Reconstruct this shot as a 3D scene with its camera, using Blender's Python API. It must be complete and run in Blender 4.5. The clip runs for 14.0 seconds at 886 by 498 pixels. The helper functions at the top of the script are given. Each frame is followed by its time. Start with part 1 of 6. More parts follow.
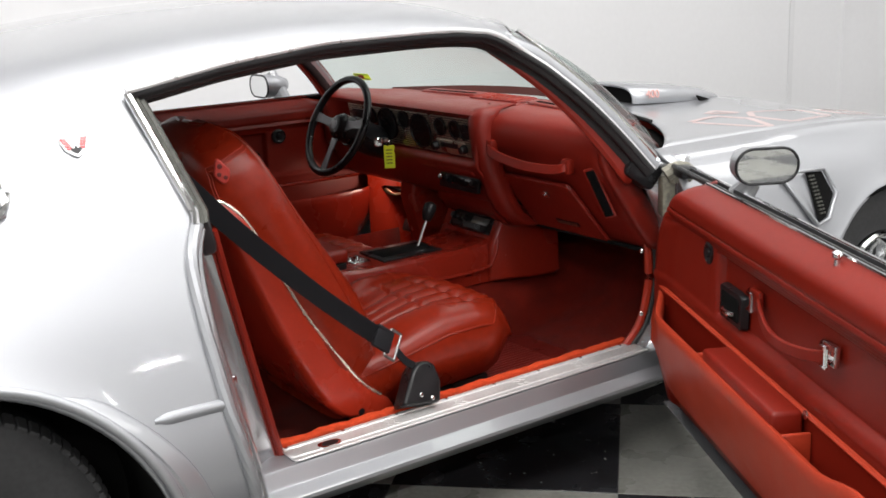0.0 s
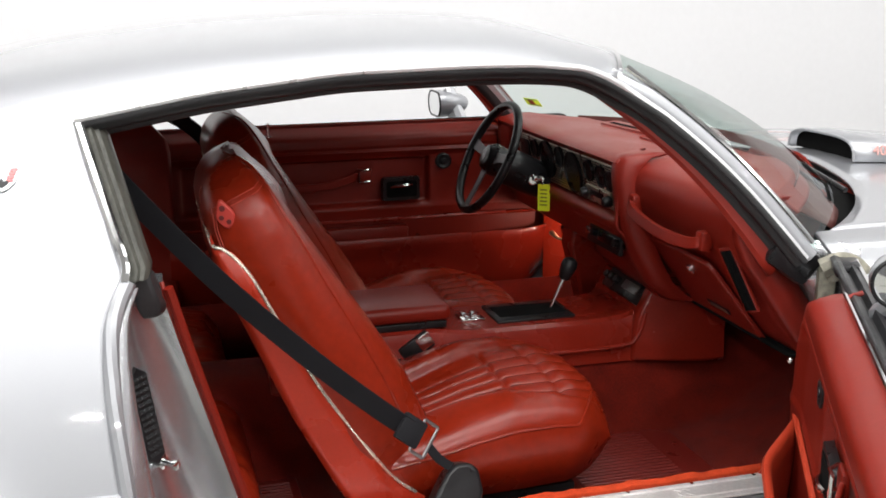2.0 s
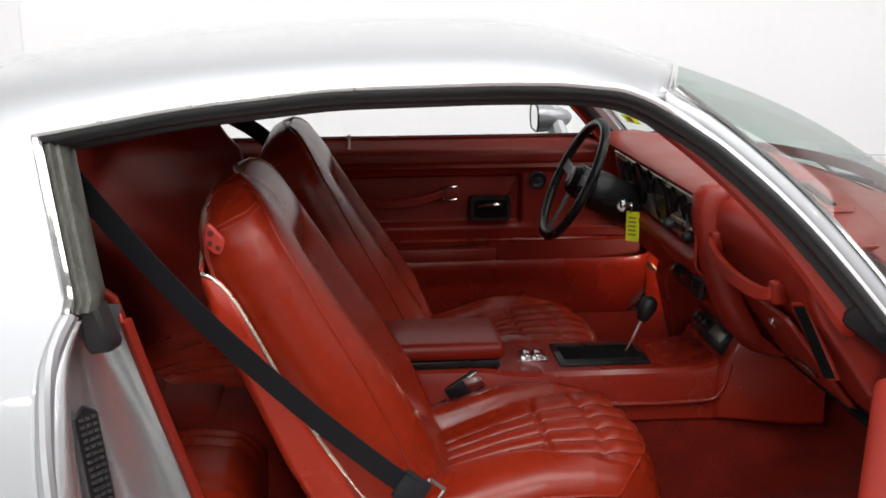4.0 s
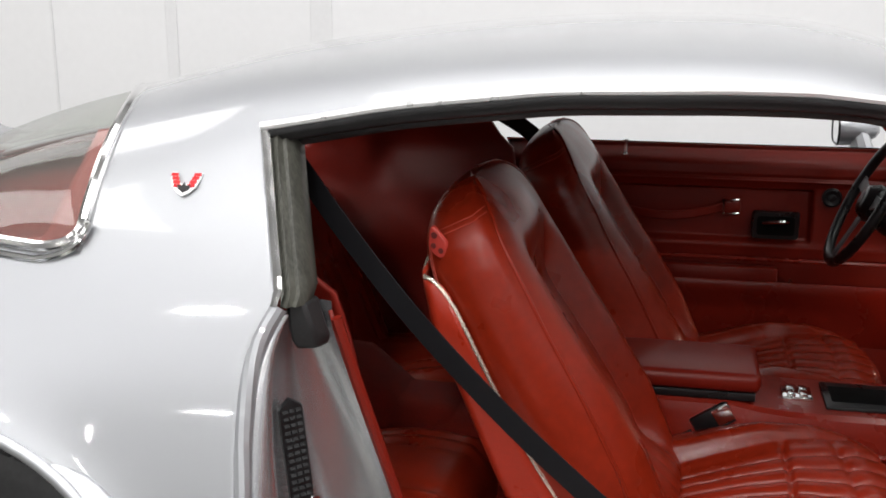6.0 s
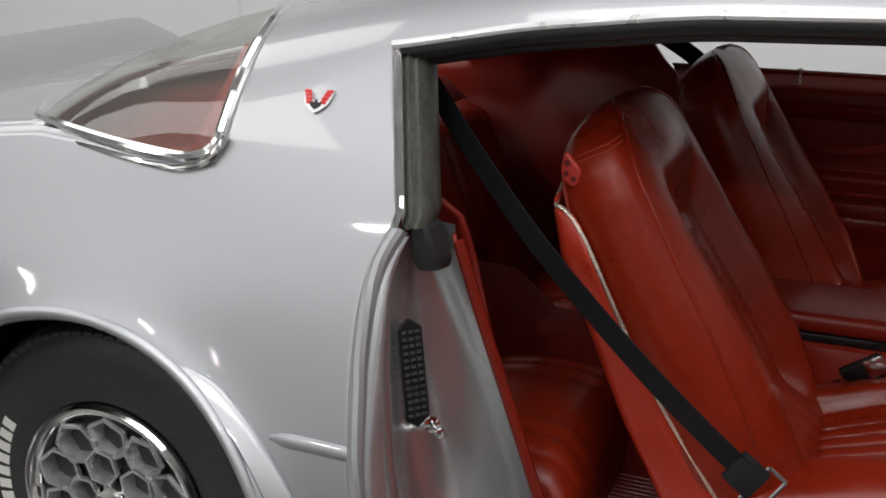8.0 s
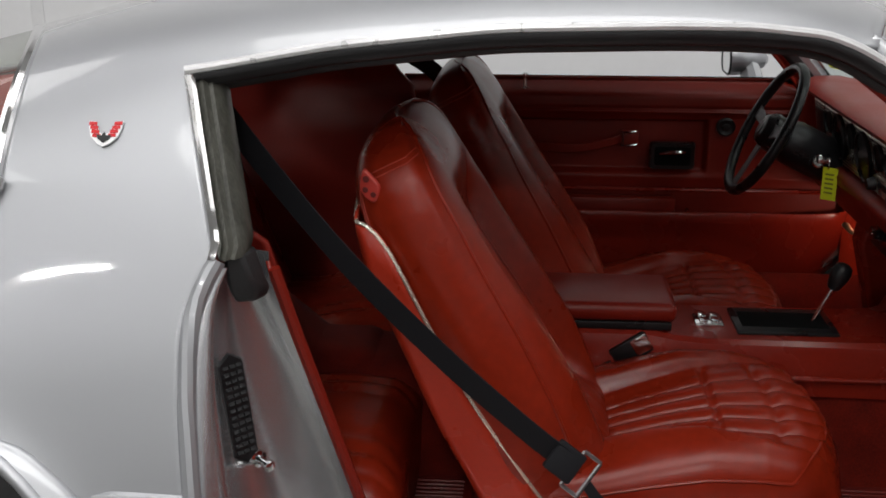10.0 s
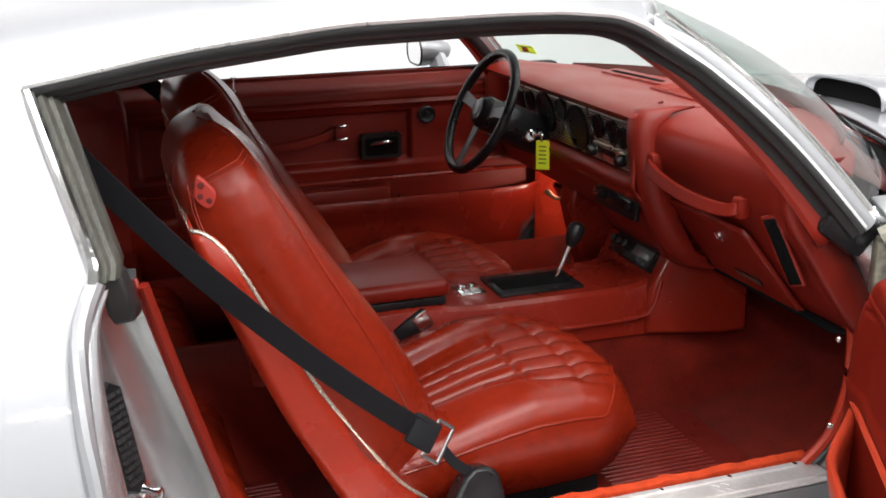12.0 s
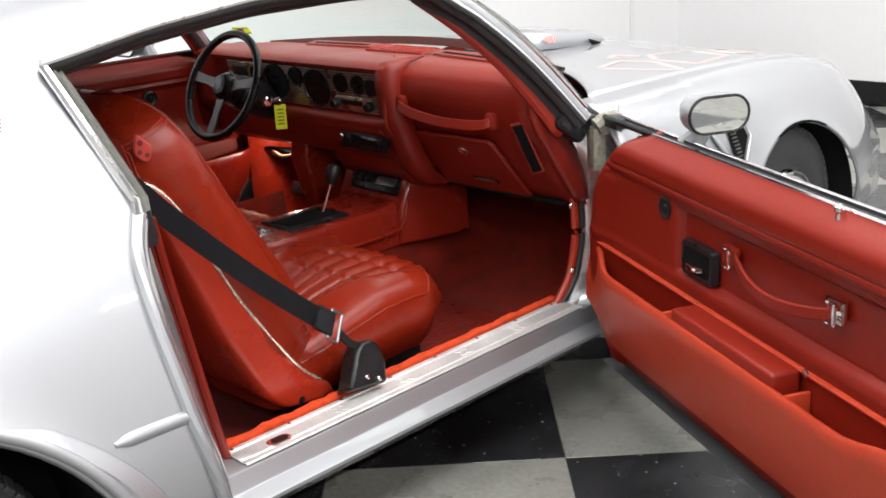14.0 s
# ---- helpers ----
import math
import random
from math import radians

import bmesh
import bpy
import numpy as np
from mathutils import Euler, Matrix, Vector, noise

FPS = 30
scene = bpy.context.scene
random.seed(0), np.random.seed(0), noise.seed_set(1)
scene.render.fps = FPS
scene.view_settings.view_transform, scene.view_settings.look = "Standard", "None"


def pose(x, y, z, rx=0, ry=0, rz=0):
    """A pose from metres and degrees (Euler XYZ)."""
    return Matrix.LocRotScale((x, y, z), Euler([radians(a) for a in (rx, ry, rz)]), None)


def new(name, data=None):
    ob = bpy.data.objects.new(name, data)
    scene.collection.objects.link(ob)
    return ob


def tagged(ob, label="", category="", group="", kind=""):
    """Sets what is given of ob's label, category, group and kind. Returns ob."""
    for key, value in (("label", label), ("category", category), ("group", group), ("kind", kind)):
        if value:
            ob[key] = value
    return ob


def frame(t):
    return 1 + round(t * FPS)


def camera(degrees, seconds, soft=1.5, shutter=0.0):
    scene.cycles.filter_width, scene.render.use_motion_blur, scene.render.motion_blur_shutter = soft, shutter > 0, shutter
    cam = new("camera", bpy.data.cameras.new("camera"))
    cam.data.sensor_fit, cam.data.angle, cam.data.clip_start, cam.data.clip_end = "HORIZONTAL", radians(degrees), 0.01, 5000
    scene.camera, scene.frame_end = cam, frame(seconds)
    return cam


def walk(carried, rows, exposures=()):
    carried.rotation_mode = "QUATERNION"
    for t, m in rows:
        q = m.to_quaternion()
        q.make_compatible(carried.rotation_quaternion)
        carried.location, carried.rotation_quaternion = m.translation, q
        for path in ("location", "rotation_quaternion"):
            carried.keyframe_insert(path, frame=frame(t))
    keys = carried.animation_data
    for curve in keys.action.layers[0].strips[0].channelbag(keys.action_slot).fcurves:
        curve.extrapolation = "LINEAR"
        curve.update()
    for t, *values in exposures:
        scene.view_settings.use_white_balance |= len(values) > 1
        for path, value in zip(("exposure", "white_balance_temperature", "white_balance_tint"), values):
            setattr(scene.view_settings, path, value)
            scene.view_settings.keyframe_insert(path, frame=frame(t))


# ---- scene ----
# ---------------------------------------------------------------- camera
cam = camera(44.4, 14.0, soft=1.7)


def cam_pose(x, y, z, yaw, pitch, roll):
    return pose(x, y, z, 90 + pitch, 0, yaw) @ pose(0, 0, 0, 0, 0, roll)


ROWS = [
    (0.0, -1.086, -2.036, 1.339, -34.77, -14.22, -2.35),
    (0.5, -0.871, -2.022, 1.348, -30.23, -14.21, -1.78),
    (1.0, -0.663, -1.982, 1.352, -25.21, -14.09, -1.36),
    (1.5, -0.462, -1.933, 1.358, -19.82, -13.97, -0.74),
    (2.0, -0.281, -1.869, 1.364, -15.6, -13.91, -0.4),
    (2.5, -0.115, -1.785, 1.367, -10.99, -13.87, -0.06),
    (3.0, 0.01, -1.723, 1.368, -7.68, -13.82, 0.1),
    (3.5, 0.071, -1.693, 1.367, -6.14, -13.76, -0.0),
    (4.0, 0.094, -1.68, 1.364, -5.05, -13.69, -0.21),
    (4.5, 0.108, -1.67, 1.361, -3.12, -13.64, -0.36),
    (5.0, 0.139, -1.648, 1.359, 0.95, -13.63, -0.31),
    (5.5, 0.188, -1.616, 1.357, 6.52, -13.65, -0.1),
    (6.0, 0.255, -1.564, 1.363, 12.52, -13.8, -0.01),
    (6.5, 0.289, -1.537, 1.366, 16.98, -14.87, 0.21),
    (7.0, 0.306, -1.523, 1.363, 19.92, -16.42, 0.28),
    (7.5, 0.322, -1.512, 1.36, 22.09, -17.53, 0.28),
    (8.0, 0.332, -1.507, 1.36, 22.57, -17.9, 0.19),
    (8.5, 0.325, -1.507, 1.361, 21.15, -17.82, 0.06),
    (9.0, 0.291, -1.515, 1.363, 17.65, -17.55, -0.05),
    (9.5, 0.22, -1.529, 1.366, 11.86, -17.36, -0.08),
    (10.0, 0.128, -1.547, 1.369, 4.86, -17.29, -0.06),
    (10.5, 0.032, -1.545, 1.364, -2.69, -17.08, -0.23),
    (11.0, -0.061, -1.536, 1.363, -6.53, -17.12, -0.18),
    (11.5, -0.156, -1.544, 1.36, -10.57, -17.07, -0.45),
    (12.0, -0.312, -1.56, 1.358, -18.46, -17.06, -0.78),
    (12.5, -0.507, -1.583, 1.36, -25.97, -17.19, -1.36),
    (13.0, -0.719, -1.614, 1.358, -32.55, -17.29, -2.02),
    (13.5, -0.946, -1.66, 1.359, -38.51, -17.47, -2.52),
    (14.0, -1.19, -1.694, 1.36, -44.91, -17.67, -3.06),
]
EXPOSURES = [(0.0, -0.22), (1.5, -0.12), (2.5, -0.06), (5.0, -0.18), (6.5, -0.47), (7.0, -0.62), (9.5, -1.24), (10.0, -1.02), (10.5, -0.78),
             (11.5, -0.08), (12.5, 0.37), (13.0, 0.45), (14.0, 0.2)]
walk(cam, [(t, cam_pose(*r)) for t, *r in ROWS], EXPOSURES)

# ---------------------------------------------------------------- light
ROOM_X0, ROOM_X1, ROOM_Y0, ROOM_Y1, ROOM_H = -7.0, 5.56, -11.5, 2.60, 3.6
world = bpy.data.worlds.new("studio")
scene.world = world
world.use_nodes = True
world.node_tree.nodes["Background"].inputs[0].default_value = (0.9, 0.95, 1.0, 1)
world.node_tree.nodes["Background"].inputs[1].default_value = 0.05

LAMPS = [(-4.2, -9.4, 50), (-0.6, -9.4, 50), (3.0, -9.4, 50),
         (-5.0, -6.8, 24), (-2.2, -6.8, 28), (0.6, -6.8, 28), (3.4, -6.8, 24),
         (-5.2, -4.4, 50), (-2.6, -4.4, 84), (0.2, -4.4, 120), (3.0, -4.4, 50),
         ]
PANELS = [(-3.6, -1.6, 85), (0.1, -1.6, 125), (3.7, -1.6, 60), (-3.6, 0.8, 60), (0.1, 0.5, 85), (3.7, 0.8, 50)]


def add_lamp(x, y, power, size):
    data = bpy.data.lights.new("ceiling_lamp", "AREA")
    data.shape, data.size, data.size_y, data.energy = "RECTANGLE", *size, power
    data.color = (1.0, 0.985, 0.972)
    ob = new("ceiling_lamp", data)
    ob.matrix_world = pose(x, y, ROOM_H - 0.125)


for lx, ly, lp in LAMPS:
    add_lamp(lx, ly, lp, (0.36, 0.12))
for lx, ly, lp in PANELS:
    add_lamp(lx, ly, lp, (3.0, 1.3))

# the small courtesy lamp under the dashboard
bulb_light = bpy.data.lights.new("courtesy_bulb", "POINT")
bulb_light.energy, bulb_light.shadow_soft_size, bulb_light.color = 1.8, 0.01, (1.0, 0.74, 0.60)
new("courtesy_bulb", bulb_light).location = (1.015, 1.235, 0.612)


# ---------------------------------------------------------------- materials
def material(name, color, rough=0.5, metal=0.0, coat=0.0, vary=0.12, scale=6.0, fine=60.0, bump=0.0, bump_scale=200.0,
             spec=0.5, stretch=(1, 1, 1), sheen=0.0, rough_vary=0.08):
    m = bpy.data.materials.new(name)
    m.use_nodes = True
    nt = m.node_tree
    b = nt.nodes["Principled BSDF"]
    b.inputs["Metallic"].default_value = metal
    b.inputs["Specular IOR Level"].default_value = spec
    b.inputs["Coat Weight"].default_value = coat
    b.inputs["Coat Roughness"].default_value = 0.04
    b.inputs["Sheen Weight"].default_value = sheen
    tc = nt.nodes.new("ShaderNodeTexCoord")
    mp = nt.nodes.new("ShaderNodeMapping")
    mp.inputs["Scale"].default_value = stretch
    nt.links.new(tc.outputs["Object"], mp.inputs["Vector"])
    n1 = nt.nodes.new("ShaderNodeTexNoise")
    n1.inputs["Scale"].default_value, n1.inputs["Detail"].default_value = scale, 4
    n2 = nt.nodes.new("ShaderNodeTexNoise")
    n2.inputs["Scale"].default_value, n2.inputs["Detail"].default_value = fine, 3
    for n in (n1, n2):
        nt.links.new(mp.outputs[0], n.inputs["Vector"])
    mix = nt.nodes.new("ShaderNodeMath")
    mix.operation = "MULTIPLY_ADD"
    mix.inputs[1].default_value = 0.5
    half = nt.nodes.new("ShaderNodeMath")
    half.operation = "MULTIPLY"
    half.inputs[1].default_value = 0.5
    nt.links.new(n2.outputs["Fac"], half.inputs[0])
    nt.links.new(n1.outputs["Fac"], mix.inputs[0])
    nt.links.new(half.outputs[0], mix.inputs[2])
    ramp = nt.nodes.new("ShaderNodeValToRGB")
    e = ramp.color_ramp.elements
    e[0].position, e[1].position = 0.3, 0.7
    e[0].color = (*[c * (1 - vary) for c in color], 1)
    e[1].color = (*[min(1, c * (1 + vary)) for c in color], 1)
    nt.links.new(mix.outputs[0], ramp.inputs[0])
    nt.links.new(ramp.outputs[0], b.inputs["Base Color"])
    rr = nt.nodes.new("ShaderNodeMapRange")
    rr.inputs["From Min"].default_value, rr.inputs["From Max"].default_value = 0.3, 0.7
    rr.inputs["To Min"].default_value, rr.inputs["To Max"].default_value = max(0.02, rough - rough_vary), min(1, rough + rough_vary)
    nt.links.new(n1.outputs["Fac"], rr.inputs["Value"])
    nt.links.new(rr.outputs[0], b.inputs["Roughness"])
    if bump:
        nb = nt.nodes.new("ShaderNodeTexNoise")
        nb.inputs["Scale"].default_value, nb.inputs["Detail"].default_value = bump_scale, 4
        nt.links.new(mp.outputs[0], nb.inputs["Vector"])
        bp = nt.nodes.new("ShaderNodeBump")
        bp.inputs["Strength"].default_value = bump
        bp.inputs["Distance"].default_value = 0.002
        nt.links.new(nb.outputs["Fac"], bp.inputs["Height"])
        nt.links.new(bp.outputs[0], b.inputs["Normal"])
    return m


def glass_material(name, tint, haze=0.0):
    m = bpy.data.materials.new(name)
    m.use_nodes = True
    nt = m.node_tree
    nt.nodes.remove(nt.nodes["Principled BSDF"])
    tr = nt.nodes.new("ShaderNodeBsdfTransparent")
    tr.inputs[0].default_value = (*tint, 1)
    gl = nt.nodes.new("ShaderNodeBsdfGlossy")
    gl.inputs["Roughness"].default_value = 0.02
    fw = nt.nodes.new("ShaderNodeLayerWeight")
    fw.inputs[0].default_value = 0.5
    pw = nt.nodes.new("ShaderNodeMath")
    pw.operation, pw.inputs[1].default_value = "POWER", 4.0
    fr = nt.nodes.new("ShaderNodeMath")
    fr.operation, fr.inputs[1].default_value, fr.inputs[2].default_value = "MULTIPLY_ADD", 0.55, 0.06
    nt.links.new(fw.outputs["Facing"], pw.inputs[0])
    nt.links.new(pw.outputs[0], fr.inputs[0])
    mx = nt.nodes.new("ShaderNodeMixShader")
    nt.links.new(fr.outputs[0], mx.inputs[0])
    clear = tr
    if haze:
        # dust on the pane
        df = nt.nodes.new("ShaderNodeBsdfDiffuse")
        df.inputs[0].default_value = (0.62, 0.56, 0.52, 1)
        clear = nt.nodes.new("ShaderNodeMixShader")
        clear.inputs[0].default_value = haze
        nt.links.new(tr.outputs[0], clear.inputs[1])
        nt.links.new(df.outputs[0], clear.inputs[2])
    nt.links.new(clear.outputs[0], mx.inputs[1])
    nt.links.new(gl.outputs[0], mx.inputs[2])
    nt.links.new(mx.outputs[0], nt.nodes["Material Output"].inputs[0])
    return m


def lamp_material(name, color, strength):
    m = bpy.data.materials.new(name)
    m.use_nodes = True
    b = m.node_tree.nodes["Principled BSDF"]
    b.inputs["Emission Color"].default_value = (*color, 1)
    b.inputs["Emission Strength"].default_value = strength
    return m


SILVER = material("silver_paint", (0.41, 0.42, 0.44), rough=0.46, metal=0.8, coat=1.0, vary=0.02, scale=2, fine=900, rough_vary=0.02, bump=0.02, bump_scale=900)
JAMB = material("jamb_paint", (0.540, 0.547, 0.567), rough=0.24, metal=0.85, coat=0.6, vary=0.05, scale=8, fine=300, rough_vary=0.03)
VINYL = material("red_vinyl", (0.178, 0.0102, 0.0040), rough=0.38, vary=0.10, scale=4, fine=90, bump=0.10, bump_scale=420, spec=0.34, rough_vary=0.05)
LEATHER = material("red_seat_vinyl", (0.20, 0.0140, 0.0040), rough=0.31, vary=0.18, scale=6, fine=60, bump=0.09, bump_scale=320, spec=0.34)
# darker red of the discs that stand in for shade inside the guide holes
HOLE = material("dark_red_hole", (0.10, 0.008, 0.006), rough=0.6)
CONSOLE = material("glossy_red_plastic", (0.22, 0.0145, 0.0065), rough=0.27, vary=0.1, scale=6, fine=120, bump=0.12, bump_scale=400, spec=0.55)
GUIDE = material("faded_red_plastic", (0.40, 0.035, 0.025), rough=0.45, vary=0.1, scale=30, fine=120)
PLASTIC = material("red_plastic", (0.33, 0.024, 0.0095), rough=0.29, vary=0.1, scale=6, fine=120, bump=0.15, bump_scale=400)
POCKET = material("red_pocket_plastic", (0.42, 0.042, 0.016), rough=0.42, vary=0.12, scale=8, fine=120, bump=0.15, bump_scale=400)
DASH = material("red_dash_vinyl", (0.205, 0.0132, 0.0066), rough=0.38, vary=0.1, scale=5, fine=120, bump=0.3, bump_scale=420)
CARPET = material("red_carpet", (0.130, 0.0090, 0.0045), rough=0.95, vary=0.4, scale=18, fine=260, bump=1.0, bump_scale=500, spec=0.1, sheen=0.04)
CARPET_EDGE = material("orange_red_carpet", (0.55, 0.06, 0.02), rough=0.95, vary=0.35, scale=40, fine=300, bump=1.0, bump_scale=600, spec=0.1)
MAT = material("red_rubber_mat", (0.150, 0.0135, 0.0095), rough=0.34, spec=0.6, vary=0.2, scale=14, fine=100, bump=0.2, bump_scale=300)
BLACK = material("black_plastic", (0.009, 0.009, 0.010), rough=0.32, spec=0.35, vary=0.3, scale=20, fine=200, bump=0.1, bump_scale=300)
RUBBER = material("black_rubber", (0.016, 0.016, 0.017), rough=0.42, vary=0.3, scale=12, fine=200, bump=0.2, bump_scale=200)
GREYRUB = material("weathered_seal", (0.055, 0.055, 0.046), rough=0.38, vary=0.7, scale=9, fine=60, stretch=(4, 4, 0.6))
WEB = material("seatbelt_webbing", (0.008, 0.008, 0.010), rough=0.75, vary=0.25, scale=10, fine=300, bump=0.4, bump_scale=700, spec=0.25)
CHROME = material("chrome", (0.80, 0.80, 0.80), rough=0.1, metal=1.0, vary=0.03, scale=20, fine=200, rough_vary=0.05)
ALU = material("sill_aluminium", (0.76, 0.75, 0.74), rough=0.46, metal=0.6, vary=0.12, scale=10, fine=120, rough_vary=0.12)
ENGINE_TURNED = material("turned_aluminium", (0.74, 0.69, 0.58), rough=0.33, metal=1.0, vary=0.25, scale=30, fine=160, rough_vary=0.1)
TYRE = material("tyre_rubber", (0.030, 0.030, 0.031), rough=0.65, vary=0.3, scale=9, fine=90, bump=0.2, bump_scale=160)
RIM_DARK = material("wheel_grey", (0.22, 0.22, 0.23), rough=0.4, metal=0.5, vary=0.15, scale=14, fine=120)
RIM = material("wheel_silver", (0.62, 0.63, 0.64), rough=0.28, metal=0.8, coat=0.4, vary=0.06, scale=12, fine=200)
WHITE_LET = material("white_lettering", (0.75, 0.74, 0.70), rough=0.6, vary=0.08)
RED_EMB = material("red_enamel", (0.55, 0.02, 0.025), rough=0.25, coat=0.6, vary=0.08)
DECAL = material("faded_red_decal", (0.74, 0.52, 0.50), rough=0.35, coat=1.0, metal=0.3, vary=0.08)
DECAL_MID = material("worn_red_decal", (0.66, 0.36, 0.33), rough=0.4, coat=0.8, vary=0.3, scale=60, fine=200)
DECAL_RED = material("red_decal", (0.52, 0.12, 0.10), rough=0.35, coat=1.0, vary=0.08)
TAG = material("yellow_tag", (0.72, 0.80, 0.02), rough=0.5, vary=0.05)
TAG_INK = material("tag_ink", (0.22, 0.24, 0.02), rough=0.6, vary=0.05)
WALL = material("white_wall_paint", (0.80, 0.80, 0.81), rough=0.6, vary=0.02, scale=1.2, fine=30, bump=0.06, bump_scale=60)
STRIP = material("grey_strip_paint", (0.75, 0.75, 0.76), rough=0.6, vary=0.03)
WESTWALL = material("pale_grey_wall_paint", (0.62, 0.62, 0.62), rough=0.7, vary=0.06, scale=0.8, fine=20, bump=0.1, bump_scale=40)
BACKWALL = material("white_far_wall_paint", (0.78, 0.79, 0.80), rough=0.7, vary=0.12, scale=0.8, fine=20, bump=0.1, bump_scale=40)
CEIL = material("white_ceiling", (0.78, 0.78, 0.78), rough=0.8, vary=0.03, scale=2, fine=40)
TILE_B = material("black_tile", (0.018, 0.018, 0.02), rough=0.22, vary=0.35, scale=9, fine=90, rough_vary=0.1)
_nt = TILE_B.node_tree
_ns = _nt.nodes.new("ShaderNodeTexNoise")
_ns.inputs["Scale"].default_value, _ns.inputs["Detail"].default_value = 55.0, 1.0
_rp = _nt.nodes.new("ShaderNodeValToRGB")
_rp.color_ramp.elements[0].position, _rp.color_ramp.elements[1].position = 0.735, 0.775
_mc = _nt.nodes.new("ShaderNodeMixRGB")
_mc.inputs[2].default_value = (0.26, 0.26, 0.24, 1)
_tc = _nt.nodes.new("ShaderNodeTexCoord")
_nt.links.new(_tc.outputs["Object"], _ns.inputs["Vector"])
_nt.links.new(_ns.outputs["Fac"], _rp.inputs[0])
_nt.links.new(_rp.outputs[0], _mc.inputs[0])
_bs = _nt.nodes["Principled BSDF"]
_nt.links.new(_bs.inputs["Base Color"].links[0].from_socket, _mc.inputs[1])
_nt.links.new(_mc.outputs[0], _bs.inputs["Base Color"])
TILE_W = material("grey_tile", (0.21, 0.21, 0.19), rough=0.30, vary=0.30, scale=4, fine=60, rough_vary=0.1)
GROUT = material("floor_joint", (0.06, 0.06, 0.06), rough=0.7)
# near-black; flat plates of it stand in for the shade inside openings
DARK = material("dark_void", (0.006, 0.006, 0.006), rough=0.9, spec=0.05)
GAUGE = material("gauge_face", (0.008, 0.008, 0.009), rough=0.15, vary=0.3)
WINDSHIELD = glass_material("windshield_glass", (0.78, 0.86, 0.83))
REARGLASS = glass_material("tinted_rear_glass", (0.86, 0.90, 0.87), haze=0.11)
MIRROR = material("mirror_glass", (0.85, 0.86, 0.86), rough=0.03, metal=1.0, vary=0.01, rough_vary=0.01)
GOLD = material("worn_brass", (0.45, 0.33, 0.18), rough=0.35, metal=0.8, vary=0.25, scale=30, fine=150)
LAMP_FACE = lamp_material("lamp_tube", (1.0, 0.98, 0.95), 9.0)
LAMP_BODY = material("lamp_housing", (0.7, 0.7, 0.7), rough=0.4)
DRIP = material("bright_drip_rail", (0.72, 0.72, 0.73), rough=0.34, metal=0.5, coat=0.3, vary=0.05, scale=20, fine=200)
# near-black moulding colour with a red reflection mixed in
MAROON = material("maroon_reflection", (0.075, 0.018, 0.014), rough=0.5, vary=0.2, scale=8, fine=90)
PIPING = material("worn_bright_piping", (0.78, 0.72, 0.60), rough=0.26, metal=0.75, vary=0.2, scale=25, fine=120)
STEEL = material("dull_steel", (0.22, 0.22, 0.22), rough=0.35, metal=0.9, vary=0.2, scale=30, fine=150)
THREAD = material("stitch_thread", (0.33, 0.035, 0.018), rough=0.6, vary=0.2, scale=60, fine=200)
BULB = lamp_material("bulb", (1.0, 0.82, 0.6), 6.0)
STICKER = material("inspection_sticker", (0.80, 0.86, 0.22), rough=0.5, vary=0.1)
_nt = STICKER.node_tree
_tl = _nt.nodes.new("ShaderNodeBsdfTranslucent")
_tl.inputs[0].default_value = (0.78, 0.86, 0.22, 1)
_mx = _nt.nodes.new("ShaderNodeMixShader")
_mx.inputs[0].default_value = 0.7
_nt.links.new(_nt.nodes["Principled BSDF"].outputs[0], _mx.inputs[1])
_nt.links.new(_tl.outputs[0], _mx.inputs[2])
_nt.links.new(_mx.outputs[0], _nt.nodes["Material Output"].inputs[0])
STICKER2 = material("sticker_green", (0.25, 0.42, 0.30), rough=0.5, vary=0.1)

# ---------------------------------------------------------------- mesh helpers
C = 0.745          # the car's middle plane


def V(*a):
    return Vector(a)


def ip(x, xs, ys):
    return float(np.interp(x, xs, ys))


def smooth(x):
    x = max(0.0, min(1.0, x))
    return x * x * (3 - 2 * x)


def spline(pts, n=8, closed=False):
    """Points on a smooth curve through pts."""
    pts = [Vector(p) for p in pts]
    out, k = [], len(pts)
    for i in range(k if closed else k - 1):
        if closed:
            p0, p1, p2, p3 = (pts[(i + j) % k] for j in (-1, 0, 1, 2))
        else:
            p0, p1, p2, p3 = pts[max(i - 1, 0)], pts[i], pts[i + 1], pts[min(i + 2, k - 1)]
        for j in range(n):
            t = j / n
            out.append(0.5 * (2 * p1 + (p2 - p0) * t + (2 * p0 - 5 * p1 + 4 * p2 - p3) * t ** 2 + (3 * p1 - p0 - 3 * p2 + p3) * t ** 3))
    if not closed:
        out.append(pts[-1])
    return out


def grid(bm, rows, close_u=False, close_v=False, skip=None):
    vs = [[bm.verts.new(p) for p in r] for r in rows]
    nu, nv = len(vs), len(vs[0])
    for i in range(nu if close_u else nu - 1):
        for j in range(nv if close_v else nv - 1):
            if skip and skip(i, j):
                continue
            q = (vs[i][j], vs[(i + 1) % nu][j], vs[(i + 1) % nu][(j + 1) % nv], vs[i][(j + 1) % nv])
            try:
                bm.faces.new(q)
            except ValueError:
                pass
    return vs


def cap(bm, ring):
    try:
        bm.faces.new(ring)
    except ValueError:
        pass


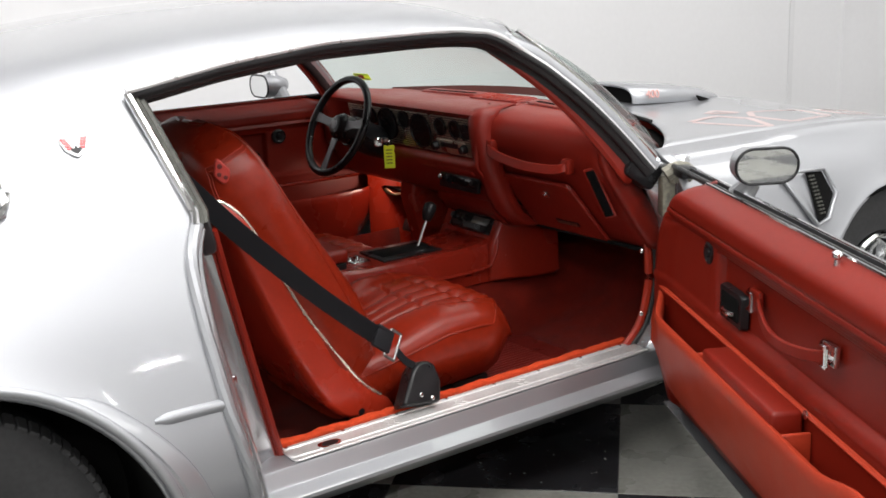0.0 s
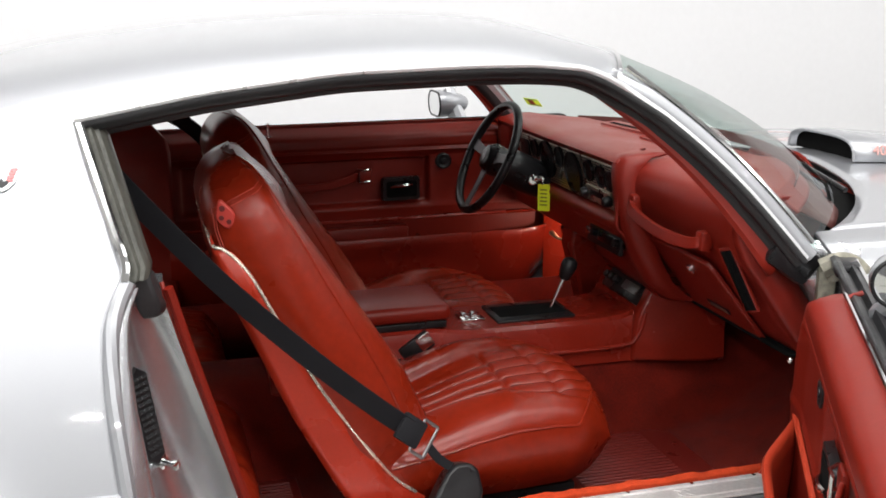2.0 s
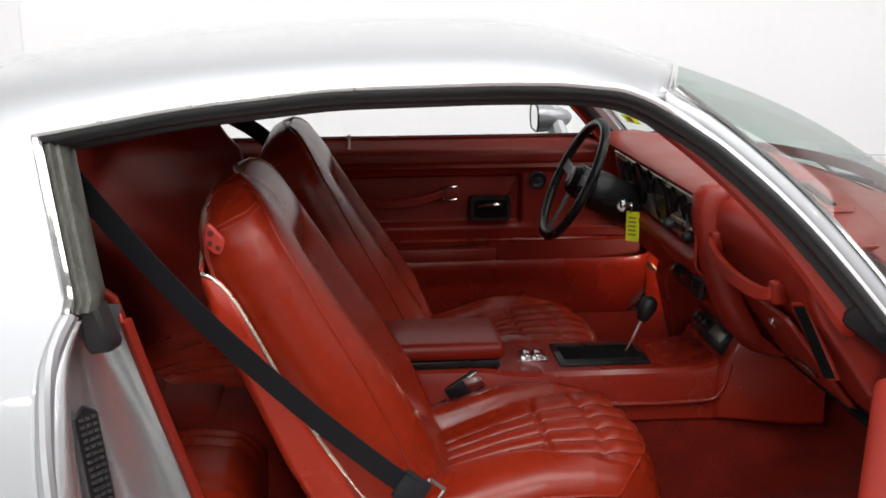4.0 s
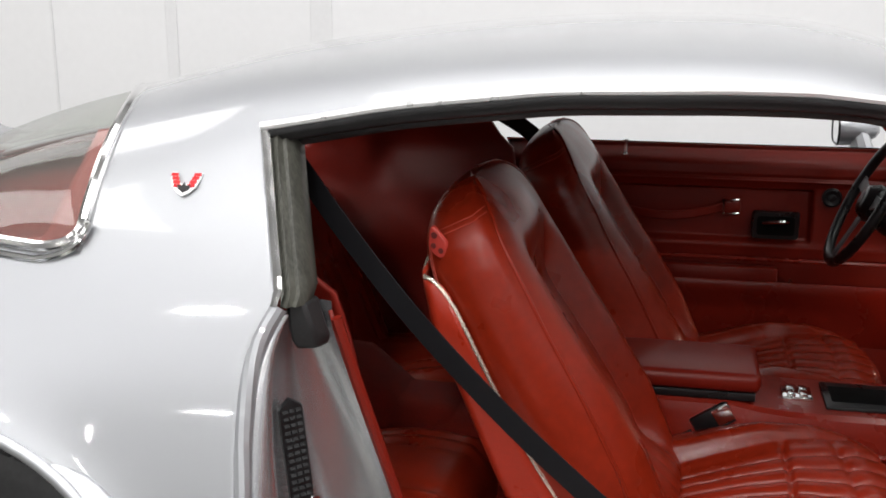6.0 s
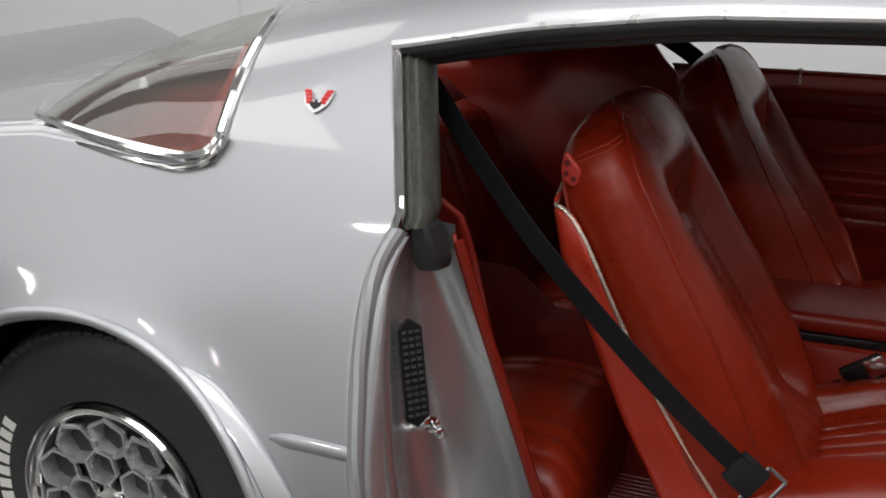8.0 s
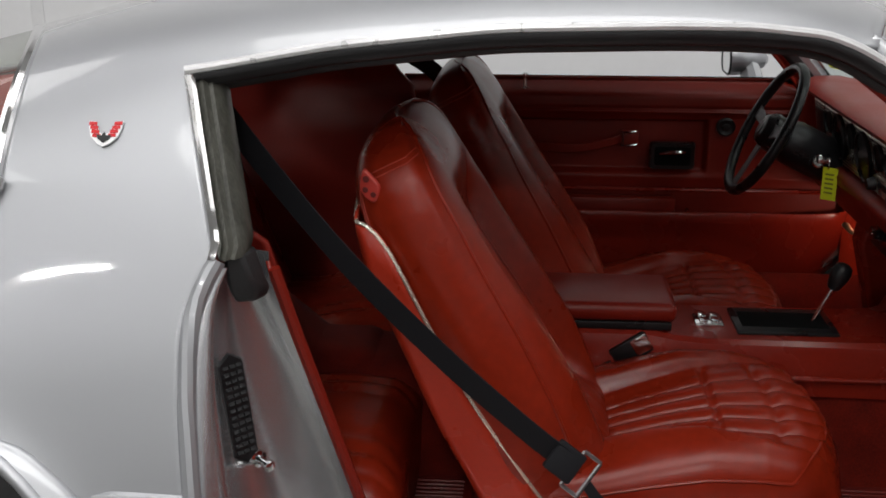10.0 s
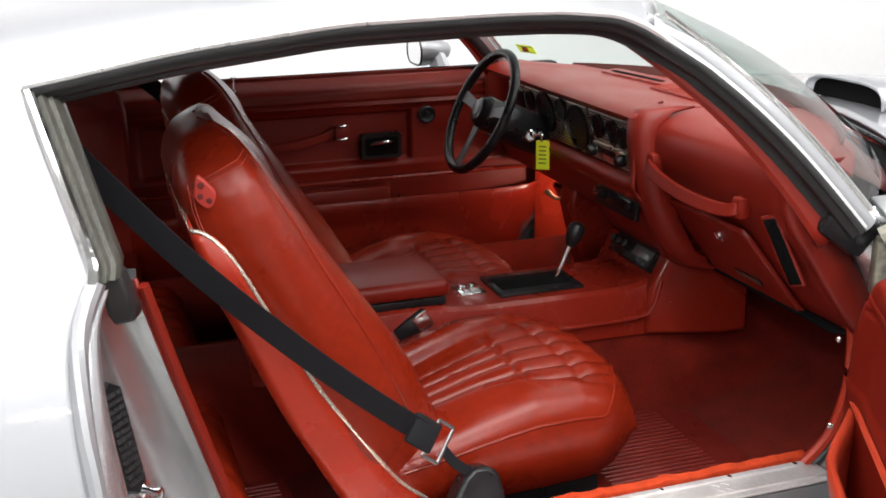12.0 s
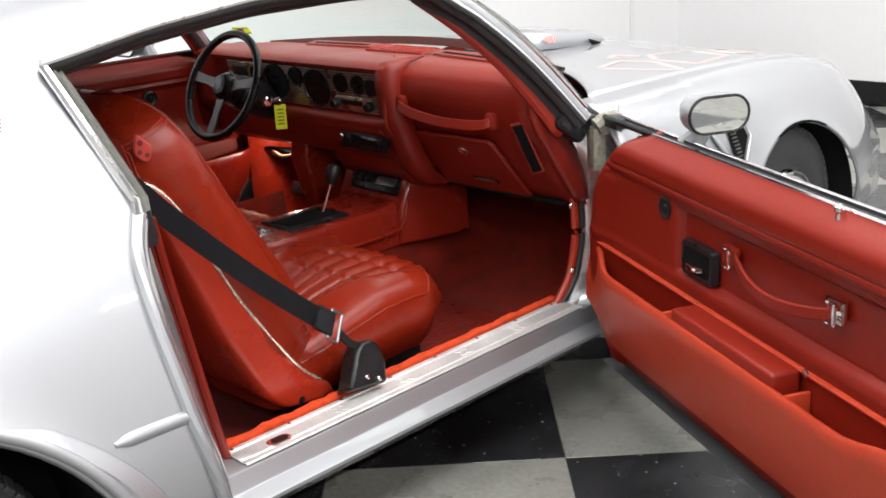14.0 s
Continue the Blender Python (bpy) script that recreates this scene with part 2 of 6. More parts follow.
def tube(bm, pts, r, n=10, closed=False, flat=1.0, up=(0, 0, 1), ends=True):
    """A round or flattened bar along pts; r is a number or one for each point."""
    pts = [Vector(p) for p in pts]
    k = len(pts)
    rows = []
    for i, p in enumerate(pts):
        a, b = (pts[(i - 1) % k], pts[(i + 1) % k]) if closed else (pts[max(i - 1, 0)], pts[min(i + 1, k - 1)])
        d = (b - a).normalized()
        u = Vector(up) - d * d.dot(Vector(up))
        u = u.normalized() if u.length > 1e-4 else d.orthogonal().normalized()
        w = d.cross(u)
        rad = r[i] if isinstance(r, (list, tuple)) else r
        rows.append([p + rad * (math.cos(2 * math.pi * j / n) * w + flat * math.sin(2 * math.pi * j / n) * u) for j in range(n)])
    vs = grid(bm, rows, close_u=closed, close_v=True)
    if not closed and ends:
        cap(bm, vs[0])
        cap(bm, vs[-1])
    return vs


def band(bm, pts, width, thick):
    """A flat strip along pts, given as (point, across, out) rows."""
    rows = []
    for p, a, o in pts:
        p, a, o = Vector(p), Vector(a).normalized() * width / 2, Vector(o).normalized() * thick / 2
        rows.append([p - a - o, p + a - o, p + a + o, p - a + o])
    vs = grid(bm, rows, close_v=True)
    cap(bm, vs[0])
    cap(bm, vs[-1])


def rbox(bm, size, m, r=0.01, seg=2):
    """A box with rounded edges at the pose m."""
    res = bmesh.ops.create_cube(bm, size=1.0)
    vs = res["verts"]
    bmesh.ops.scale(bm, vec=Vector(size), verts=vs)
    r = min(r, 0.49 * min(size))
    es = {e for v in vs for e in v.link_edges}
    if r > 0:
        out = bmesh.ops.bevel(bm, geom=list(es), offset=r, segments=seg, profile=0.5, affect="EDGES")
        vs = list({v for v in out["verts"]} | {v for v in vs if v.is_valid})
    bmesh.ops.transform(bm, matrix=m if isinstance(m, Matrix) else Matrix.Translation(m), verts=vs)


def lathe(bm, prof, m, n=32):
    """A turned body: prof is rows of (radius, height) about the local z axis of m."""
    rows = [[m @ V(r * math.cos(2 * math.pi * j / n), r * math.sin(2 * math.pi * j / n), h) for j in range(n)] for r, h in prof]
    vs = grid(bm, rows, close_v=True)
    cap(bm, vs[0])
    cap(bm, vs[-1])


def plate(bm, outline, m, thick, inset=0.0):
    """A flat plate with the given outline in the local xy plane of m, raised by thick along z."""
    a = [bm.verts.new(m @ V(x, y, 0)) for x, y in outline]
    cx, cy = sum(p[0] for p in outline) / len(outline), sum(p[1] for p in outline) / len(outline)
    b = [bm.verts.new(m @ V(x + (cx - x) * inset, y + (cy - y) * inset, thick)) for x, y in outline]
    k = len(a)
    for i in range(k):
        bm.faces.new((a[i], a[(i + 1) % k], b[(i + 1) % k], b[i]))
    cap(bm, b)
    cap(bm, a[::-1])


def rrect(w, h, r, n=4):
    out = []
    for cx, cy, a0 in ((w / 2 - r, h / 2 - r, 0), (-w / 2 + r, h / 2 - r, 90), (-w / 2 + r, -h / 2 + r, 180), (w / 2 - r, -h / 2 + r, 270)):
        for j in range(n + 1):
            a = radians(a0 + 90 * j / n)
            out.append((cx + r * math.cos(a), cy + r * math.sin(a)))
    return out


def frame_at(p, xdir, zdir):
    """A pose at p whose x axis follows xdir and whose z axis is as near to zdir as can be."""
    x = Vector(xdir).normalized()
    z = Vector(zdir)
    z = (z - x * z.dot(x)).normalized()
    y = z.cross(x)
    m = Matrix((x, y, z)).transposed().to_4x4()
    m.translation = Vector(p)
    return m


def part(name, bm, mat, parent=None, label="", angle=35, solid=0.0, bevel=0.0, offset=-1.0):
    bmesh.ops.remove_doubles(bm, verts=bm.verts, dist=1e-5)
    bmesh.ops.recalc_face_normals(bm, faces=bm.faces)
    me = bpy.data.meshes.new(name)
    bm.to_mesh(me)
    bm.free()
    me.polygons.foreach_set("use_smooth", [True] * len(me.polygons))
    me.set_sharp_from_angle(angle=radians(angle))
    for m in (mat if isinstance(mat, (list, tuple)) else [mat]):
        me.materials.append(m)
    ob = new(name, me)
    if parent:
        ob.parent = parent
    if label:
        ob["label"] = label
    if solid:
        md = ob.modifiers.new("solid", "SOLIDIFY")
        md.thickness, md.offset = solid, offset
    if bevel:
        md = ob.modifiers.new("bevel", "BEVEL")
        md.width, md.segments, md.limit_method = bevel, 2, "ANGLE"
    return ob


def B():
    return bmesh.new()


def mir(p):
    """The same place on the car's other side."""
    return V(p[0], 2 * C - p[1], p[2])


# ---------------------------------------------------------------- the room
def slab(name, x0, x1, y0, y1, z0, z1, mat):
    bm = B()
    rbox(bm, (x1 - x0, y1 - y0, z1 - z0), V((x0 + x1) / 2, (y0 + y1) / 2, (z0 + z1) / 2), r=0.0)
    return tagged(part(name, bm, mat), kind="structure")


floor = slab("floor", ROOM_X0 - 0.2, ROOM_X1 + 0.2, ROOM_Y0 - 0.2, ROOM_Y1 + 0.2, -0.2, -0.004, GROUT)
slab("ceiling", ROOM_X0 - 0.2, ROOM_X1 + 0.2, ROOM_Y0 - 0.2, ROOM_Y1 + 0.2, ROOM_H, ROOM_H + 0.2, CEIL)
wall_north = slab("wall_north", ROOM_X0, ROOM_X1, ROOM_Y1, ROOM_Y1 + 0.2, 0, ROOM_H, WALL)
slab("wall_south", ROOM_X0, ROOM_X1, ROOM_Y0 - 0.2, ROOM_Y0, 0, ROOM_H, BACKWALL)
wall_east = slab("wall_east", ROOM_X1, ROOM_X1 + 0.2, ROOM_Y0 - 0.2, ROOM_Y1 + 0.2, 0, ROOM_H, WALL)
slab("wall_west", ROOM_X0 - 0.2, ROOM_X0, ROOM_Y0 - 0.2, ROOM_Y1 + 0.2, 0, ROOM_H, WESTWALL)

for nm, sx, sy, px, py in (("baseboard_north", ROOM_X1 - ROOM_X0 - 0.04, 0.018, (ROOM_X0 + ROOM_X1) / 2, ROOM_Y1 - 0.022),
                           ("baseboard_east", 0.018, ROOM_Y1 - ROOM_Y0 - 0.08, ROOM_X1 - 0.010, (ROOM_Y0 + ROOM_Y1) / 2 - 0.03)):
    bm = B()
    rbox(bm, (sx, sy, 0.15), V(px, py, 0.078), r=0.004, seg=1)
    tagged(part(nm, bm, BLACK), kind="structure")


def strip_light(x, y):
    e = tagged(new("strip_light"), "short white strip light with a glowing tube under the ceiling", "lamp", "strip lights under the ceiling")
    e.location = (x, y, ROOM_H)
    bm = B()
    rbox(bm, (0.46, 0.22, 0.07), V(0, 0, -0.035), r=0.01, seg=1)
    part("housing", bm, LAMP_BODY, e)
    bm = B()
    tube(bm, [(-0.18, 0.05, -0.09), (0.18, 0.05, -0.09)], 0.016, 10)
    part("lamp_tube", bm, LAMP_FACE, e, "glowing tube")
    bm = B()
    tube(bm, [(-0.18, -0.05, -0.09), (0.18, -0.05, -0.09)], 0.016, 10)
    part("lamp_tube", bm, LAMP_FACE, e, "glowing tube")


def panel_light(x, y):
    e = tagged(new("light_panel"), "wide white light panel with a milky diffuser under the ceiling", "lamp", "light panels under the ceiling")
    e.location = (x, y, ROOM_H)
    bm = B()
    rbox(bm, (3.10, 1.40, 0.07), V(0, 0, -0.035), r=0.01, seg=1)
    part("housing", bm, LAMP_BODY, e)
    bm = B()
    rbox(bm, (3.0, 1.3, 0.02), V(0, 0, -0.085), r=0.004, seg=1)
    part("diffuser", bm, LAMP_BODY, e, "milky diffuser")


for lx, ly, lp in LAMPS:
    strip_light(lx, ly)
for lx, ly, lp in PANELS:
    panel_light(lx, ly)

# ---------------------------------------------------------------- the car: outer shell
car = tagged(new("car"), "silver two-door sports coupe with red interior and its passenger door open", "car")

SIDE_Z = [0.15, 0.25, 0.35, 0.42, 0.48, 0.55, 0.62, 0.70, 0.78, 0.85, 0.905, 0.96, 1.0, 1.05, 1.1, 1.143, 1.2]
SIDE_Y = [-0.13, -0.20, -0.243, -0.254, -0.252, -0.238, -0.217, -0.190, -0.161, -0.132, -0.108, -0.08, -0.056, -0.029, 0.0, 0.026, 0.06]
REAR_AXLE, FRONT_AXLE = -0.86, 1.86
ARCH_R = 0.40


def side_y(x, z):
    """The outer skin of the rear quarter."""
    y = sum(ip(z + d, SIDE_Z, SIDE_Y) for d in (-0.03, -0.015, 0, 0.015, 0.03)) / 5
    y -= 0.030 * math.exp(-((x + 1.05) / 0.38) ** 2) * math.exp(-((z - 0.74) / 0.13) ** 2)
    y += 0.14 * smooth((-1.25 - x) / 0.9) ** 1.3
    d = math.hypot(x - REAR_AXLE, z - 0.31) - ARCH_R
    if z < 0.9:
        y -= 0.022 * math.exp(-max(d, 0) / 0.035)
    return y


EDGE_Z = [0.15, 0.33, 0.45, 0.55, 0.70, 0.78, 0.835, 0.88, 0.905, 1.0, 1.143]
EDGE_X = [-0.285, -0.302, -0.325, -0.343, -0.357, -0.358, -0.352, -0.332, -0.316, -0.342, -0.381]


def edge_x(z):
    """The rear edge of the passenger door's opening."""
    return sum(ip(z + d, EDGE_Z, EDGE_X) for d in (-0.015, 0, 0.015)) / 3 if z < 0.88 else ip(z, EDGE_Z, EDGE_X)


def belt_z(x):
    return ip(x, [-2.02, -1.7, -1.3, -1.02, -0.655, -0.316, 0], [0.87, 0.90, 0.955, 0.985, 0.957, 0.905, 0.905])


def arch_z(x):
    d = x - REAR_AXLE
    return 0.31 + math.sqrt(max(ARCH_R ** 2 - d * d, 0)) if abs(d) < ARCH_R else 0.0


# roof with the sail panels
RX = [-0.80, -0.60, -0.381, -0.17, 0.07, 0.33, 0.46, 0.53, 0.58, 0.61, 0.64, 0.70]
RY = [0.035, 0.028, 0.026, 0.036, 0.052, 0.070, 0.084, 0.091, 0.096, 0.098, 0.100, 0.10]
RZ = [1.095, 1.120, 1.143, 1.180, 1.205, 1.209, 1.206, 1.200, 1.190, 1.180, 1.164, 1.13]
CX = [-1.05, -0.75, -0.50, -0.20, 0.10, 0.35, 0.48, 0.58, 0.68, 0.80]
CZ = [1.06, 1.185, 1.245, 1.284, 1.302, 1.302, 1.292, 1.272, 1.240, 1.185]


def sm(x, xs, ys, w=0.06):
    return sum(ip(x + d, xs, ys) for d in (-w, -w / 2, 0, w / 2, w)) / 5


def rail(x):
    return V(x, sm(x, RX, RY), sm(x, RX, RZ, 0.04))


# rear quarter panel with its wheel arch
QUARTER_U = sorted({-0.3, -0.655, *np.linspace(-0.30, -0.43, 10).round(4), -0.442, -0.452, -0.458, -0.4605, *[round(REAR_AXLE + ARCH_R * math.cos(a), 4) for a in np.linspace(0, math.pi, 41)],
                    *np.linspace(-1.27, -2.02, 15).round(4)}, reverse=True)


def quarter_rows():
    rows = []
    for u in QUARTER_U:
        w = smooth((u + 0.56) / 0.26)
        row = []
        for j in range(33):
            zt = belt_z(u)
            zb = max(0.19, arch_z(u))
            z = zb + (0.735 - zb) * j / 16 if j <= 16 else 0.735 + (zt - 0.735) * (j - 16) / 16
            x = u + (edge_x(z) + 0.30) * w
            row.append(V(x, side_y(x, z), z))
        rows.append(row)
    return rows


QROWS = quarter_rows()
SAIL_U = [u for u in QUARTER_U if u >= -0.6551]


def sail_rows():
    out = []
    for u in SAIL_U:
        w = smooth((u + 0.56) / 0.26)
        z0 = belt_z(u)
        x1 = u + (edge_x(1.143) + 0.30) * w
        zr = rail(x1).z
        row = []
        for j in range(17):
            z = z0 + (zr - z0) * j / 16
            x = u + (edge_x(z) + 0.30) * w
            k = smooth((j / 16 - 0.55) / 0.45)
            row.append(V(x, side_y(x, z) * (1 - k) + rail(x).y * k, z))
        out.append(row)
    return out


QSAIL = sail_rows()

# wheel arch lip and inner wheel house
for f in (lambda p: p, mir):
    bm = B()
    pts = [f(V(REAR_AXLE + (ARCH_R + 0.012) * math.cos(a), side_y(REAR_AXLE + ARCH_R * math.cos(a), 0.31 + ARCH_R * math.sin(a)) - 0.006, 0.31 + (ARCH_R + 0.012) * math.sin(a)))
           for a in np.linspace(-0.35, math.pi + 0.3, 50)]
    tube(bm, pts, 0.010, 8)
    part("wheel_arch_lip", bm, SILVER, car, angle=60)
    # flare ahead of the wheel: starts in a point on the lip and widens downwards
    bm = B()
    rows = []
    for a in np.linspace(1.06, -0.30, 26):
        k = smooth((1.06 - a) / 0.22)
        wide = 0.012 + 0.022 * k + 0.045 * smooth((0.95 - a) / 0.9)
        row = []
        for r, out in ((0.004, 0.0), (0.005, 0.008), (0.008, 0.014), (wide * 0.35, 0.015), (wide * 0.42, 0.0115), (wide * 0.5, 0.015), (wide * 0.92, 0.010), (wide, 0.005), (wide + 0.003, -0.004)):
            x, z = REAR_AXLE + (ARCH_R + r) * math.cos(a), 0.31 + (ARCH_R + r) * math.sin(a)
            row.append(f(V(x, side_y(x, z) - out * k - 0.002, z)))
        rows.append(row)
    grid(bm, rows)
    part("wheel_flare", bm, SILVER, car, "silver flare ahead of the rear wheel", angle=30, solid=0.003)
    bm = B()
    rows = []
    for a in np.linspace(-0.3, math.pi + 0.3, 30):
        x, z = REAR_AXLE + (ARCH_R + 0.005) * math.cos(a), 0.31 + (ARCH_R + 0.005) * math.sin(a)
        rows.append([f(V(x, y, z)) for y in (side_y(x, max(z, 0.2)) + 0.005, -0.02, 0.045)])
    grid(bm, rows)
    grid(bm, [[r[-1], V(REAR_AXLE, r[-1].y, 0.2)] for r in rows])
    part("wheel_house", bm, DARK, car, "black inner wheel house", solid=0.006)

def roof_pt(x, v):
    r, zc = rail(min(x, 0.60)), sm(x, CX, CZ, 0.08)
    return V(x, r.y + (C - r.y) * v, r.z + (zc - r.z) * (1 - 0.42 * (1 - v) ** 9 - 0.58 * (1 - v) ** 2.3))


def roof_x(u, v):
    back, front = -0.655 - 0.16 * smooth(v * 1.3), 0.625 + 0.13 * (1 - (1 - v) ** 2)
    return back + (front - back) * u


ROOF_V = [(j / 32) ** 1.35 for j in range(33)]


def eased(row, at, k):
    """The row of points with its bend near index at rounded off."""
    pts = [p.copy() for p in row]
    for _ in range(60):
        new_pts = [p.copy() for p in pts]
        for j in range(max(1, at - 12), at + 13):
            w = 0.5 * k * smooth((13 - abs(j - at)) / 8)
            new_pts[j] = pts[j].lerp((pts[j - 1] + pts[j + 1]) / 2, w)
        pts = new_pts
    return pts


shell, rows = [], []
for col in QSAIL:
    u = (col[-1].x + 0.655) / 1.28
    over = [roof_pt(roof_x(u, v), v) for v in ROOF_V]
    shell.append(eased(col[:-1] + over, 16, 0.35 + 0.65 * smooth((-0.36 - col[-1].x) / 0.24)))
u0 = (QSAIL[0][-1].x + 0.655) / 1.28
shift = [a - roof_pt(roof_x(u0, v), v) for a, v in zip(shell[0][16:], ROOF_V)]
rows = [[roof_pt(roof_x(u0 + (1 - u0) * i / 48, v), v) + d * (1 - smooth(i / 14)) for v, d in zip(ROOF_V, shift)] for i in range(49)]
BACK_EDGE = shell[-1]
bm = B()
for f in (lambda p: p, mir):
    grid(bm, [[f(p) for p in r] for r in QROWS])
    grid(bm, [[f(p) for p in r] for r in shell])
    grid(bm, [[f(p) for p in r] for r in rows])
roof = part("body_shell", bm, SILVER, car, "silver roof, sail panels and rear quarter panels", angle=60, solid=0.012)
quarter = roof


def sail_at(x, z):
    """A place on the sail panel and the direction that it faces."""
    col = min(shell, key=lambda c: abs(c[8].x - x))
    other = shell[shell.index(col) - 2]
    j = min(range(1, len(col) - 1), key=lambda k: abs(col[k].z - z))
    n = (col[j + 1] - col[j - 1]).cross(other[j] - col[j]).normalized()
    return col[j], n if n.y < 0 else -n


A_TOP, A_BOT = V(0.640, 0.108, 1.197), V(1.005, -0.040, 0.835)
A_AL, A_OUT = V(0.70, 0.10, 0.70).normalized(), V(0.30, -0.92, 0.25).normalized()


def pillar(t):
    """The front edge of the windshield pillar, from the roof down."""
    p = A_TOP.lerp(A_BOT, t)
    return p + V(0.012, 0, 0.020) * math.sin(math.pi * t)


# bright drip moulding over the door opening, and the chrome edge of the sail panel
for f in (lambda p: p, mir):
    bm = B()
    pts = [f(rail(x) + V(0, -0.014, 0.003)) for x in np.linspace(-0.384, 0.44, 38)]
    pts += [f(V(*p)) for p in ((0.50, 0.076, 1.203), (0.55, 0.081, 1.196), (0.60, 0.084, 1.177), (0.645, 0.085, 1.151))]
    pts += [f(pillar(t) - A_AL * 0.033 + A_OUT * 0.006) for t in np.linspace(0.22, 0.985, 15)]
    pts = spline(pts, 3)
    tube(bm, pts, 0.0058, 8, flat=1.2)
    part("drip_moulding", bm, DRIP, roof, "bright drip moulding")
    bm = B()
    pts = [f(V(ip(z, EDGE_Z, EDGE_X) + 0.001, side_y(-0.35, z) - 0.005, z)) for z in np.linspace(0.896, 1.140, 12)]
    tube(bm, pts, 0.0085, 8)
    part("pillar_moulding", bm, CHROME, roof, "chrome edge of the sail panel")

# grey upright seal inside the chrome edge, and the black seal over the opening
for f in (lambda p: p, mir):
    bm = B()
    rows = []
    for z in np.linspace(0.895, 1.138, 14):
        x, y = ip(z, EDGE_Z, EDGE_X) + 0.006, side_y(-0.35, z)
        rows.append([f(V(x + dx, y + dy, z)) for dx, dy in ((0, 0.004), (0.012, -0.002), (0.017, 0.008), (0.024, 0.006), (0.032, 0.02), (0.036, 0.045), (0.03, 0.07), (-0.02, 0.07))])
    vs = grid(bm, rows, close_v=True)
    cap(bm, vs[0])
    cap(bm, vs[-1])
    part("pillar_seal", bm, GREYRUB, roof, "weathered grey rubber pillar seal")
    bm = B()
    pts = [rail(x) + V(0, -0.004, -0.006) for x in np.linspace(-0.372, 0.43, 34)]
    pts += [V(*p) for p in ((0.50, 0.085, 1.196), (0.55, 0.089, 1.188), (0.597, 0.091, 1.170), (0.640, 0.091, 1.146))]
    pts += [pillar(t) - A_AL * 0.036 + A_OUT * 0.002 for t in np.linspace(0.22, 0.99, 14)]
    pts = spline(pts, 2)
    outer, inner = [], []
    for i, p in enumerate(pts):
        t = (pts[min(i + 1, len(pts) - 1)] - pts[max(i - 1, 0)]).normalized()
        a = (V(0, 1, 0) - t * t.y).normalized()
        b = t.cross(a)
        b = b if b.z > 0 else -b
        outer.append([f(p + a * y + b * z) for y, z in ((-0.010, 0.004), (-0.012, -0.002), (-0.009, -0.008), (-0.0045, -0.0075), (-0.002, -0.012), (0.001, -0.018), (0.009, -0.021), (0.020, -0.017), (0.026, -0.012), (0.04, 0.0), (0.02, 0.006))])
        inner.append([f(p + a * y + b * z) for y, z in ((0.021, -0.012), (0.023, -0.025), (0.032, -0.032), (0.042, -0.028), (0.048, -0.016), (0.045, 0.0))])
    for rws in (outer, inner):
        bm = B()
        vs = grid(bm, rws, close_v=True)
        cap(bm, vs[0])
        cap(bm, vs[-1])
        part("door_seal", bm, RUBBER, roof, "black rubber door seal", angle=50)

# rubber block below the seal
bm = B()
vs = grid(bm, [[V(-0.312, -0.098, 0.900), V(-0.284, -0.095, 0.900), V(-0.275, -0.050, 0.900), V(-0.320, -0.040, 0.900)],
               [V(-0.308, -0.100, 0.858), V(-0.272, -0.086, 0.852), V(-0.262, -0.048, 0.85), V(-0.31, -0.035, 0.85)],
               [V(-0.306, -0.099, 0.842), V(-0.268, -0.082, 0.838), V(-0.256, -0.048, 0.838), V(-0.30, -0.035, 0.84)],
               [V(-0.298, -0.094, 0.824), V(-0.272, -0.080, 0.822), V(-0.260, -0.050, 0.822), V(-0.294, -0.04, 0.824)]], close_v=True)
cap(bm, vs[0])
cap(bm, vs[-1])
part("seal_end", bm, RUBBER, roof, "black rubber seal end", bevel=0.006)

# rear window, its chrome frame, deck and spoiler
CORNER, TIP = V(-0.655, side_y(-0.655, 0.957) - 0.002, 0.957), V(-1.02, -0.035, 0.985)


def glass_edges():
    top = BACK_EDGE
    low = spline([CORNER + V(-0.01, 0, -0.004), V(-0.85, -0.072, 0.968), TIP, V(-1.16, 0.10, 0.975), V(-1.32, 0.42, 0.968), V(-1.37, C, 0.965)], 12)

    def even(pts, n):
        d = np.r_[0, np.cumsum([(b - a).length for a, b in zip(pts, pts[1:])])]
        return [V(*[float(np.interp(s, d, [p[k] for p in pts])) for k in range(3)]) for s in np.linspace(0, d[-1], n)]
    return even(top, 40), even(low, 40)


GT, GL = glass_edges()
# the rounded lower corner
ARC = []
for k in range(9):
    a, b = GT[0].lerp(GT[2], 1 - k / 8), GT[0].lerp(GL[2], k / 8)
    ARC.append(a.lerp(b, k / 8))
bm_fill = B()
cf = bm_fill.verts.new(GT[0] + V(0.004, -0.001, 0))
av = [bm_fill.verts.new(p + V(0, -0.001, 0)) for p in ARC]
for a, b in zip(av, av[1:]):
    bm_fill.faces.new((cf, a, b))
rows = []
for a, b in zip(GT, GL):
    rows.append([a.lerp(b, t) + V(0, 0, 0.022 * math.sin(math.pi * t) * min(1, (a - b).length / 0.4)) for t in np.linspace(0, 1, 12)])
bm = B()
grid(bm, rows)
grid(bm, [[mir(p) for p in r] for r in rows])
rear_window = part("rear_window", bm, REARGLASS, car, "tinted wraparound rear window", angle=60)
rear_window.visible_shadow = False
part("corner_fillet", bm_fill, SILVER, roof, solid=0.003)
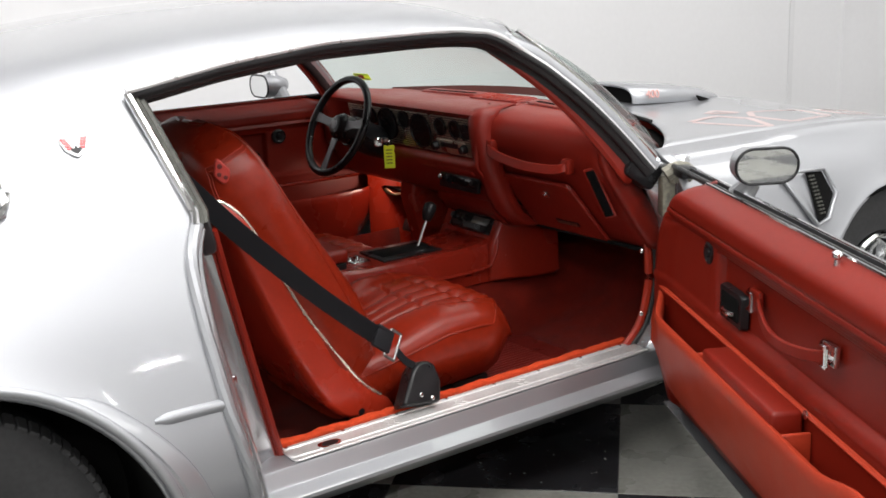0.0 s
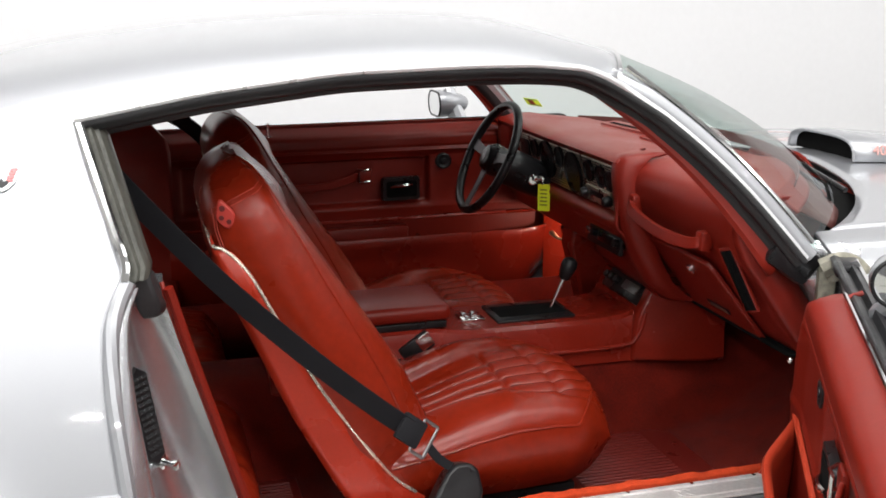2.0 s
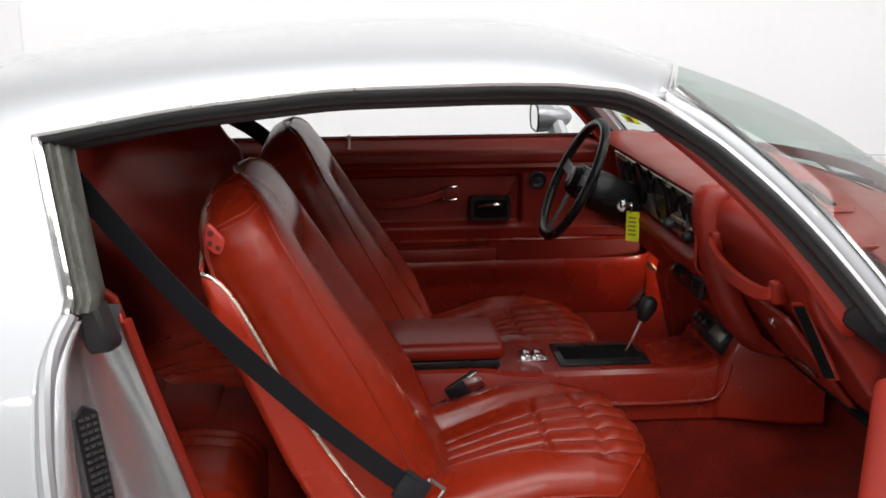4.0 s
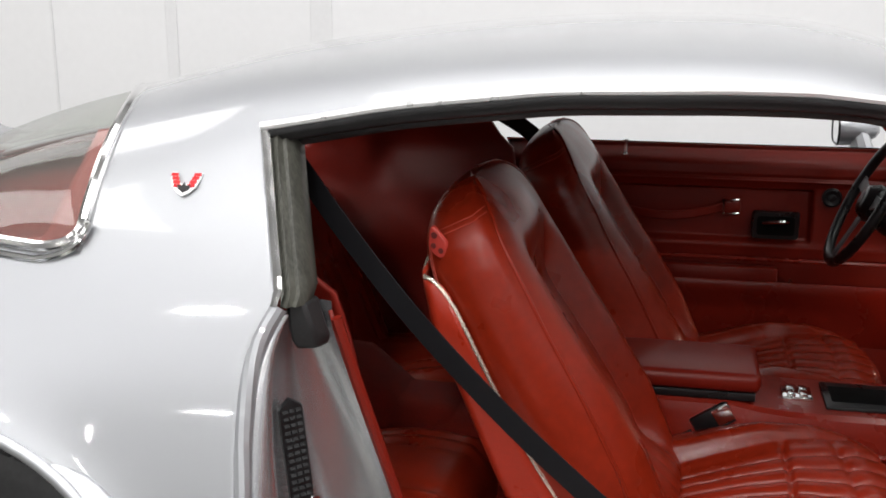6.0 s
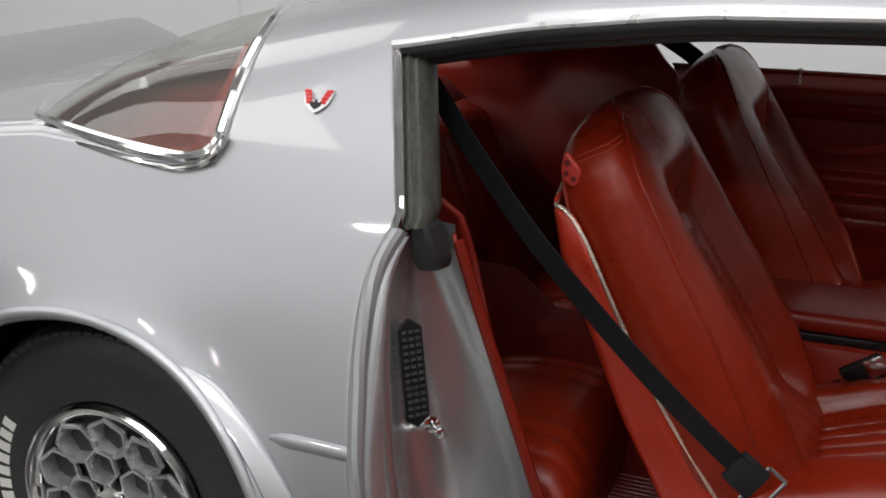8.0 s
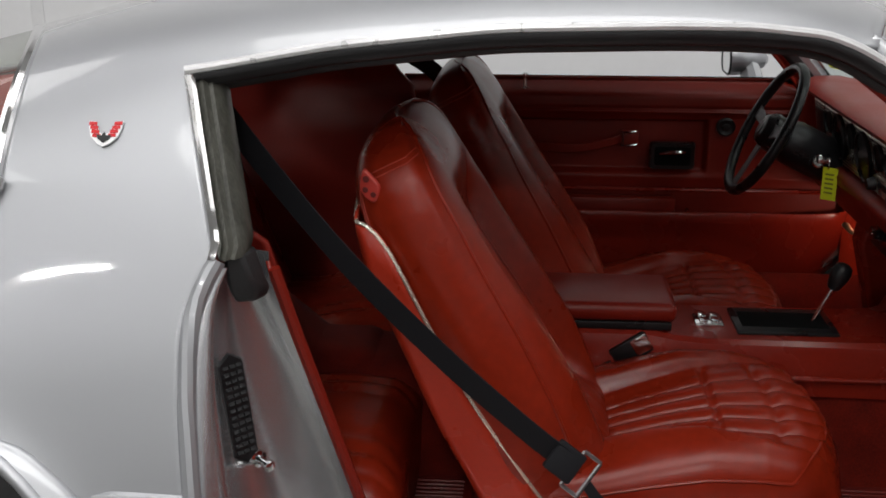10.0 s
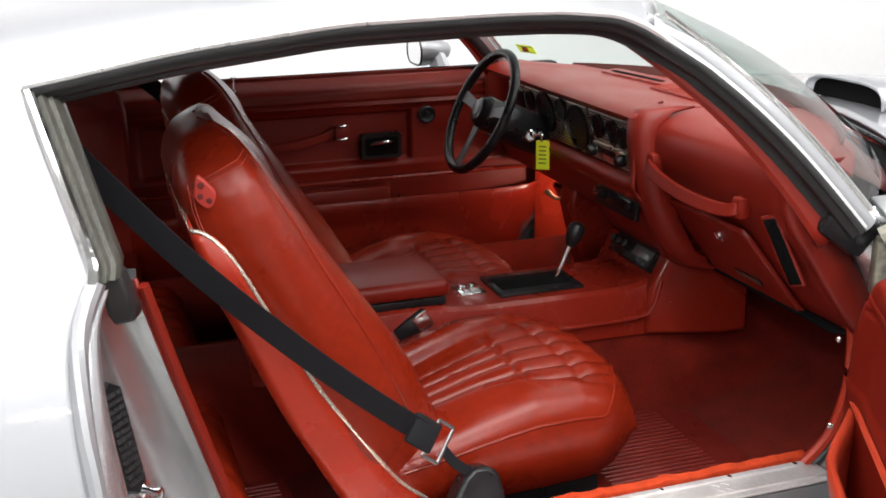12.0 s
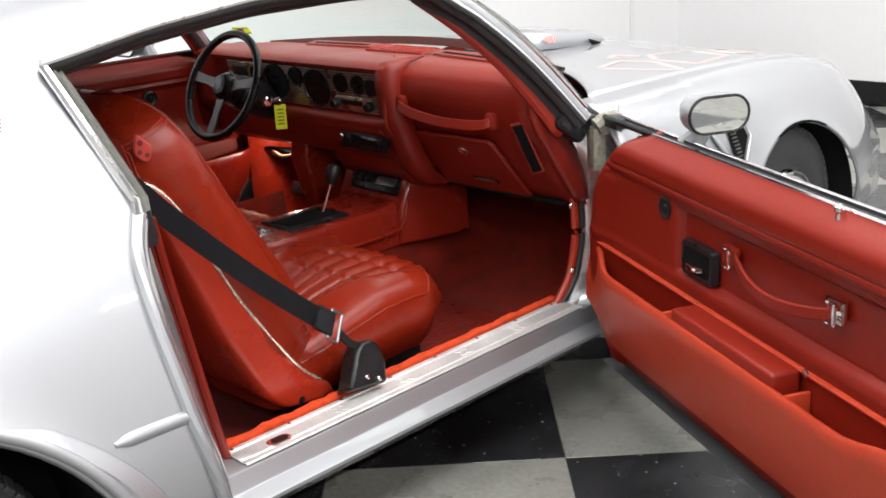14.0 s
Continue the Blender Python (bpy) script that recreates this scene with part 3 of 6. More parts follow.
for f in (lambda p: p, mir):
    for pts, nm in ((GT[2:], "rear_window_moulding"), (ARC + GL[3:], "rear_window_moulding")):
        low = pts[0] is ARC[0]
        bm = B()
        tube(bm, [f(p + V(0, -0.004, 0.002)) for p in pts], [0.010 if i < 20 or low else 0.006 for i in range(len(pts))], 8)
        part(nm, bm, CHROME, rear_window, "chrome rear window moulding")
        if low:
            bm = B()
            tube(bm, [f(p + V(0.013 * max(0, 1 - i / 8), -0.012, -0.016 * min(1, i / 8))) for i, p in enumerate(pts)], 0.006, 8)
            part(nm, bm, CHROME, rear_window, "chrome rear window moulding")

bm = B()
top = [V(u, side_y(u, belt_z(u)), belt_z(u)) for u in np.linspace(-1.02, -2.02, 26)]
rows = []
for p in top:
    c = V(ip(p.x, [-2.02, -1.02], [-2.05, -1.37]), C, ip(p.x, [-2.02, -1.85, -1.7, -1.5, -1.02], [0.93, 0.925, 0.90, 0.92, 0.962]))
    rows.append([p.lerp(c, t) + V(0, 0, 0.02 * math.sin(math.pi * t)) for t in np.linspace(0, 1, 14)])
grid(bm, rows)
grid(bm, [[mir(p) for p in r] for r in rows])
part("deck_lid", bm, SILVER, car, "silver rear deck lid", solid=0.01)
bm = B()
rows = []
for y in np.linspace(-0.06, 2 * C + 0.06, 30):
    e = smooth(min(y + 0.06, 2 * C + 0.06 - y) / 0.12)
    rows.append([V(-1.72, y, 0.895), V(-1.86, y, 0.90 + 0.05 * e), V(-1.97, y, 0.905 + 0.085 * e), V(-2.02, y, 0.90 + 0.085 * e), V(-2.03, y, 0.86), V(-1.8, y, 0.86)])
vs = grid(bm, rows, close_v=True)
cap(bm, vs[0])
cap(bm, vs[-1])
part("spoiler", bm, SILVER, car, "silver rear spoiler")
bm = B()
rows = []
for y in np.linspace(-0.02, 2 * C + 0.02, 12):
    rows.append([V(-2.02, y, 0.87), V(-2.07, y, 0.70), V(-2.10, y, 0.50), V(-2.02, y, 0.25)])
grid(bm, rows)
part("tail_panel", bm, SILVER, car, solid=0.01)

# body side moulding behind the door
bm = B()
rows = []
for i, x in enumerate(np.linspace(-0.338, -0.482, 16)):
    k = 1 - 0.6 * smooth((i - 12) / 3)
    y = side_y(x, 0.573) + 0.002
    z = 0.573 + 0.004 * (i / 15)
    rows.append([V(x, y + 0.002, z - 0.013 * k), V(x, y - 0.005 * k, z - 0.011 * k), V(x, y - 0.009 * k, z - 0.005 * k), V(x, y - 0.009 * k, z + 0.003 * k), V(x, y - 0.005 * k, z + 0.009 * k), V(x, y + 0.002, z + 0.011 * k)])
vs = grid(bm, rows, close_v=True)
cap(bm, vs[0])
cap(bm, vs[-1])
part("side_moulding", bm, SILVER, quarter, "silver body side moulding")

# winged badge on the sail panel, in plain shapes
bm_c, bm_r, bm_k = B(), B(), B()
b_at, n_out = sail_at(-0.497, 1.052)
em = frame_at(b_at + n_out * 0.002, (1, 0, 0), n_out) @ Matrix.Diagonal((0.72, 0.76, 1, 1))
base = [(0, -0.027), (0.014, -0.02), (0.028, -0.006), (0.034, 0.012), (0.036, 0.027), (0.022, 0.026), (0.012, 0.004), (0, -0.003), (-0.012, 0.004), (-0.022, 0.026), (-0.036, 0.027), (-0.034, 0.012), (-0.028, -0.006), (-0.014, -0.02)]
plate(bm_c, base, em, 0.003)
for s in (-1, 1):
    for k in range(4):
        x, y = s * (0.0265 - 0.0035 * k), 0.0215 - 0.0085 * k
        plate(bm_r, [(x - 0.0085, y - 0.0034), (x + 0.0085, y - 0.0034 + s * 0.001), (x + 0.008, y + 0.0038 + s * 0.001), (x - 0.008, y + 0.0038)], em @ pose(0, 0, 0.003), 0.0012)
plate(bm_k, [(0, -0.02), (0.012, -0.012), (0.016, -0.002), (0.005, -0.004), (0, 0.004), (-0.005, -0.004), (-0.016, -0.002), (-0.012, -0.012)], em @ pose(0, 0, 0.003), 0.0014)
part("badge", bm_c, DRIP, quarter, "small chrome winged badge")
part("badge_wing", bm_r, RED_EMB, quarter, "red enamel wing feathers of the badge")
part("badge_body", bm_k, BLACK, quarter, "black middle of the badge")

# door jamb behind the passenger seat
INNER = [(0.24, -0.10, 0.055), (0.304, -0.117, 0.055), (0.45, -0.155, 0.035), (0.60, -0.195, 0.012), (0.75, -0.235, -0.012), (0.86, -0.262, -0.03)]


def inner_pt(z):
    return V(ip(z, [p[0] for p in INNER], [p[1] for p in INNER]), ip(z, [p[0] for p in INNER], [p[2] for p in INNER]), z)


def jamb_pt(z, t):
    a, b = V(edge_x(z) + 0.003, side_y(-0.4, z) + 0.006, z), inner_pt(z)
    p = a.lerp(b, t)
    return p + V(0.75, -0.6, 0).normalized() * (0.020 * math.sin(math.pi * min(1, t / 0.26)) * (t < 0.26) - 0.042 * math.sin(math.pi * max(0, (t - 0.26) / 0.74)) ** 0.7)


bm = B()
grid(bm, [[jamb_pt(z, t) for t in np.linspace(0, 1, 22)] for z in np.linspace(0.20, 0.885, 28)])
jamb = part("door_jamb", bm, JAMB, car, "silver-grey painted door jamb", angle=60)
bm = B()
tube(bm, [V(edge_x(z) + 0.006, side_y(-0.4, z) + 0.003, z) for z in np.linspace(0.19, 0.895, 30)], 0.0135, 10)
part("jamb_lip", bm, SILVER, jamb, "rolled silver edge of the opening")
bm = B()
pts = [inner_pt(z) + V(0.008, -0.004, 0) for z in np.linspace(0.28, 0.86, 20)]
tube(bm, pts, 0.009, 8)
part("jamb_trim", bm, VINYL, jamb, "red trim along the jamb")
bm = B()
rows = [[inner_pt(z) + V(0.002, -0.002, 0), inner_pt(z) + V(-0.012, 0.03, 0), inner_pt(z) + V(-0.06, 0.05, 0)] for z in np.linspace(0.26, 0.87, 20)]
grid(bm, rows)
part("jamb_trim", bm, VINYL, jamb, "red trim along the jamb", solid=0.006)

# vent grille with slats, and the door striker
bm = B()
jn = V(0.75, -0.62, 0.12).normalized()
vm = frame_at(jamb_pt(0.655, 0.45) + jn * 0.009, (jamb_pt(0.75, 0.42) - jamb_pt(0.58, 0.42)), jn)
plate(bm, [(-0.088, 0), (-0.074, 0.021), (0.074, 0.021), (0.088, 0), (0.074, -0.021), (-0.074, -0.021)], vm, 0.005, 0.04)
vent = part("vent_grille", bm, BLACK, jamb, "black louvred vent grille")
for col in (-1, 0, 1):
    for k in range(13):
        bm = B()
        rbox(bm, (0.0065, 0.0100, 0.003), vm @ pose(-0.066 + 0.011 * k, 0.0115 * col, 0.0055, 0, 18, 0), r=0.0008, seg=1)
        part("slat", bm, BLACK, vent)
bm = B()
sm_ = frame_at(jamb_pt(0.56, 0.55), (0, 0, 1), V(0.72, -0.69, 0))
lathe(bm, [(0.014, 0.0), (0.014, 0.004), (0.008, 0.006), (0.0055, 0.010), (0.0055, 0.028), (0.009, 0.030), (0.009, 0.035), (0.006, 0.037)], sm_, 16)
part("door_striker", bm, CHROME, jamb, "polished door striker pin")

# sill with its scuff plate
SILL = [(0.085, 0.255), (0.085, 0.296), (0.075, 0.300), (-0.012, 0.300), (-0.017, 0.298), (-0.0195, 0.293), (-0.0265, 0.263), (-0.029, 0.2585), (-0.033, 0.256), (-0.064, 0.2485), (-0.0695, 0.245), (-0.070, 0.237), (-0.03, 0.20), (0.085, 0.16)]
for f in (lambda p: p, mir):
    bm = B()
    up = 0.0
    rows = [[f(V(x, y, z + up)) for y, z in SILL] for x in np.linspace(-0.32, 1.06, 24)]
    vs = grid(bm, rows, close_v=True)
    cap(bm, vs[0])
    cap(bm, vs[-1])
    sill_ob = part("sill", bm, SILVER, car, "silver door sill", angle=28)
    bm = B()
    rows = [[f(V(x, y, z + up + 0.003)) for y, z in ((0.066, 0.300), (0.064, 0.304), (0.054, 0.304), (0.052, 0.3005), (0.046, 0.3005), (0.044, 0.303), (0.006, 0.303), (0.004, 0.3005), (0.000, 0.3005), (-0.002, 0.303), (-0.014, 0.303), (-0.017, 0.3005))] for x in np.linspace(-0.105, 1.0, 22)]
    vs = grid(bm, rows, close_v=False)
    scuff = part("scuff_plate", bm, ALU, sill_ob, "brushed aluminium scuff plate", solid=0.002)
    if f is not mir:
        for k in range(4):
            bm = B()
            for d in (-0.012, 0.008):
                tube(bm, [V(0.17 + 0.2 * k + d + 0.012 * (i % 2), 0.040 - 0.011 * i, 0.3075) for i in range(4)], 0.0007, 5)
            part("embossed_mark", bm, ALU, scuff)
        bm = B()
        plate(bm, rrect(0.058, 0.030, 0.014), pose(0.0, 0.016, 0.3065), 0.0015)
        badge = part("scuff_badge", bm, CHROME, scuff, "small oval maker's plate")
        bm = B()
        plate(bm, [(0.021 * math.cos(a), 0.0115 * math.sin(a)) for a in np.linspace(0, 2 * math.pi, 20)[:-1]], pose(0.002, 0.016, 0.308), 0.001)
        part("badge_field", bm, BLACK, scuff)
        for k in range(8):
            bm = B()
            lathe(bm, [(0.005, 0), (0.005, 0.0015), (0.002, 0.0025)], pose(-0.09 + 0.15 * k, 0.058, 0.3065), 10)
            part("screw", bm, CHROME, scuff)
    bm = B()
    rows = [[f(V(x, y + 0.0018 * math.sin(40 * x) + 0.0014 * math.sin(93 * x + 1), z + up + 0.0016 * math.sin(57 * x) + 0.0015 * math.sin(131 * x))) for y, z in ((0.068, 0.295), (0.072, 0.312), (0.088, 0.316), (0.105, 0.300), (0.11, 0.25))] for x in np.linspace(-0.12, 1.0, 60)]
    grid(bm, rows)
    if f is mir:
        bm.free()
        continue
    part("carpet_edge", bm, CARPET_EDGE, sill_ob, "bright orange-red carpet edge", solid=0.004)

# windshield, its pillars and moulding
def ws_top(s):
    return roof_pt(roof_x(1, s), s)


rows = []
for i in range(17):
    s = i / 16
    a = ws_top(s)
    b = V(1.02 + 0.36 * (1 - (1 - s) ** 2.2), -0.02 + (C + 0.02) * s, 0.850 + 0.052 * (1 - (1 - s) ** 2))
    if i == 0:
        rows.append([pillar(t) + V(0.002, 0.01, -0.003) for t in np.linspace(0, 1, 14)])
    else:
        rows.append([a.lerp(b, t) + V(0.02, 0, 0.03) * math.sin(math.pi * t) for t in np.linspace(0, 1, 14)])
bm = B()
grid(bm, rows)
grid(bm, [[mir(p) for p in r] for r in rows])
windshield = part("windshield", bm, WINDSHIELD, car, "clear laminated windshield", angle=60)
windshield.visible_shadow = False
WS_LOW = [r[-1] for r in rows]
for f in (lambda p: p, mir):
    bm = B()
    rows2 = []
    al, out = A_AL, A_OUT
    for t in np.linspace(-0.02, 1.0, 26):
        k = smooth((t + 0.02) / 0.16)
        p = pillar(t) - (al * 0.003 + out * 0.012) * (1 - k)
        rows2.append([f(p + al * a + out * o) for a, o in ((-0.036, -0.012), (-0.034, 0.000), (-0.026, 0.007), (-0.014, 0.009), (-0.006, 0.006), (-0.001, -0.003), (-0.004, -0.03), (-0.034, -0.03))])
    vs = grid(bm, rows2, close_v=True)
    cap(bm, vs[0])
    cap(bm, vs[-1])
    ap = part("windshield_pillar", bm, SILVER, car, "silver windshield pillar", angle=50)
    bm = B()
    tube(bm, [f(pillar(t) + al * 0.002 + out * 0.002) for t in np.linspace(0.01, 0.97, 20)], 0.006, 8)
    part("windshield_moulding", bm, CHROME, ap, "chrome windshield moulding")
    # red inner trim of the pillar
    bm = B()
    rows2 = [[f(pillar(t) + al * a - out * o) for a, o in ((-0.054 - 0.028 * t * t, 0.052), (-0.059 - 0.028 * t * t, 0.044), (-0.056 - 0.024 * t * t, 0.036), (-0.050, 0.034), (-0.045, 0.045))] for t in np.linspace(0.0, 0.97, 18)]
    grid(bm, rows2)
    part("pillar_trim", bm, VINYL, ap, "red pillar trim", solid=0.006)
bm = B()
tube(bm, [ws_top(s) + V(0.006, 0, -0.002) for s in np.linspace(0.03, 1, 28)] + [mir(ws_top(s)) + V(0.006, 0, -0.002) for s in np.linspace(0.98, 0.03, 28)], 0.0055, 8)
part("windshield_moulding", bm, CHROME, windshield, "chrome windshield moulding")
# red header above the windshield
bm = B()
grid(bm, [[p + V(dx, 0, dz) for dx, dz in ((-0.10, -0.022), (-0.03, -0.034), (-0.005, -0.026), (0.0, -0.014))]
          for p in [ws_top(s) for s in np.linspace(0.12, 1, 16)] + [mir(ws_top(s)) for s in np.linspace(0.95, 0.12, 16)]])
part("header_trim", bm, PLASTIC, car, "red windshield header", solid=0.004)

# cowl, hood and front fenders
def hood_back(s):
    return V(1.065 + 0.385 * (1 - (1 - s) ** 2.4), 0.0 + C * s, 0.862 + 0.033 * (1 - (1 - s) ** 2))


bm = B()
rows = []
for s in np.linspace(0, 1, 17):
    a = WS_LOW[round(s * 16)]
    b = hood_back(s) + V(0.03, 0, -0.02)
    rows.append([a + V(-0.02, 0, -0.012), a.lerp(b, 0.4) + V(0, 0, -0.03), b + V(0, 0, -0.03)])
grid(bm, rows)
grid(bm, [[mir(p) for p in r] for r in rows])
cowl = part("cowl", bm, DARK, car, "black cowl below the windshield", solid=0.006)
for k in range(2):
    bm = B()
    p0, p1 = V(1.275, 0.25 + 0.5 * k, 0.888), V(1.365, 0.72 + 0.5 * k, 0.905)
    tube(bm, [p0, p0.lerp(p1, 0.5) + V(0, 0, 0.01), p1], 0.006, 6)
    part("wiper", bm, BLACK, cowl, "black wiper arm")

CROWN_X = [1.02, 1.3, 1.6, 1.9, 2.15, 2.4, 2.6, 2.78, 2.9]
CROWN_Z = [0.862, 0.862, 0.858, 0.848, 0.828, 0.790, 0.735, 0.655, 0.56]
HOODC_Z = [0.890, 0.886, 0.876, 0.862, 0.840, 0.798, 0.742, 0.66, 0.565]


def crown(x):
    return V(x, 0.0 + 0.10 * smooth((x - 2.1) / 0.9), sm(x, CROWN_X, CROWN_Z, 0.08))


def fender_pt(x, s):
    c = crown(x)
    ab = abs(x - FRONT_AXLE)
    zb = 0.2
    if ab < ARCH_R:
        zb = max(zb, 0.30 + math.sqrt(ARCH_R ** 2 - ab ** 2) * 0.93)
    z = zb + (c.z - zb) * s
    q = (c.z - z) / 0.5
    y = c.y - 0.205 * (1 - max(0, 1 - min(q, 1)) ** 2.4) ** 0.62 + 0.06 * max(0, (0.42 - z) / 0.3)
    y += 0.05 * smooth((x - 2.3) / 0.6) + 0.055 * smooth((1.25 - x) / 0.3) * (1 - s)
    d = math.hypot(x - FRONT_AXLE, (z - 0.30) / 0.93) - ARCH_R
    y -= 0.025 * math.exp(-max(d, 0) / 0.05)
    return V(x, y, z)


FX = sorted({*np.linspace(1.03, FRONT_AXLE - ARCH_R, 12).round(4), *[round(FRONT_AXLE + ARCH_R * math.cos(a), 4) for a in np.linspace(0, math.pi, 31)], *np.linspace(FRONT_AXLE + ARCH_R, 2.88, 16).round(4)})
rows = [[fender_pt(x, j / 24) for j in range(25)] for x in FX]
bm = B()
grid(bm, rows)
fender = part("front_fender", bm, SILVER, car, "silver front fender with a louvred vent", angle=60, solid=0.01)
bm = B()
grid(bm, [[mir(p) for p in r] for r in rows])
part("front_fender", bm, SILVER, car, "silver front fender", angle=60, solid=0.01)
rows = []
for i in range(41):
    row = []
    for j in range(17):
        s = j / 16
        b = hood_back(s)
        x = b.x + (2.88 - b.x) * i / 40
        c, zc = crown(x), sm(x, CROWN_X, HOODC_Z, 0.08)
        k = smooth(s * 1.15)
        row.append(V(x, c.y + 0.004 + (C - c.y - 0.004) * s, c.z + (zc - c.z) * k + 0.012 * math.exp(-((s - 0.95) / 0.18) ** 2)))
    rows.append(row)
bm = B()
grid(bm, rows)
grid(bm, [[mir(p) for p in r] for r in rows])
hood = part("hood", bm, SILVER, car, "silver hood with a faded red bird decal", angle=60, solid=0.008)
bm = B()
rows = []
for y in np.linspace(0.12, 2 * C - 0.12, 14):
    b = 0.10 * (1 - abs(y - C) / C)
    rows.append([V(2.82 + b, y, 0.62), V(2.87 + b, y, 0.55), V(2.88 + b, y, 0.42), V(2.84 + b, y, 0.28), V(2.76, y, 0.2)])
grid(bm, rows)
part("front_bumper", bm, SILVER, car, "silver nose and bumper", solid=0.02)
# inner wheel house
for f in (lambda p: p, mir):
    bm = B()
    rows = []
    for a in np.linspace(-0.25, math.pi + 0.25, 30):
        x, z = FRONT_AXLE + (ARCH_R + 0.004) * math.cos(a), 0.30 + 0.93 * (ARCH_R + 0.004) * math.sin(a)
        rows.append([f(V(x, y, z)) for y in (-0.19, 0.0, 0.14)])
    grid(bm, rows)
    part("wheel_house", bm, DARK, car, "black inner wheel house", solid=0.006)

# hood scoop facing backwards
def scoop_section(x, w, h, z0):
    out = []
    for a in np.linspace(0, math.pi, 17):
        cx, sx = math.cos(a), math.sin(a)
        out.append(V(x, C + w * (abs(cx) ** 0.55) * (1 if cx > 0 else -1), z0 + h * sx ** 0.6))
    return out


SC = [(1.545, 0.152, 0.060, 0.887), (1.63, 0.160, 0.064, 0.882), (1.80, 0.154, 0.058, 0.872), (1.95, 0.125, 0.042, 0.862), (2.06, 0.07, 0.022, 0.852), (2.11, 0.01, 0.004, 0.846)]
bm = B()
rows = [scoop_section(*r) for r in SC]
grid(bm, rows)
scoop = part("hood_scoop", bm, SILVER, hood, "silver rear-facing hood scoop", solid=0.006)
bm = B()
ring = [bm.verts.new(p + V(0.018, 0, 0)) for p in scoop_section(1.548, 0.148, 0.056, 0.887)]
cap(bm, ring)
part("scoop_mouth", bm, DARK, hood, "black mouth of the hood scoop")
bm = B()
tube(bm, scoop_section(1.543, 0.152, 0.060, 0.887), 0.004, 6)
part("scoop_rim", bm, SILVER, hood)
for s in (-1, 1):
    bm = B()
    plate(bm, [(-0.03, 0.012), (0.035, -0.004), (-0.02, -0.010)], frame_at(V(1.885, C + s * 0.150, 0.873), (1, -0.06 * s, -0.08), (0, s, 0.5)), 0.006)
    part("scoop_slot", bm, DARK, hood)


def letters(text, size, m, mat, parent, depth=0.0015):
    cu = bpy.data.curves.new("lettering", "FONT")
    cu.body, cu.size, cu.extrude, cu.align_x, cu.align_y = text, size, depth, "CENTER", "CENTER"
    tmp = bpy.data.objects.new("lettering", cu)
    scene.collection.objects.link(tmp)
    me = bpy.data.meshes.new_from_object(tmp.evaluated_get(bpy.context.evaluated_depsgraph_get()))
    bpy.data.objects.remove(tmp)
    me.transform(m)
    me.materials.append(mat)
    ob = new("lettering", me)
    ob.parent = parent
    return ob



# ---------------------------------------------------------------- the doors
def door_map(side):
    """From (along the door, inwards, up) to the world: the open passenger door or the closed driver's door."""
    if side == "right":
        h, u, n, dz, du = V(1.02, -0.06, 0), V(-0.48, -0.877, 0), V(-0.877, 0.48, 0), 0.0, 0.0
    else:
        h, u, n, dz, du = V(1.03, 1.525, 0), V(-1, 0.0, 0), V(0, -1, 0), 0.095, 0.07
    return lambda a, b, z: h + u * (a - du) + n * b + V(0, 0, z + dz)


FRONT_Z, FRONT_U = [0.24, 0.30, 0.35, 0.50, 0.65, 0.74, 0.80, 0.835], [0.17, 0.10, 0.05, 0.03, 0.05, 0.12, 0.20, 0.32]


def door_front(z):
    return sum(ip(z + d, FRONT_Z, FRONT_U) for d in (-0.02, 0, 0.02)) / 3


def trim_n(u, z):
    """Relief of the inner door panel."""
    n = 0.050
    n -= 0.050 * smooth((z - 0.775) / 0.055) ** 1.6
    n -= 0.004 * math.exp(-((z - 0.752) / 0.004) ** 2) + 0.006 * math.exp(-((z - 0.735) / 0.005) ** 2)
    inside = smooth((u - 0.485) / 0.016) * smooth((1.28 - u) / 0.016) * smooth((z - 0.565) / 0.014) * smooth((0.722 - z) / 0.010)
    n -= 0.019 * inside
    n += 0.004 * math.exp(-((z - 0.555) / 0.010) ** 2)
    # raised border round the front and top of the panel
    n -= 0.011 * smooth((u - door_front(min(z, 0.70)) - 0.075) / 0.014) * smooth((0.736 - z) / 0.012)
    return n - 0.030 * (1 - smooth((u - door_front(z)) / 0.05)) ** 2


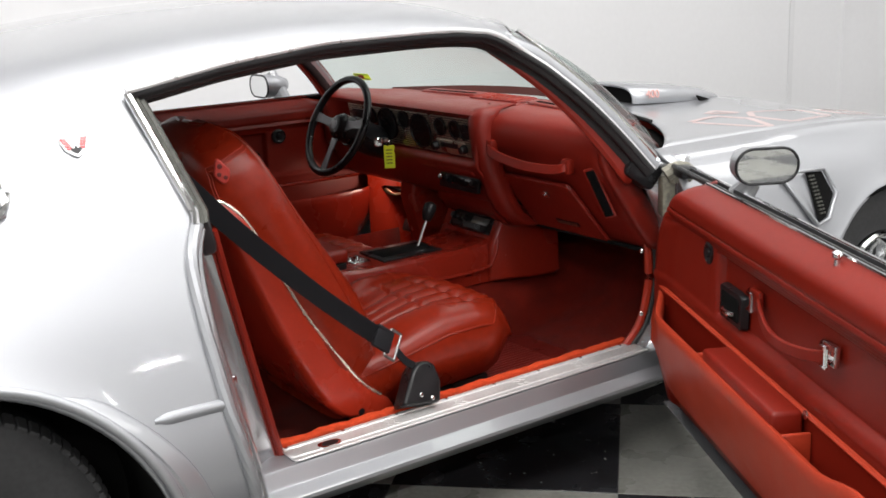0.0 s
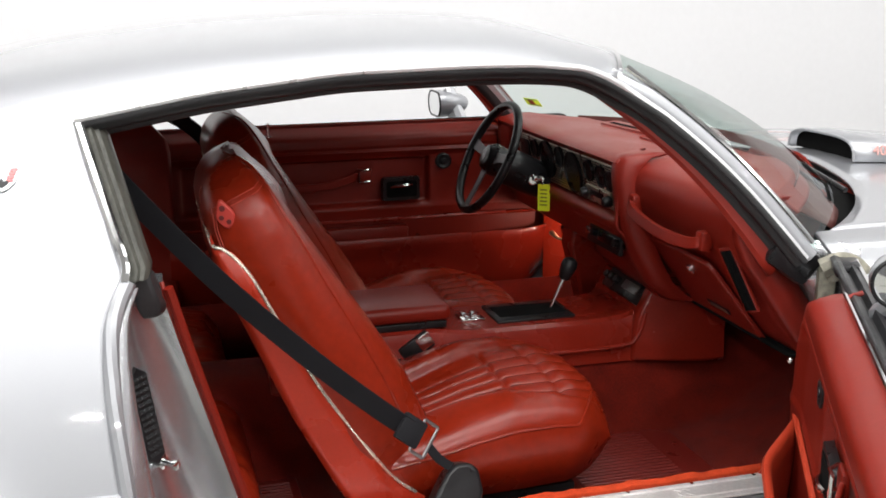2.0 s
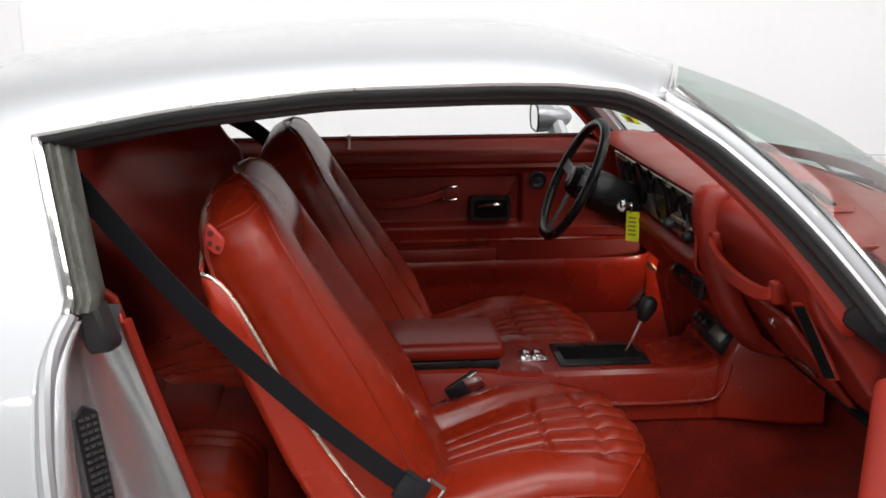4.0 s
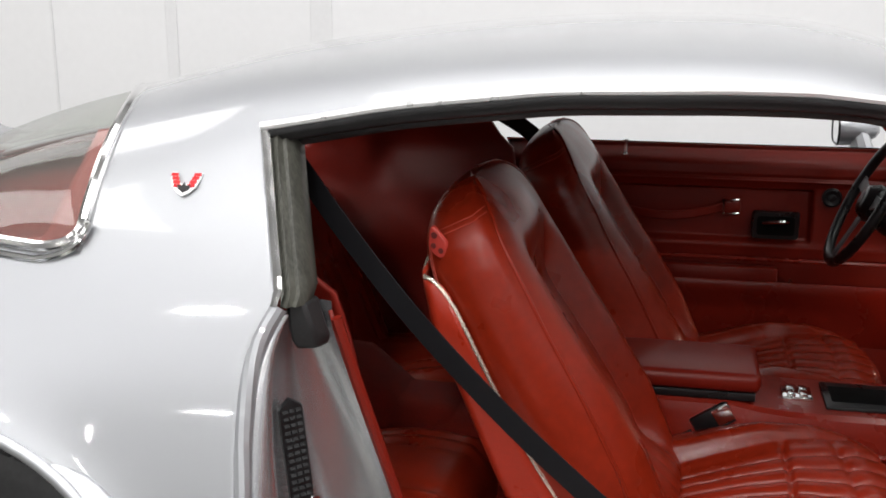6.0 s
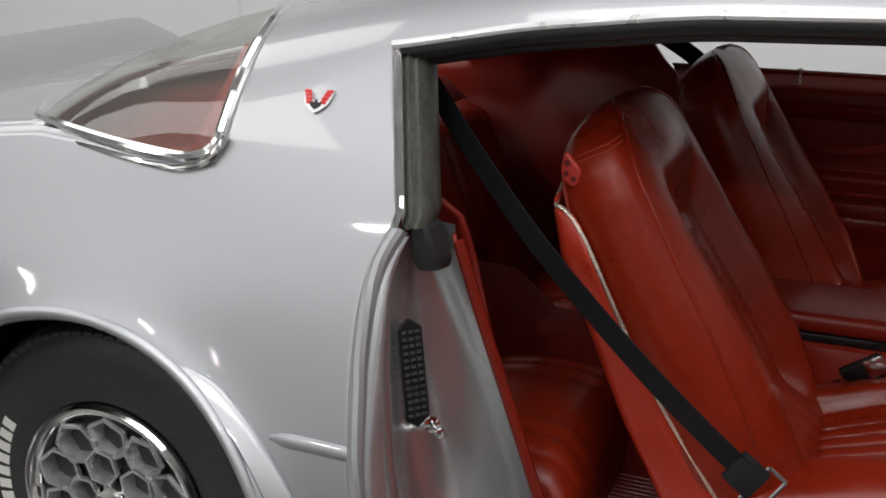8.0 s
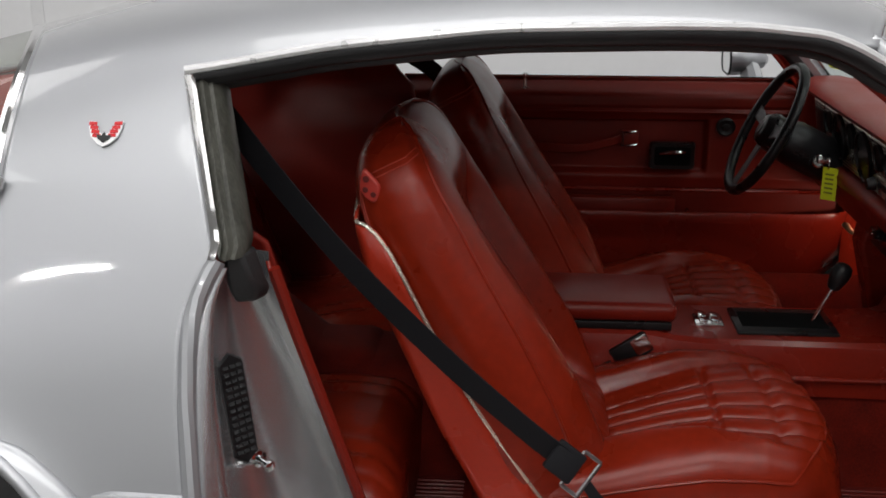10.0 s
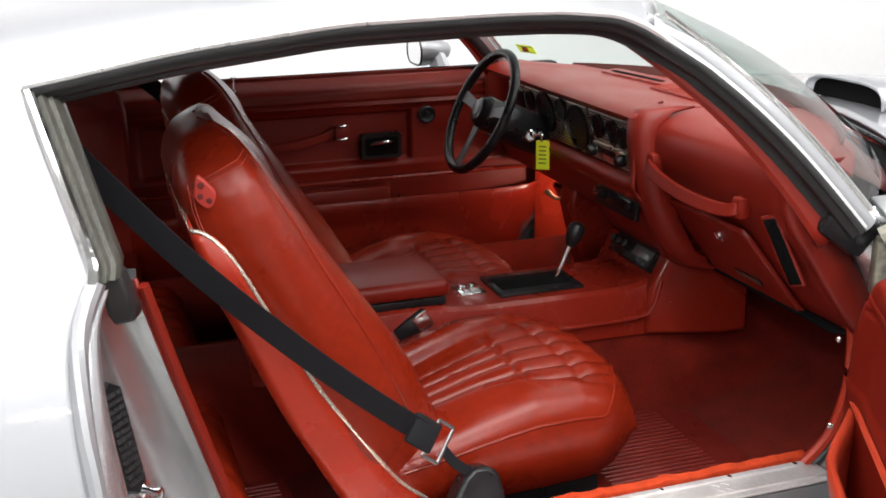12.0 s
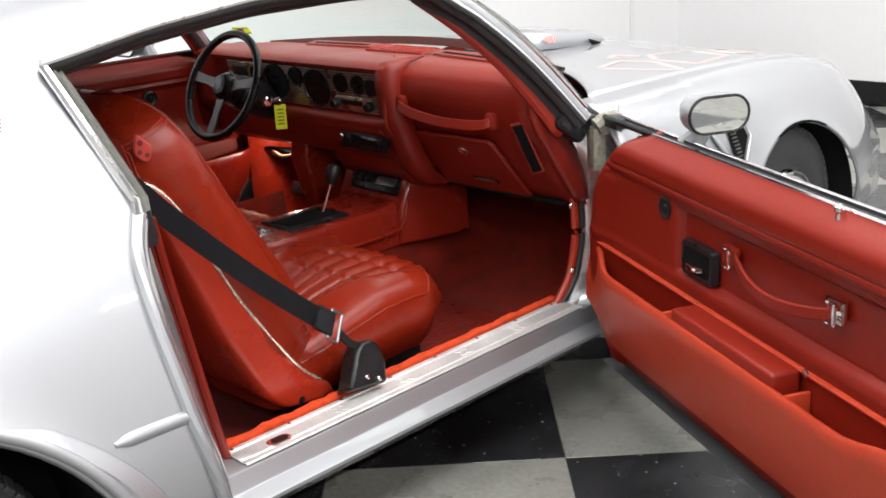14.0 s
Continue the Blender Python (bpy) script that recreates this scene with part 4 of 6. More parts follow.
def build_door(side):
    D = door_map(side)
    sgn = 1 if side == "right" else -1
    length = 1.34

    def ax(p, x, z):
        """A pose on the door: x along it, y up, z inwards."""
        o = D(*p)
        return frame_at(o, D(p[0] + x[0], p[1] + x[1], p[2] + x[2]) - o, D(p[0] + z[0], p[1] + z[1], p[2] + z[2]) - o)

    # outer skin
    bm = B()
    rows = []
    for u in np.linspace(0.0, length, 30):
        row = []
        for k in range(21):
            z = 0.20 + 0.60 * k / 20
            y = side_y(-0.42, z + (0.09 if side == "right" else 0.095))
            row.append(D(max(u, door_front(z) - 0.06), -0.055 + (y + 0.108) * 0.85, z))
        rows.append(row)
    grid(bm, rows)
    door = part("door", bm, SILVER, car, "open silver passenger door" if side == "right" else "closed silver driver's door", angle=60, solid=0.01, offset=1.0)
    # edge frame between skin and trim
    bm = B()
    rows = []
    for z in np.linspace(0.20, 0.80, 22):
        u = max(0.0, door_front(z) - 0.06)
        y = side_y(-0.42, z + 0.09)
        rows.append([D(u, -0.055 + (y + 0.108) * 0.85, z), D(u + 0.005, -0.03, z), D(door_front(z) + 0.004, 0.015, z)])
    grid(bm, rows)
    if side == "right":
        part("door_edge", bm, JAMB, door, "grey painted door edge")
    else:
        bm.free()
    bm = B()
    rows = []
    for z in np.linspace(0.20, 0.80, 16):
        y = side_y(-0.42, z + 0.09)
        rows.append([D(length, -0.055 + (y + 0.108) * 0.85, z), D(length, -0.03, z), D(length - 0.01, 0.03, z)])
    grid(bm, rows)
    part("door_edge", bm, JAMB, door, "grey painted door edge")
    bm = B()
    grid(bm, [[D(u, b, 0.203) for b in (-0.10, -0.03, 0.04)] for u in (0.1, length)])
    part("door_edge", bm, JAMB, door, "grey painted door edge")

    # trim panel
    bm = B()
    rows = []
    for z in np.concatenate([np.linspace(0.25, 0.54, 10), np.linspace(0.55, 0.60, 12), np.linspace(0.61, 0.70, 8), np.linspace(0.71, 0.765, 22), np.linspace(0.775, 0.83, 14)]):
        f = door_front(z)
        us = np.concatenate([f + np.array([0.0, 0.008, 0.02, 0.035, 0.05]), np.linspace(f + 0.07, 0.48, 8), np.linspace(0.487, 0.51, 6), np.linspace(0.53, 1.25, 24), np.linspace(1.26, 1.285, 5), [length - 0.01]])
        rows.append([D(u, trim_n(u, z), z) for u in us])
    grid(bm, rows)
    trim = part("door_panel", bm, VINYL, door, "red vinyl door panel", angle=60, solid=0.008)
    # stitched piping lines
    for z in (0.742,):
        bm = B()
        tube(bm, [D(u, trim_n(u, z) + 0.001, z) for u in np.linspace(door_front(z) + 0.05, 1.3, 30)], 0.003, 6)
        part("piping", bm, VINYL, trim)
    # belt: bright strip, black slot and outer bead
    bm = B()
    tube(bm, [D(u, 0.004, 0.832) for u in np.linspace(0.30, length, 20)], 0.004, 6)
    part("belt_trim", bm, CHROME, door, "thin bright belt strip")
    bm = B()
    rows = [[D(u, n, z) for n, z in ((0.0, 0.828), (-0.008, 0.834), (-0.018, 0.830), (-0.022, 0.815), (-0.03, 0.815), (-0.034, 0.830), (-0.044, 0.826), (-0.05, 0.80))] for u in np.linspace(0.02, length, 24)]
    grid(bm, rows)
    part("window_slot_seal", bm, RUBBER, door, "black window slot seal", solid=0.004)
    bm = B()
    tube(bm, [D(u, -0.050, 0.822) for u in np.linspace(0.0, length, 24)], 0.006, 6)
    part("belt_moulding", bm, CHROME, door, "bright outer belt moulding")
    # front cap of the belt
    bm = B()
    rbox(bm, (0.09, 0.05, 0.03), ax((0.04, -0.03, 0.815), (1, 0, 0), (0, 0, 1)), r=0.01)
    part("belt_end", bm, BLACK, door)

    # map pocket
    bm = B()
    rows = []
    for u in np.concatenate([np.linspace(0.035, 0.16, 10), np.linspace(0.2, 1.32, 30)]):
        if side == "right":
            k = smooth((u - 0.03) / 0.29)
            zl = 0.506 + 0.014 * smooth((0.25 - u) / 0.2) + 0.03 * smooth((u - 1.15) / 0.15)
            zb = 0.288 + 0.07 * (1 - smooth((u - 0.02) / 0.20))
        else:
            k = smooth((u - 0.02) / 0.13)
            zl = 0.474 + 0.010 * smooth((0.25 - u) / 0.2)
            zb = 0.265 + 0.11 * (1 - smooth((u - 0.02) / 0.22))
        lip = 0.045 + 0.080 * k
        rows.append([D(u, 0.030, zb - 0.012), D(u, 0.055 + 0.012 * k, zb), D(u, 0.055 + 0.042 * k, zb + 0.35 * (zl - zb)), D(u, lip - 0.004, zl - 0.03), D(u, lip, zl - 0.004), D(u, lip - 0.004, zl + 0.003),
                     D(u, lip - 0.012, zl + 0.001), D(u, lip - 0.018, zl - 0.008), D(u, lip - 0.020, zl - 0.04), D(u, 0.055 + 0.018 * k, zb + 0.02)])
    grid(bm, rows)
    # driver's pocket takes a deeper red that stands in for its shade
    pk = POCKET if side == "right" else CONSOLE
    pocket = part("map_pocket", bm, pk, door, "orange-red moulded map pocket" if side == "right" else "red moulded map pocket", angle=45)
    bm = B()
    tube(bm, [D(u, 0.052, 0.530 if side == "right" else 0.522) for u in np.linspace(0.07, 1.3, 20)], 0.006, 6)
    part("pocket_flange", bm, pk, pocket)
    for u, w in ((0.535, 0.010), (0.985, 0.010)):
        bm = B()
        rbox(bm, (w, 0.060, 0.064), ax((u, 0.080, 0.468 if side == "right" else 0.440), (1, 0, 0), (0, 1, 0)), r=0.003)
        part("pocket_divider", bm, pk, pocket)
    bm = B()
    if side == "right":
        rbox(bm, (0.37, 0.070, 0.064), ax((0.780, 0.084, 0.497), (1, 0, 0), (0, 1, 0)), r=0.009, seg=3)
    else:
        rbox(bm, (0.385, 0.062, 0.040), ax((0.765, 0.066, 0.474), (1, 0, 0), (0, 1, 0)), r=0.005, seg=2)
    part("armrest", bm, VINYL, door, "red padded armrest")
    for u in (0.985,):
        bm = B()
        lathe(bm, [(0.009, 0), (0.009, 0.003), (0.004, 0.005)], ax((u, 0.058, 0.533), (1, 0, 0), (0, 1, 0)), 12)
        part("screw", bm, CHROME, door)

    # inside handle in its black cup
    m = ax((0.584, 0.034, 0.618), (1, 0, 0), (0, 1, 0))
    bm = B()
    plate(bm, rrect(0.128, 0.078, 0.010), m, 0.016, 0.06)
    cup = part("handle_cup", bm, BLACK, door, "black recessed handle cup")
    bm = B()
    plate(bm, rrect(0.100, 0.052, 0.008), m @ pose(0, 0, 0.0165), 0.001)
    part("cup_recess", bm, DARK, cup)
    bm = B()
    tube(bm, [m @ V(x, y, z) for x, y, z in ((-0.034, -0.012, 0.018), (-0.02, -0.014, 0.024), (0.0, -0.013, 0.026), (0.022, -0.011, 0.024), (0.036, -0.008, 0.020))], [0.004, 0.006, 0.0065, 0.006, 0.004], 8)
    part("door_handle", bm, CHROME, cup, "chrome door handle")
    # remote mirror knob
    bm = B()
    m = ax((0.443, 0.0475, 0.702), (1, 0, 0), (0, 1, 0))
    lathe(bm, [(0.026, -0.01), (0.026, 0.003), (0.021, 0.005), (0.014, 0.001), (0.010, 0.001), (0.009, 0.006), (0.004, 0.007)], m, 24)
    part("mirror_knob", bm, BLACK, door, "round black knob")
    # lock button
    bm = B()
    o = D(1.0, 0.022, 0.800)
    lathe(bm, [(0.016, 0.0), (0.016, 0.003), (0.006, 0.006), (0.005, 0.028), (0.009, 0.032), (0.009, 0.040), (0.005, 0.044)], Matrix.Translation(o), 14)
    part("lock_button", bm, CHROME, door, "chrome lock button")
    # pull strap with its chrome ends
    bm = B()
    pts = []
    for k in range(15):
        t = k / 14
        u = 0.725 + 0.31 * t
        pts.append((D(u, 0.046 + 0.030 * math.sin(math.pi * t), 0.668 - 0.024 * math.sin(math.pi * t) ** 0.8 - 0.006 * t), D(u, 0.046, 1.0) - D(u, 0.046, 0.0), D(u, 1, 0) - D(u, 0, 0)))
    band(bm, pts, 0.024, 0.009)
    strap = part("pull_strap", bm, VINYL, door, "red vinyl pull strap", bevel=0.003)
    for u in (0.705, 1.035):
        m = ax((u, 0.042, 0.668), (1, 0, 0), (0, 1, 0))
        bm = B()
        rbox(bm, (0.05, 0.042, 0.012), m, r=0.004)
        part("strap_base", bm, VINYL if u < 1 else CHROME, strap)
        bm = B()
        for s in (-1, 1):
            tube(bm, [m @ V(x, s * 0.019, z) for x, z in ((-0.02, 0.006), (0.0, 0.02), (0.024, 0.018))], 0.003, 6)
        tube(bm, [m @ V(0.020, y, 0.019) for y in (-0.02, 0.02)], 0.004, 6)
        part("strap_clip", bm, CHROME, strap, "chrome strap clip")

    # outside mirror
    bm = B()
    mm = ax((0.425, -0.090, 0.890), (0, -1, 0), (1, 0, 0))       # x outwards, y up, z backwards (along the door)
    if side == "left":
        mm = ax((0.425, -0.115, 0.870), (0, -1, 0), (1, 0, 0))
    rows = []
    for d, s in ((0.0, 1.0), (-0.012, 1.02), (-0.04, 0.97), (-0.075, 0.78), (-0.10, 0.50), (-0.112, 0.2)):
        rows.append([mm @ V(x * s, y * s, d) for x, y in rrect(0.150, 0.084, 0.0419, 8)])
    vs = grid(bm, rows, close_v=True)
    cap(bm, vs[-1])
    cap(bm, vs[0])
    mirror = part("outside_mirror", bm, SILVER, door, "silver bullet-shaped outside mirror", angle=60)
    bm = B()
    plate(bm, rrect(0.140, 0.074, 0.0369, 8), mm @ pose(0, 0, 0.001), 0.002)
    part("mirror_glass", bm, MIRROR, mirror, "mirror glass")
    bm = B()
    tube(bm, [mm @ V(x, y, 0.002) for x, y in rrect(0.146, 0.080, 0.0399, 8)], 0.0035, 6, closed=True)
    part("mirror_rim", bm, BLACK, mirror)
    bm = B()
    base = D(0.36, -0.055, 0.80)
    tube(bm, [mm @ V(-0.01, -0.02, -0.045), mm @ V(-0.02, -0.045, -0.04), base + V(0, 0, 0.01)], [0.02, 0.022, 0.032], 10)
    part("mirror_foot", bm, SILVER, mirror)
    return door


door_right = build_door("right")
door_left = build_door("left")

# hinge post of the passenger door with its hinge and grimy upper bracket
POST_Z, POST_X = [0.28, 0.30, 0.33, 0.37, 0.46, 0.55, 0.62, 0.68, 0.76, 0.80, 0.84], [0.96, 0.985, 1.03, 1.055, 1.08, 1.078, 1.066, 1.042, 1.0, 0.965, 0.93]


def post_x(z):
    return sum(ip(z + d, POST_Z, POST_X) for d in (-0.02, 0, 0.02)) / 3


bm = B()
rows = []
for z in np.linspace(0.20, 0.845, 22):
    x = max(post_x(z), 0.985) if z > 0.3 else post_x(0.3)
    rows.append([V(x + 0.012, 0.052, z), V(x + 0.020, 0.040, z), V(x + 0.022, 0.012, z), V(max(x + 0.03, 1.06), -0.028, z), V(1.085, -0.075, z)])
grid(bm, rows)
post = part("hinge_post", bm, JAMB, car, "grey painted hinge post", solid=0.004)
pts = [V(post_x(z), 0.058, z) for z in np.linspace(0.292, 0.83, 30)]
bm = B()
tube(bm, [p + V(0.013, -0.007, 0) for p in pts], 0.009, 8)
part("door_seal", bm, RUBBER, post, "black rubber door seal")
bm = B()
tube(bm, [p + V(-0.004, 0.004, 0) for p in pts], 0.012, 8)
part("kick_trim", bm, PLASTIC, post, "red trim edge")
bm = B()
rbox(bm, (0.105, 0.06, 0.075), pose(0.975, 0.0, 0.812, 0, 35, -15), r=0.016)
part("post_bracket", bm, BLACK, post, "black rubber post cap")
GRIME = material("grimy_grease", (0.19, 0.18, 0.14), rough=0.5, vary=0.6, scale=25, fine=80, bump=0.4, bump_scale=90)
bm = B()
tube(bm, spline([V(1.01, -0.06, 0.80), V(1.035, -0.075, 0.815), V(1.06, -0.085, 0.81), V(1.075, -0.10, 0.79)], 4), [0.022] * 12 + [0.018], 9)
part("upper_hinge", bm, GRIME, post, "greasy grey door hinge")
bm = B()
lathe(bm, [(0.016, -0.02), (0.016, 0.02), (0.01, 0.024)], pose(1.03, -0.072, 0.80), 14)
part("hinge_pin", bm, GRIME, post)
bm = B()
rbox(bm, (0.035, 0.05, 0.11), pose(1.03, -0.045, 0.74, 0, 0, -30), r=0.006)
part("upper_hinge_plate", bm, GRIME, post)
for z in (0.40, 0.58):
    bm = B()
    lathe(bm, [(0.006, 0), (0.006, 0.004), (0.003, 0.006)], frame_at(V(1.006, 0.022, z), (0, 0, 1), (-0.7, -0.7, 0)), 10)
    part("bolt", bm, CHROME, post)

# ---------------------------------------------------------------- cabin shell
# floor pan, tunnel, firewall and side walls
bm = B()
rows = []
for y in np.linspace(0.085, 2 * C - 0.085, 40):
    t = math.exp(-((y - C) / 0.155) ** 6)
    rows.append([V(x, y, z + (0.215 * t if x < 1.3 else 0.05 * t)) for x, z in ((-0.85, 0.33), (-0.45, 0.30), (-0.35, 0.215), (-0.2, 0.20), (0.5, 0.19), (0.95, 0.19), (1.15, 0.23), (1.40, 0.40), (1.45, 0.60), (1.42, 0.86))])
grid(bm, rows)
part("floor_carpet", bm, CARPET, car, "dark red carpet", angle=80, solid=0.01)
# inside of the sills and kick panels
for f in (lambda p: p, mir):
    bm = B()
    grid(bm, [[f(V(x, 0.095 if f is not mir else 0.082, 0.28 if f is not mir else 0.40)), f(V(x, 0.10, 0.19))] for x in np.linspace(-0.3, 1.1, 12)])
    part("sill_carpet", bm, CARPET, car, solid=0.006)
    bm = B()
    grid(bm, [[f(V(x, y, z)) for x, y in ((post_x(max(z, 0.3)) if f is not mir else 0.985, 0.064), (1.14, 0.085), (1.35, 0.12), (1.44, 0.16))] for z in np.linspace(0.19, 0.80, 16)])
    part("kick_panel", bm, PLASTIC, car, "red kick panel", solid=0.004)
# mats
def floor_mat(x0, x1, y0, y1, ribs_x0, ribs_x1):
    bm = B()
    rbox(bm, (x1 - x0, y1 - y0, 0.008), V((x0 + x1) / 2, (y0 + y1) / 2, 0.206), r=0.003, seg=1)
    mat = part("floor_mat", bm, MAT, car, "red ribbed rubber floor mat")
    n = int((y1 - y0 - 0.06) / 0.016)
    bm = B()
    for k in range(n):
        y = y0 + 0.03 + 0.016 * k
        rbox(bm, (ribs_x1 - ribs_x0, 0.007, 0.005), V((ribs_x0 + ribs_x1) / 2, y, 0.2115), r=0.002, seg=1)
    tagged(part("mat_ribs", bm, MAT, mat), kind="stuff")


floor_mat(0.62, 1.12, 0.15, 0.58, 0.66, 0.92)
floor_mat(0.62, 1.12, 0.91, 1.34, 0.66, 0.92)
floor_mat(-0.30, 0.02, 0.14, 0.56, -0.28, 0.0)

# headliner
rows = []
for i in range(17):
    row = []
    for j in range(13):
        v = j / 12
        p = roof_pt(roof_x(0.06 + 0.88 * i / 16, v), v)
        row.append(p + V(0, 0.075 * (1 - v), -0.028))
    rows.append(row)
bm = B()
grid(bm, rows)
grid(bm, [[mir(p) for p in r] for r in rows])
part("headliner", bm, VINYL, car, "red headliner", solid=0.006)

# quarter trim inside, beside the rear seat, up to the roof
def trim_front(z, left):
    if left:
        return -0.20 - 0.025 * smooth((z - 0.90) / 0.03) - 0.52 * max(0.0, z - 0.92)
    if z > 0.90:
        return edge_x(min(z, 1.143)) - 0.02
    return inner_pt(z).x - 0.025


for f in (lambda p: p, mir):
    bm = B()
    rows = []
    for k in range(64):
        row = []
        xk = -1.05 * k / 63
        zt = ip(xk, [-1.05, -0.72, -0.62, 0.0], [0.90, 0.93, 1.10, 1.155])
        for s in np.linspace(0, 1, 24):
            z = 0.22 + (zt - 0.22) * s
            x0 = trim_front(z, f is mir)
            x = x0 + (-1.05 - x0) * k / 63
            y = 0.065 + 0.02 * smooth((z - 0.55) / 0.1) - 0.035 * smooth((z - 0.8) / 0.12) + 0.13 * smooth((z - 0.9) / 0.25)
            y += 0.012 * math.sin(14 * x) * smooth((z - 0.6) / 0.2) + 0.10 * smooth((-0.45 - x) / 0.5) * (1 - smooth((z - 0.6) / 0.25))
            y += 0.040 * smooth((-0.47 - 0.45 * (1.12 - z) - x) / 0.06) * smooth((z - 0.80) / 0.10)
            row.append(f(V(x, y, z)))
        rows.append(row)
    grid(bm, rows)
    part("quarter_trim", bm, DASH, car, "red quarter trim beside the rear seat", angle=70, solid=0.008)
bm = B()
m = frame_at(mir(V(-0.36, 0.055, 0.80)) + V(0, -0.012, 0), (-1, 0, 0), (0, -1, 0))
rbox(bm, (0.10, 0.016, 0.012), m, r=0.004)
part("ash_tray", bm, CHROME, car, "small chrome-edged quarter ashtray")

# rear shelf and back wall
bm = B()
grid(bm, [[V(x, y, z) for x, z in ((-0.78, 0.80), (-0.86, 0.875), (-1.1, 0.885), (-1.42, 0.90))] for y in np.linspace(0.02, 2 * C - 0.02, 10)])
part("rear_shelf", bm, CARPET, car, "red carpeted rear shelf", solid=0.01)


# ---------------------------------------------------------------- seats
SO, SA, SD = V(0.165, 0, 0.375), V(-0.375, 0, 0.927), V(0.927, 0, 0.375)
HW = ([-0.12, 0.0, 0.15, 0.50, 0.57, 0.62, 0.655, 0.68, 0.697, 0.706, 0.711], [0.235, 0.240, 0.246, 0.248, 0.244, 0.233, 0.214, 0.186, 0.150, 0.110, 0.03])
HF = ([-0.10, 0.0, 0.16, 0.30, 0.42, 0.50, 0.565, 0.60, 0.64, 0.67, 0.69, 0.704, 0.711], [0.125, 0.128, 0.124, 0.100, 0.074, 0.060, 0.047, 0.041, 0.033, 0.024, 0.013, -0.002, -0.022])
HR = ([-0.10, 0.0, 0.15, 0.30, 0.50, 0.57, 0.61, 0.645, 0.675, 0.695, 0.705, 0.711], [0.060, 0.092, 0.112, 0.120, 0.122, 0.122, 0.119, 0.110, 0.092, 0.070, 0.053, 0.024])
NF, NB = 88, 40


def seat_loop():
    """Angles round a seat section: even across the front, then the back."""
    front = [math.acos(math.copysign(abs(w) ** (1 / 0.55), w)) for w in np.linspace(1, -1, NF)]
    return front + [math.pi + math.pi * k / NB for k in range(1, NB)]


LOOP = seat_loop()


def back_pt(yc, h, th, grow=0.0):
    """A place on the padded backrest: two deep side bolsters round a sunken middle, and a full headrest."""
    hw = ip(h, *HW)
    c, s = math.cos(th), math.sin(th)
    w = hw * (abs(c) ** (0.55 if s > 0 else 0.34)) * (1 if c >= 0 else -1)
    q = abs(w) / max(hw, 0.01)
    if s >= 0:
        d = ip(h, *HF) * math.sqrt(max(0.0, 1 - (max(0.0, q - 0.62) / 0.38) ** 2))
        if not grow:
            low = smooth((h - 0.0) / 0.12) * smooth((0.590 - h) / 0.14)
            d -= 0.046 * low * (1 - smooth((q - 0.40) / 0.24))
            d += 0.014 * math.exp(-((h - 0.605) / 0.06) ** 2) * (1 - smooth((q - 0.05) / 0.8))
            d -= 0.022 * low * math.exp(-((q - 0.47) / 0.075) ** 2)
            # seam groove beside the bolster's edge, arched seam under the headrest, and the button
            d -= 0.003 * math.exp(-((q - 0.66) / 0.016) ** 2) * smooth((0.55 - h) / 0.08)
            arch = math.hypot(w / 0.105, max(0.0, h - 0.43) / 0.105)
            d -= 0.004 * math.exp(-((arch - 1.0) / 0.05) ** 2) * smooth((h - 0.02) / 0.05)
            d -= 0.012 * math.exp(-(w * w + (h - 0.475) ** 2) / 0.00035)
            if h < 0.43:
                d += 0.0025 * smooth((0.10 - abs(w)) / 0.01) * (abs(math.cos(w / 0.050 * math.pi)) ** 0.6 - 0.6) * smooth((0.43 - h) / 0.04)
    else:
        d = -ip(h, *HR) * abs(s) ** 0.6
    # puffed sides
    w += math.copysign(0.013, c) * smooth((q - 0.6) / 0.4) * math.exp(-((d + 0.012) / 0.05) ** 2) * smooth((0.70 - h) / 0.1)
    k = 1 + grow
    return SO + SA * h + SD * (d * k) + V(0, yc + w * k, 0)


SHELL_BACK = ([-0.12, -0.09, -0.053, 0.0, 0.2, 0.5, 0.57, 0.62, 0.665], [-0.040, 0.020, 0.082, 0.103, 0.123, 0.129, 0.122, 0.106, 0.084])
SHELL_FRONT = ([-0.12, -0.085, -0.05, -0.017, 0.066, 0.23, 0.38, 0.50, 0.545, 0.57, 0.585], [0.052, 0.050, 0.026, 0.004, -0.015, -0.050, -0.066, -0.074, -0.080, -0.090, -0.104])


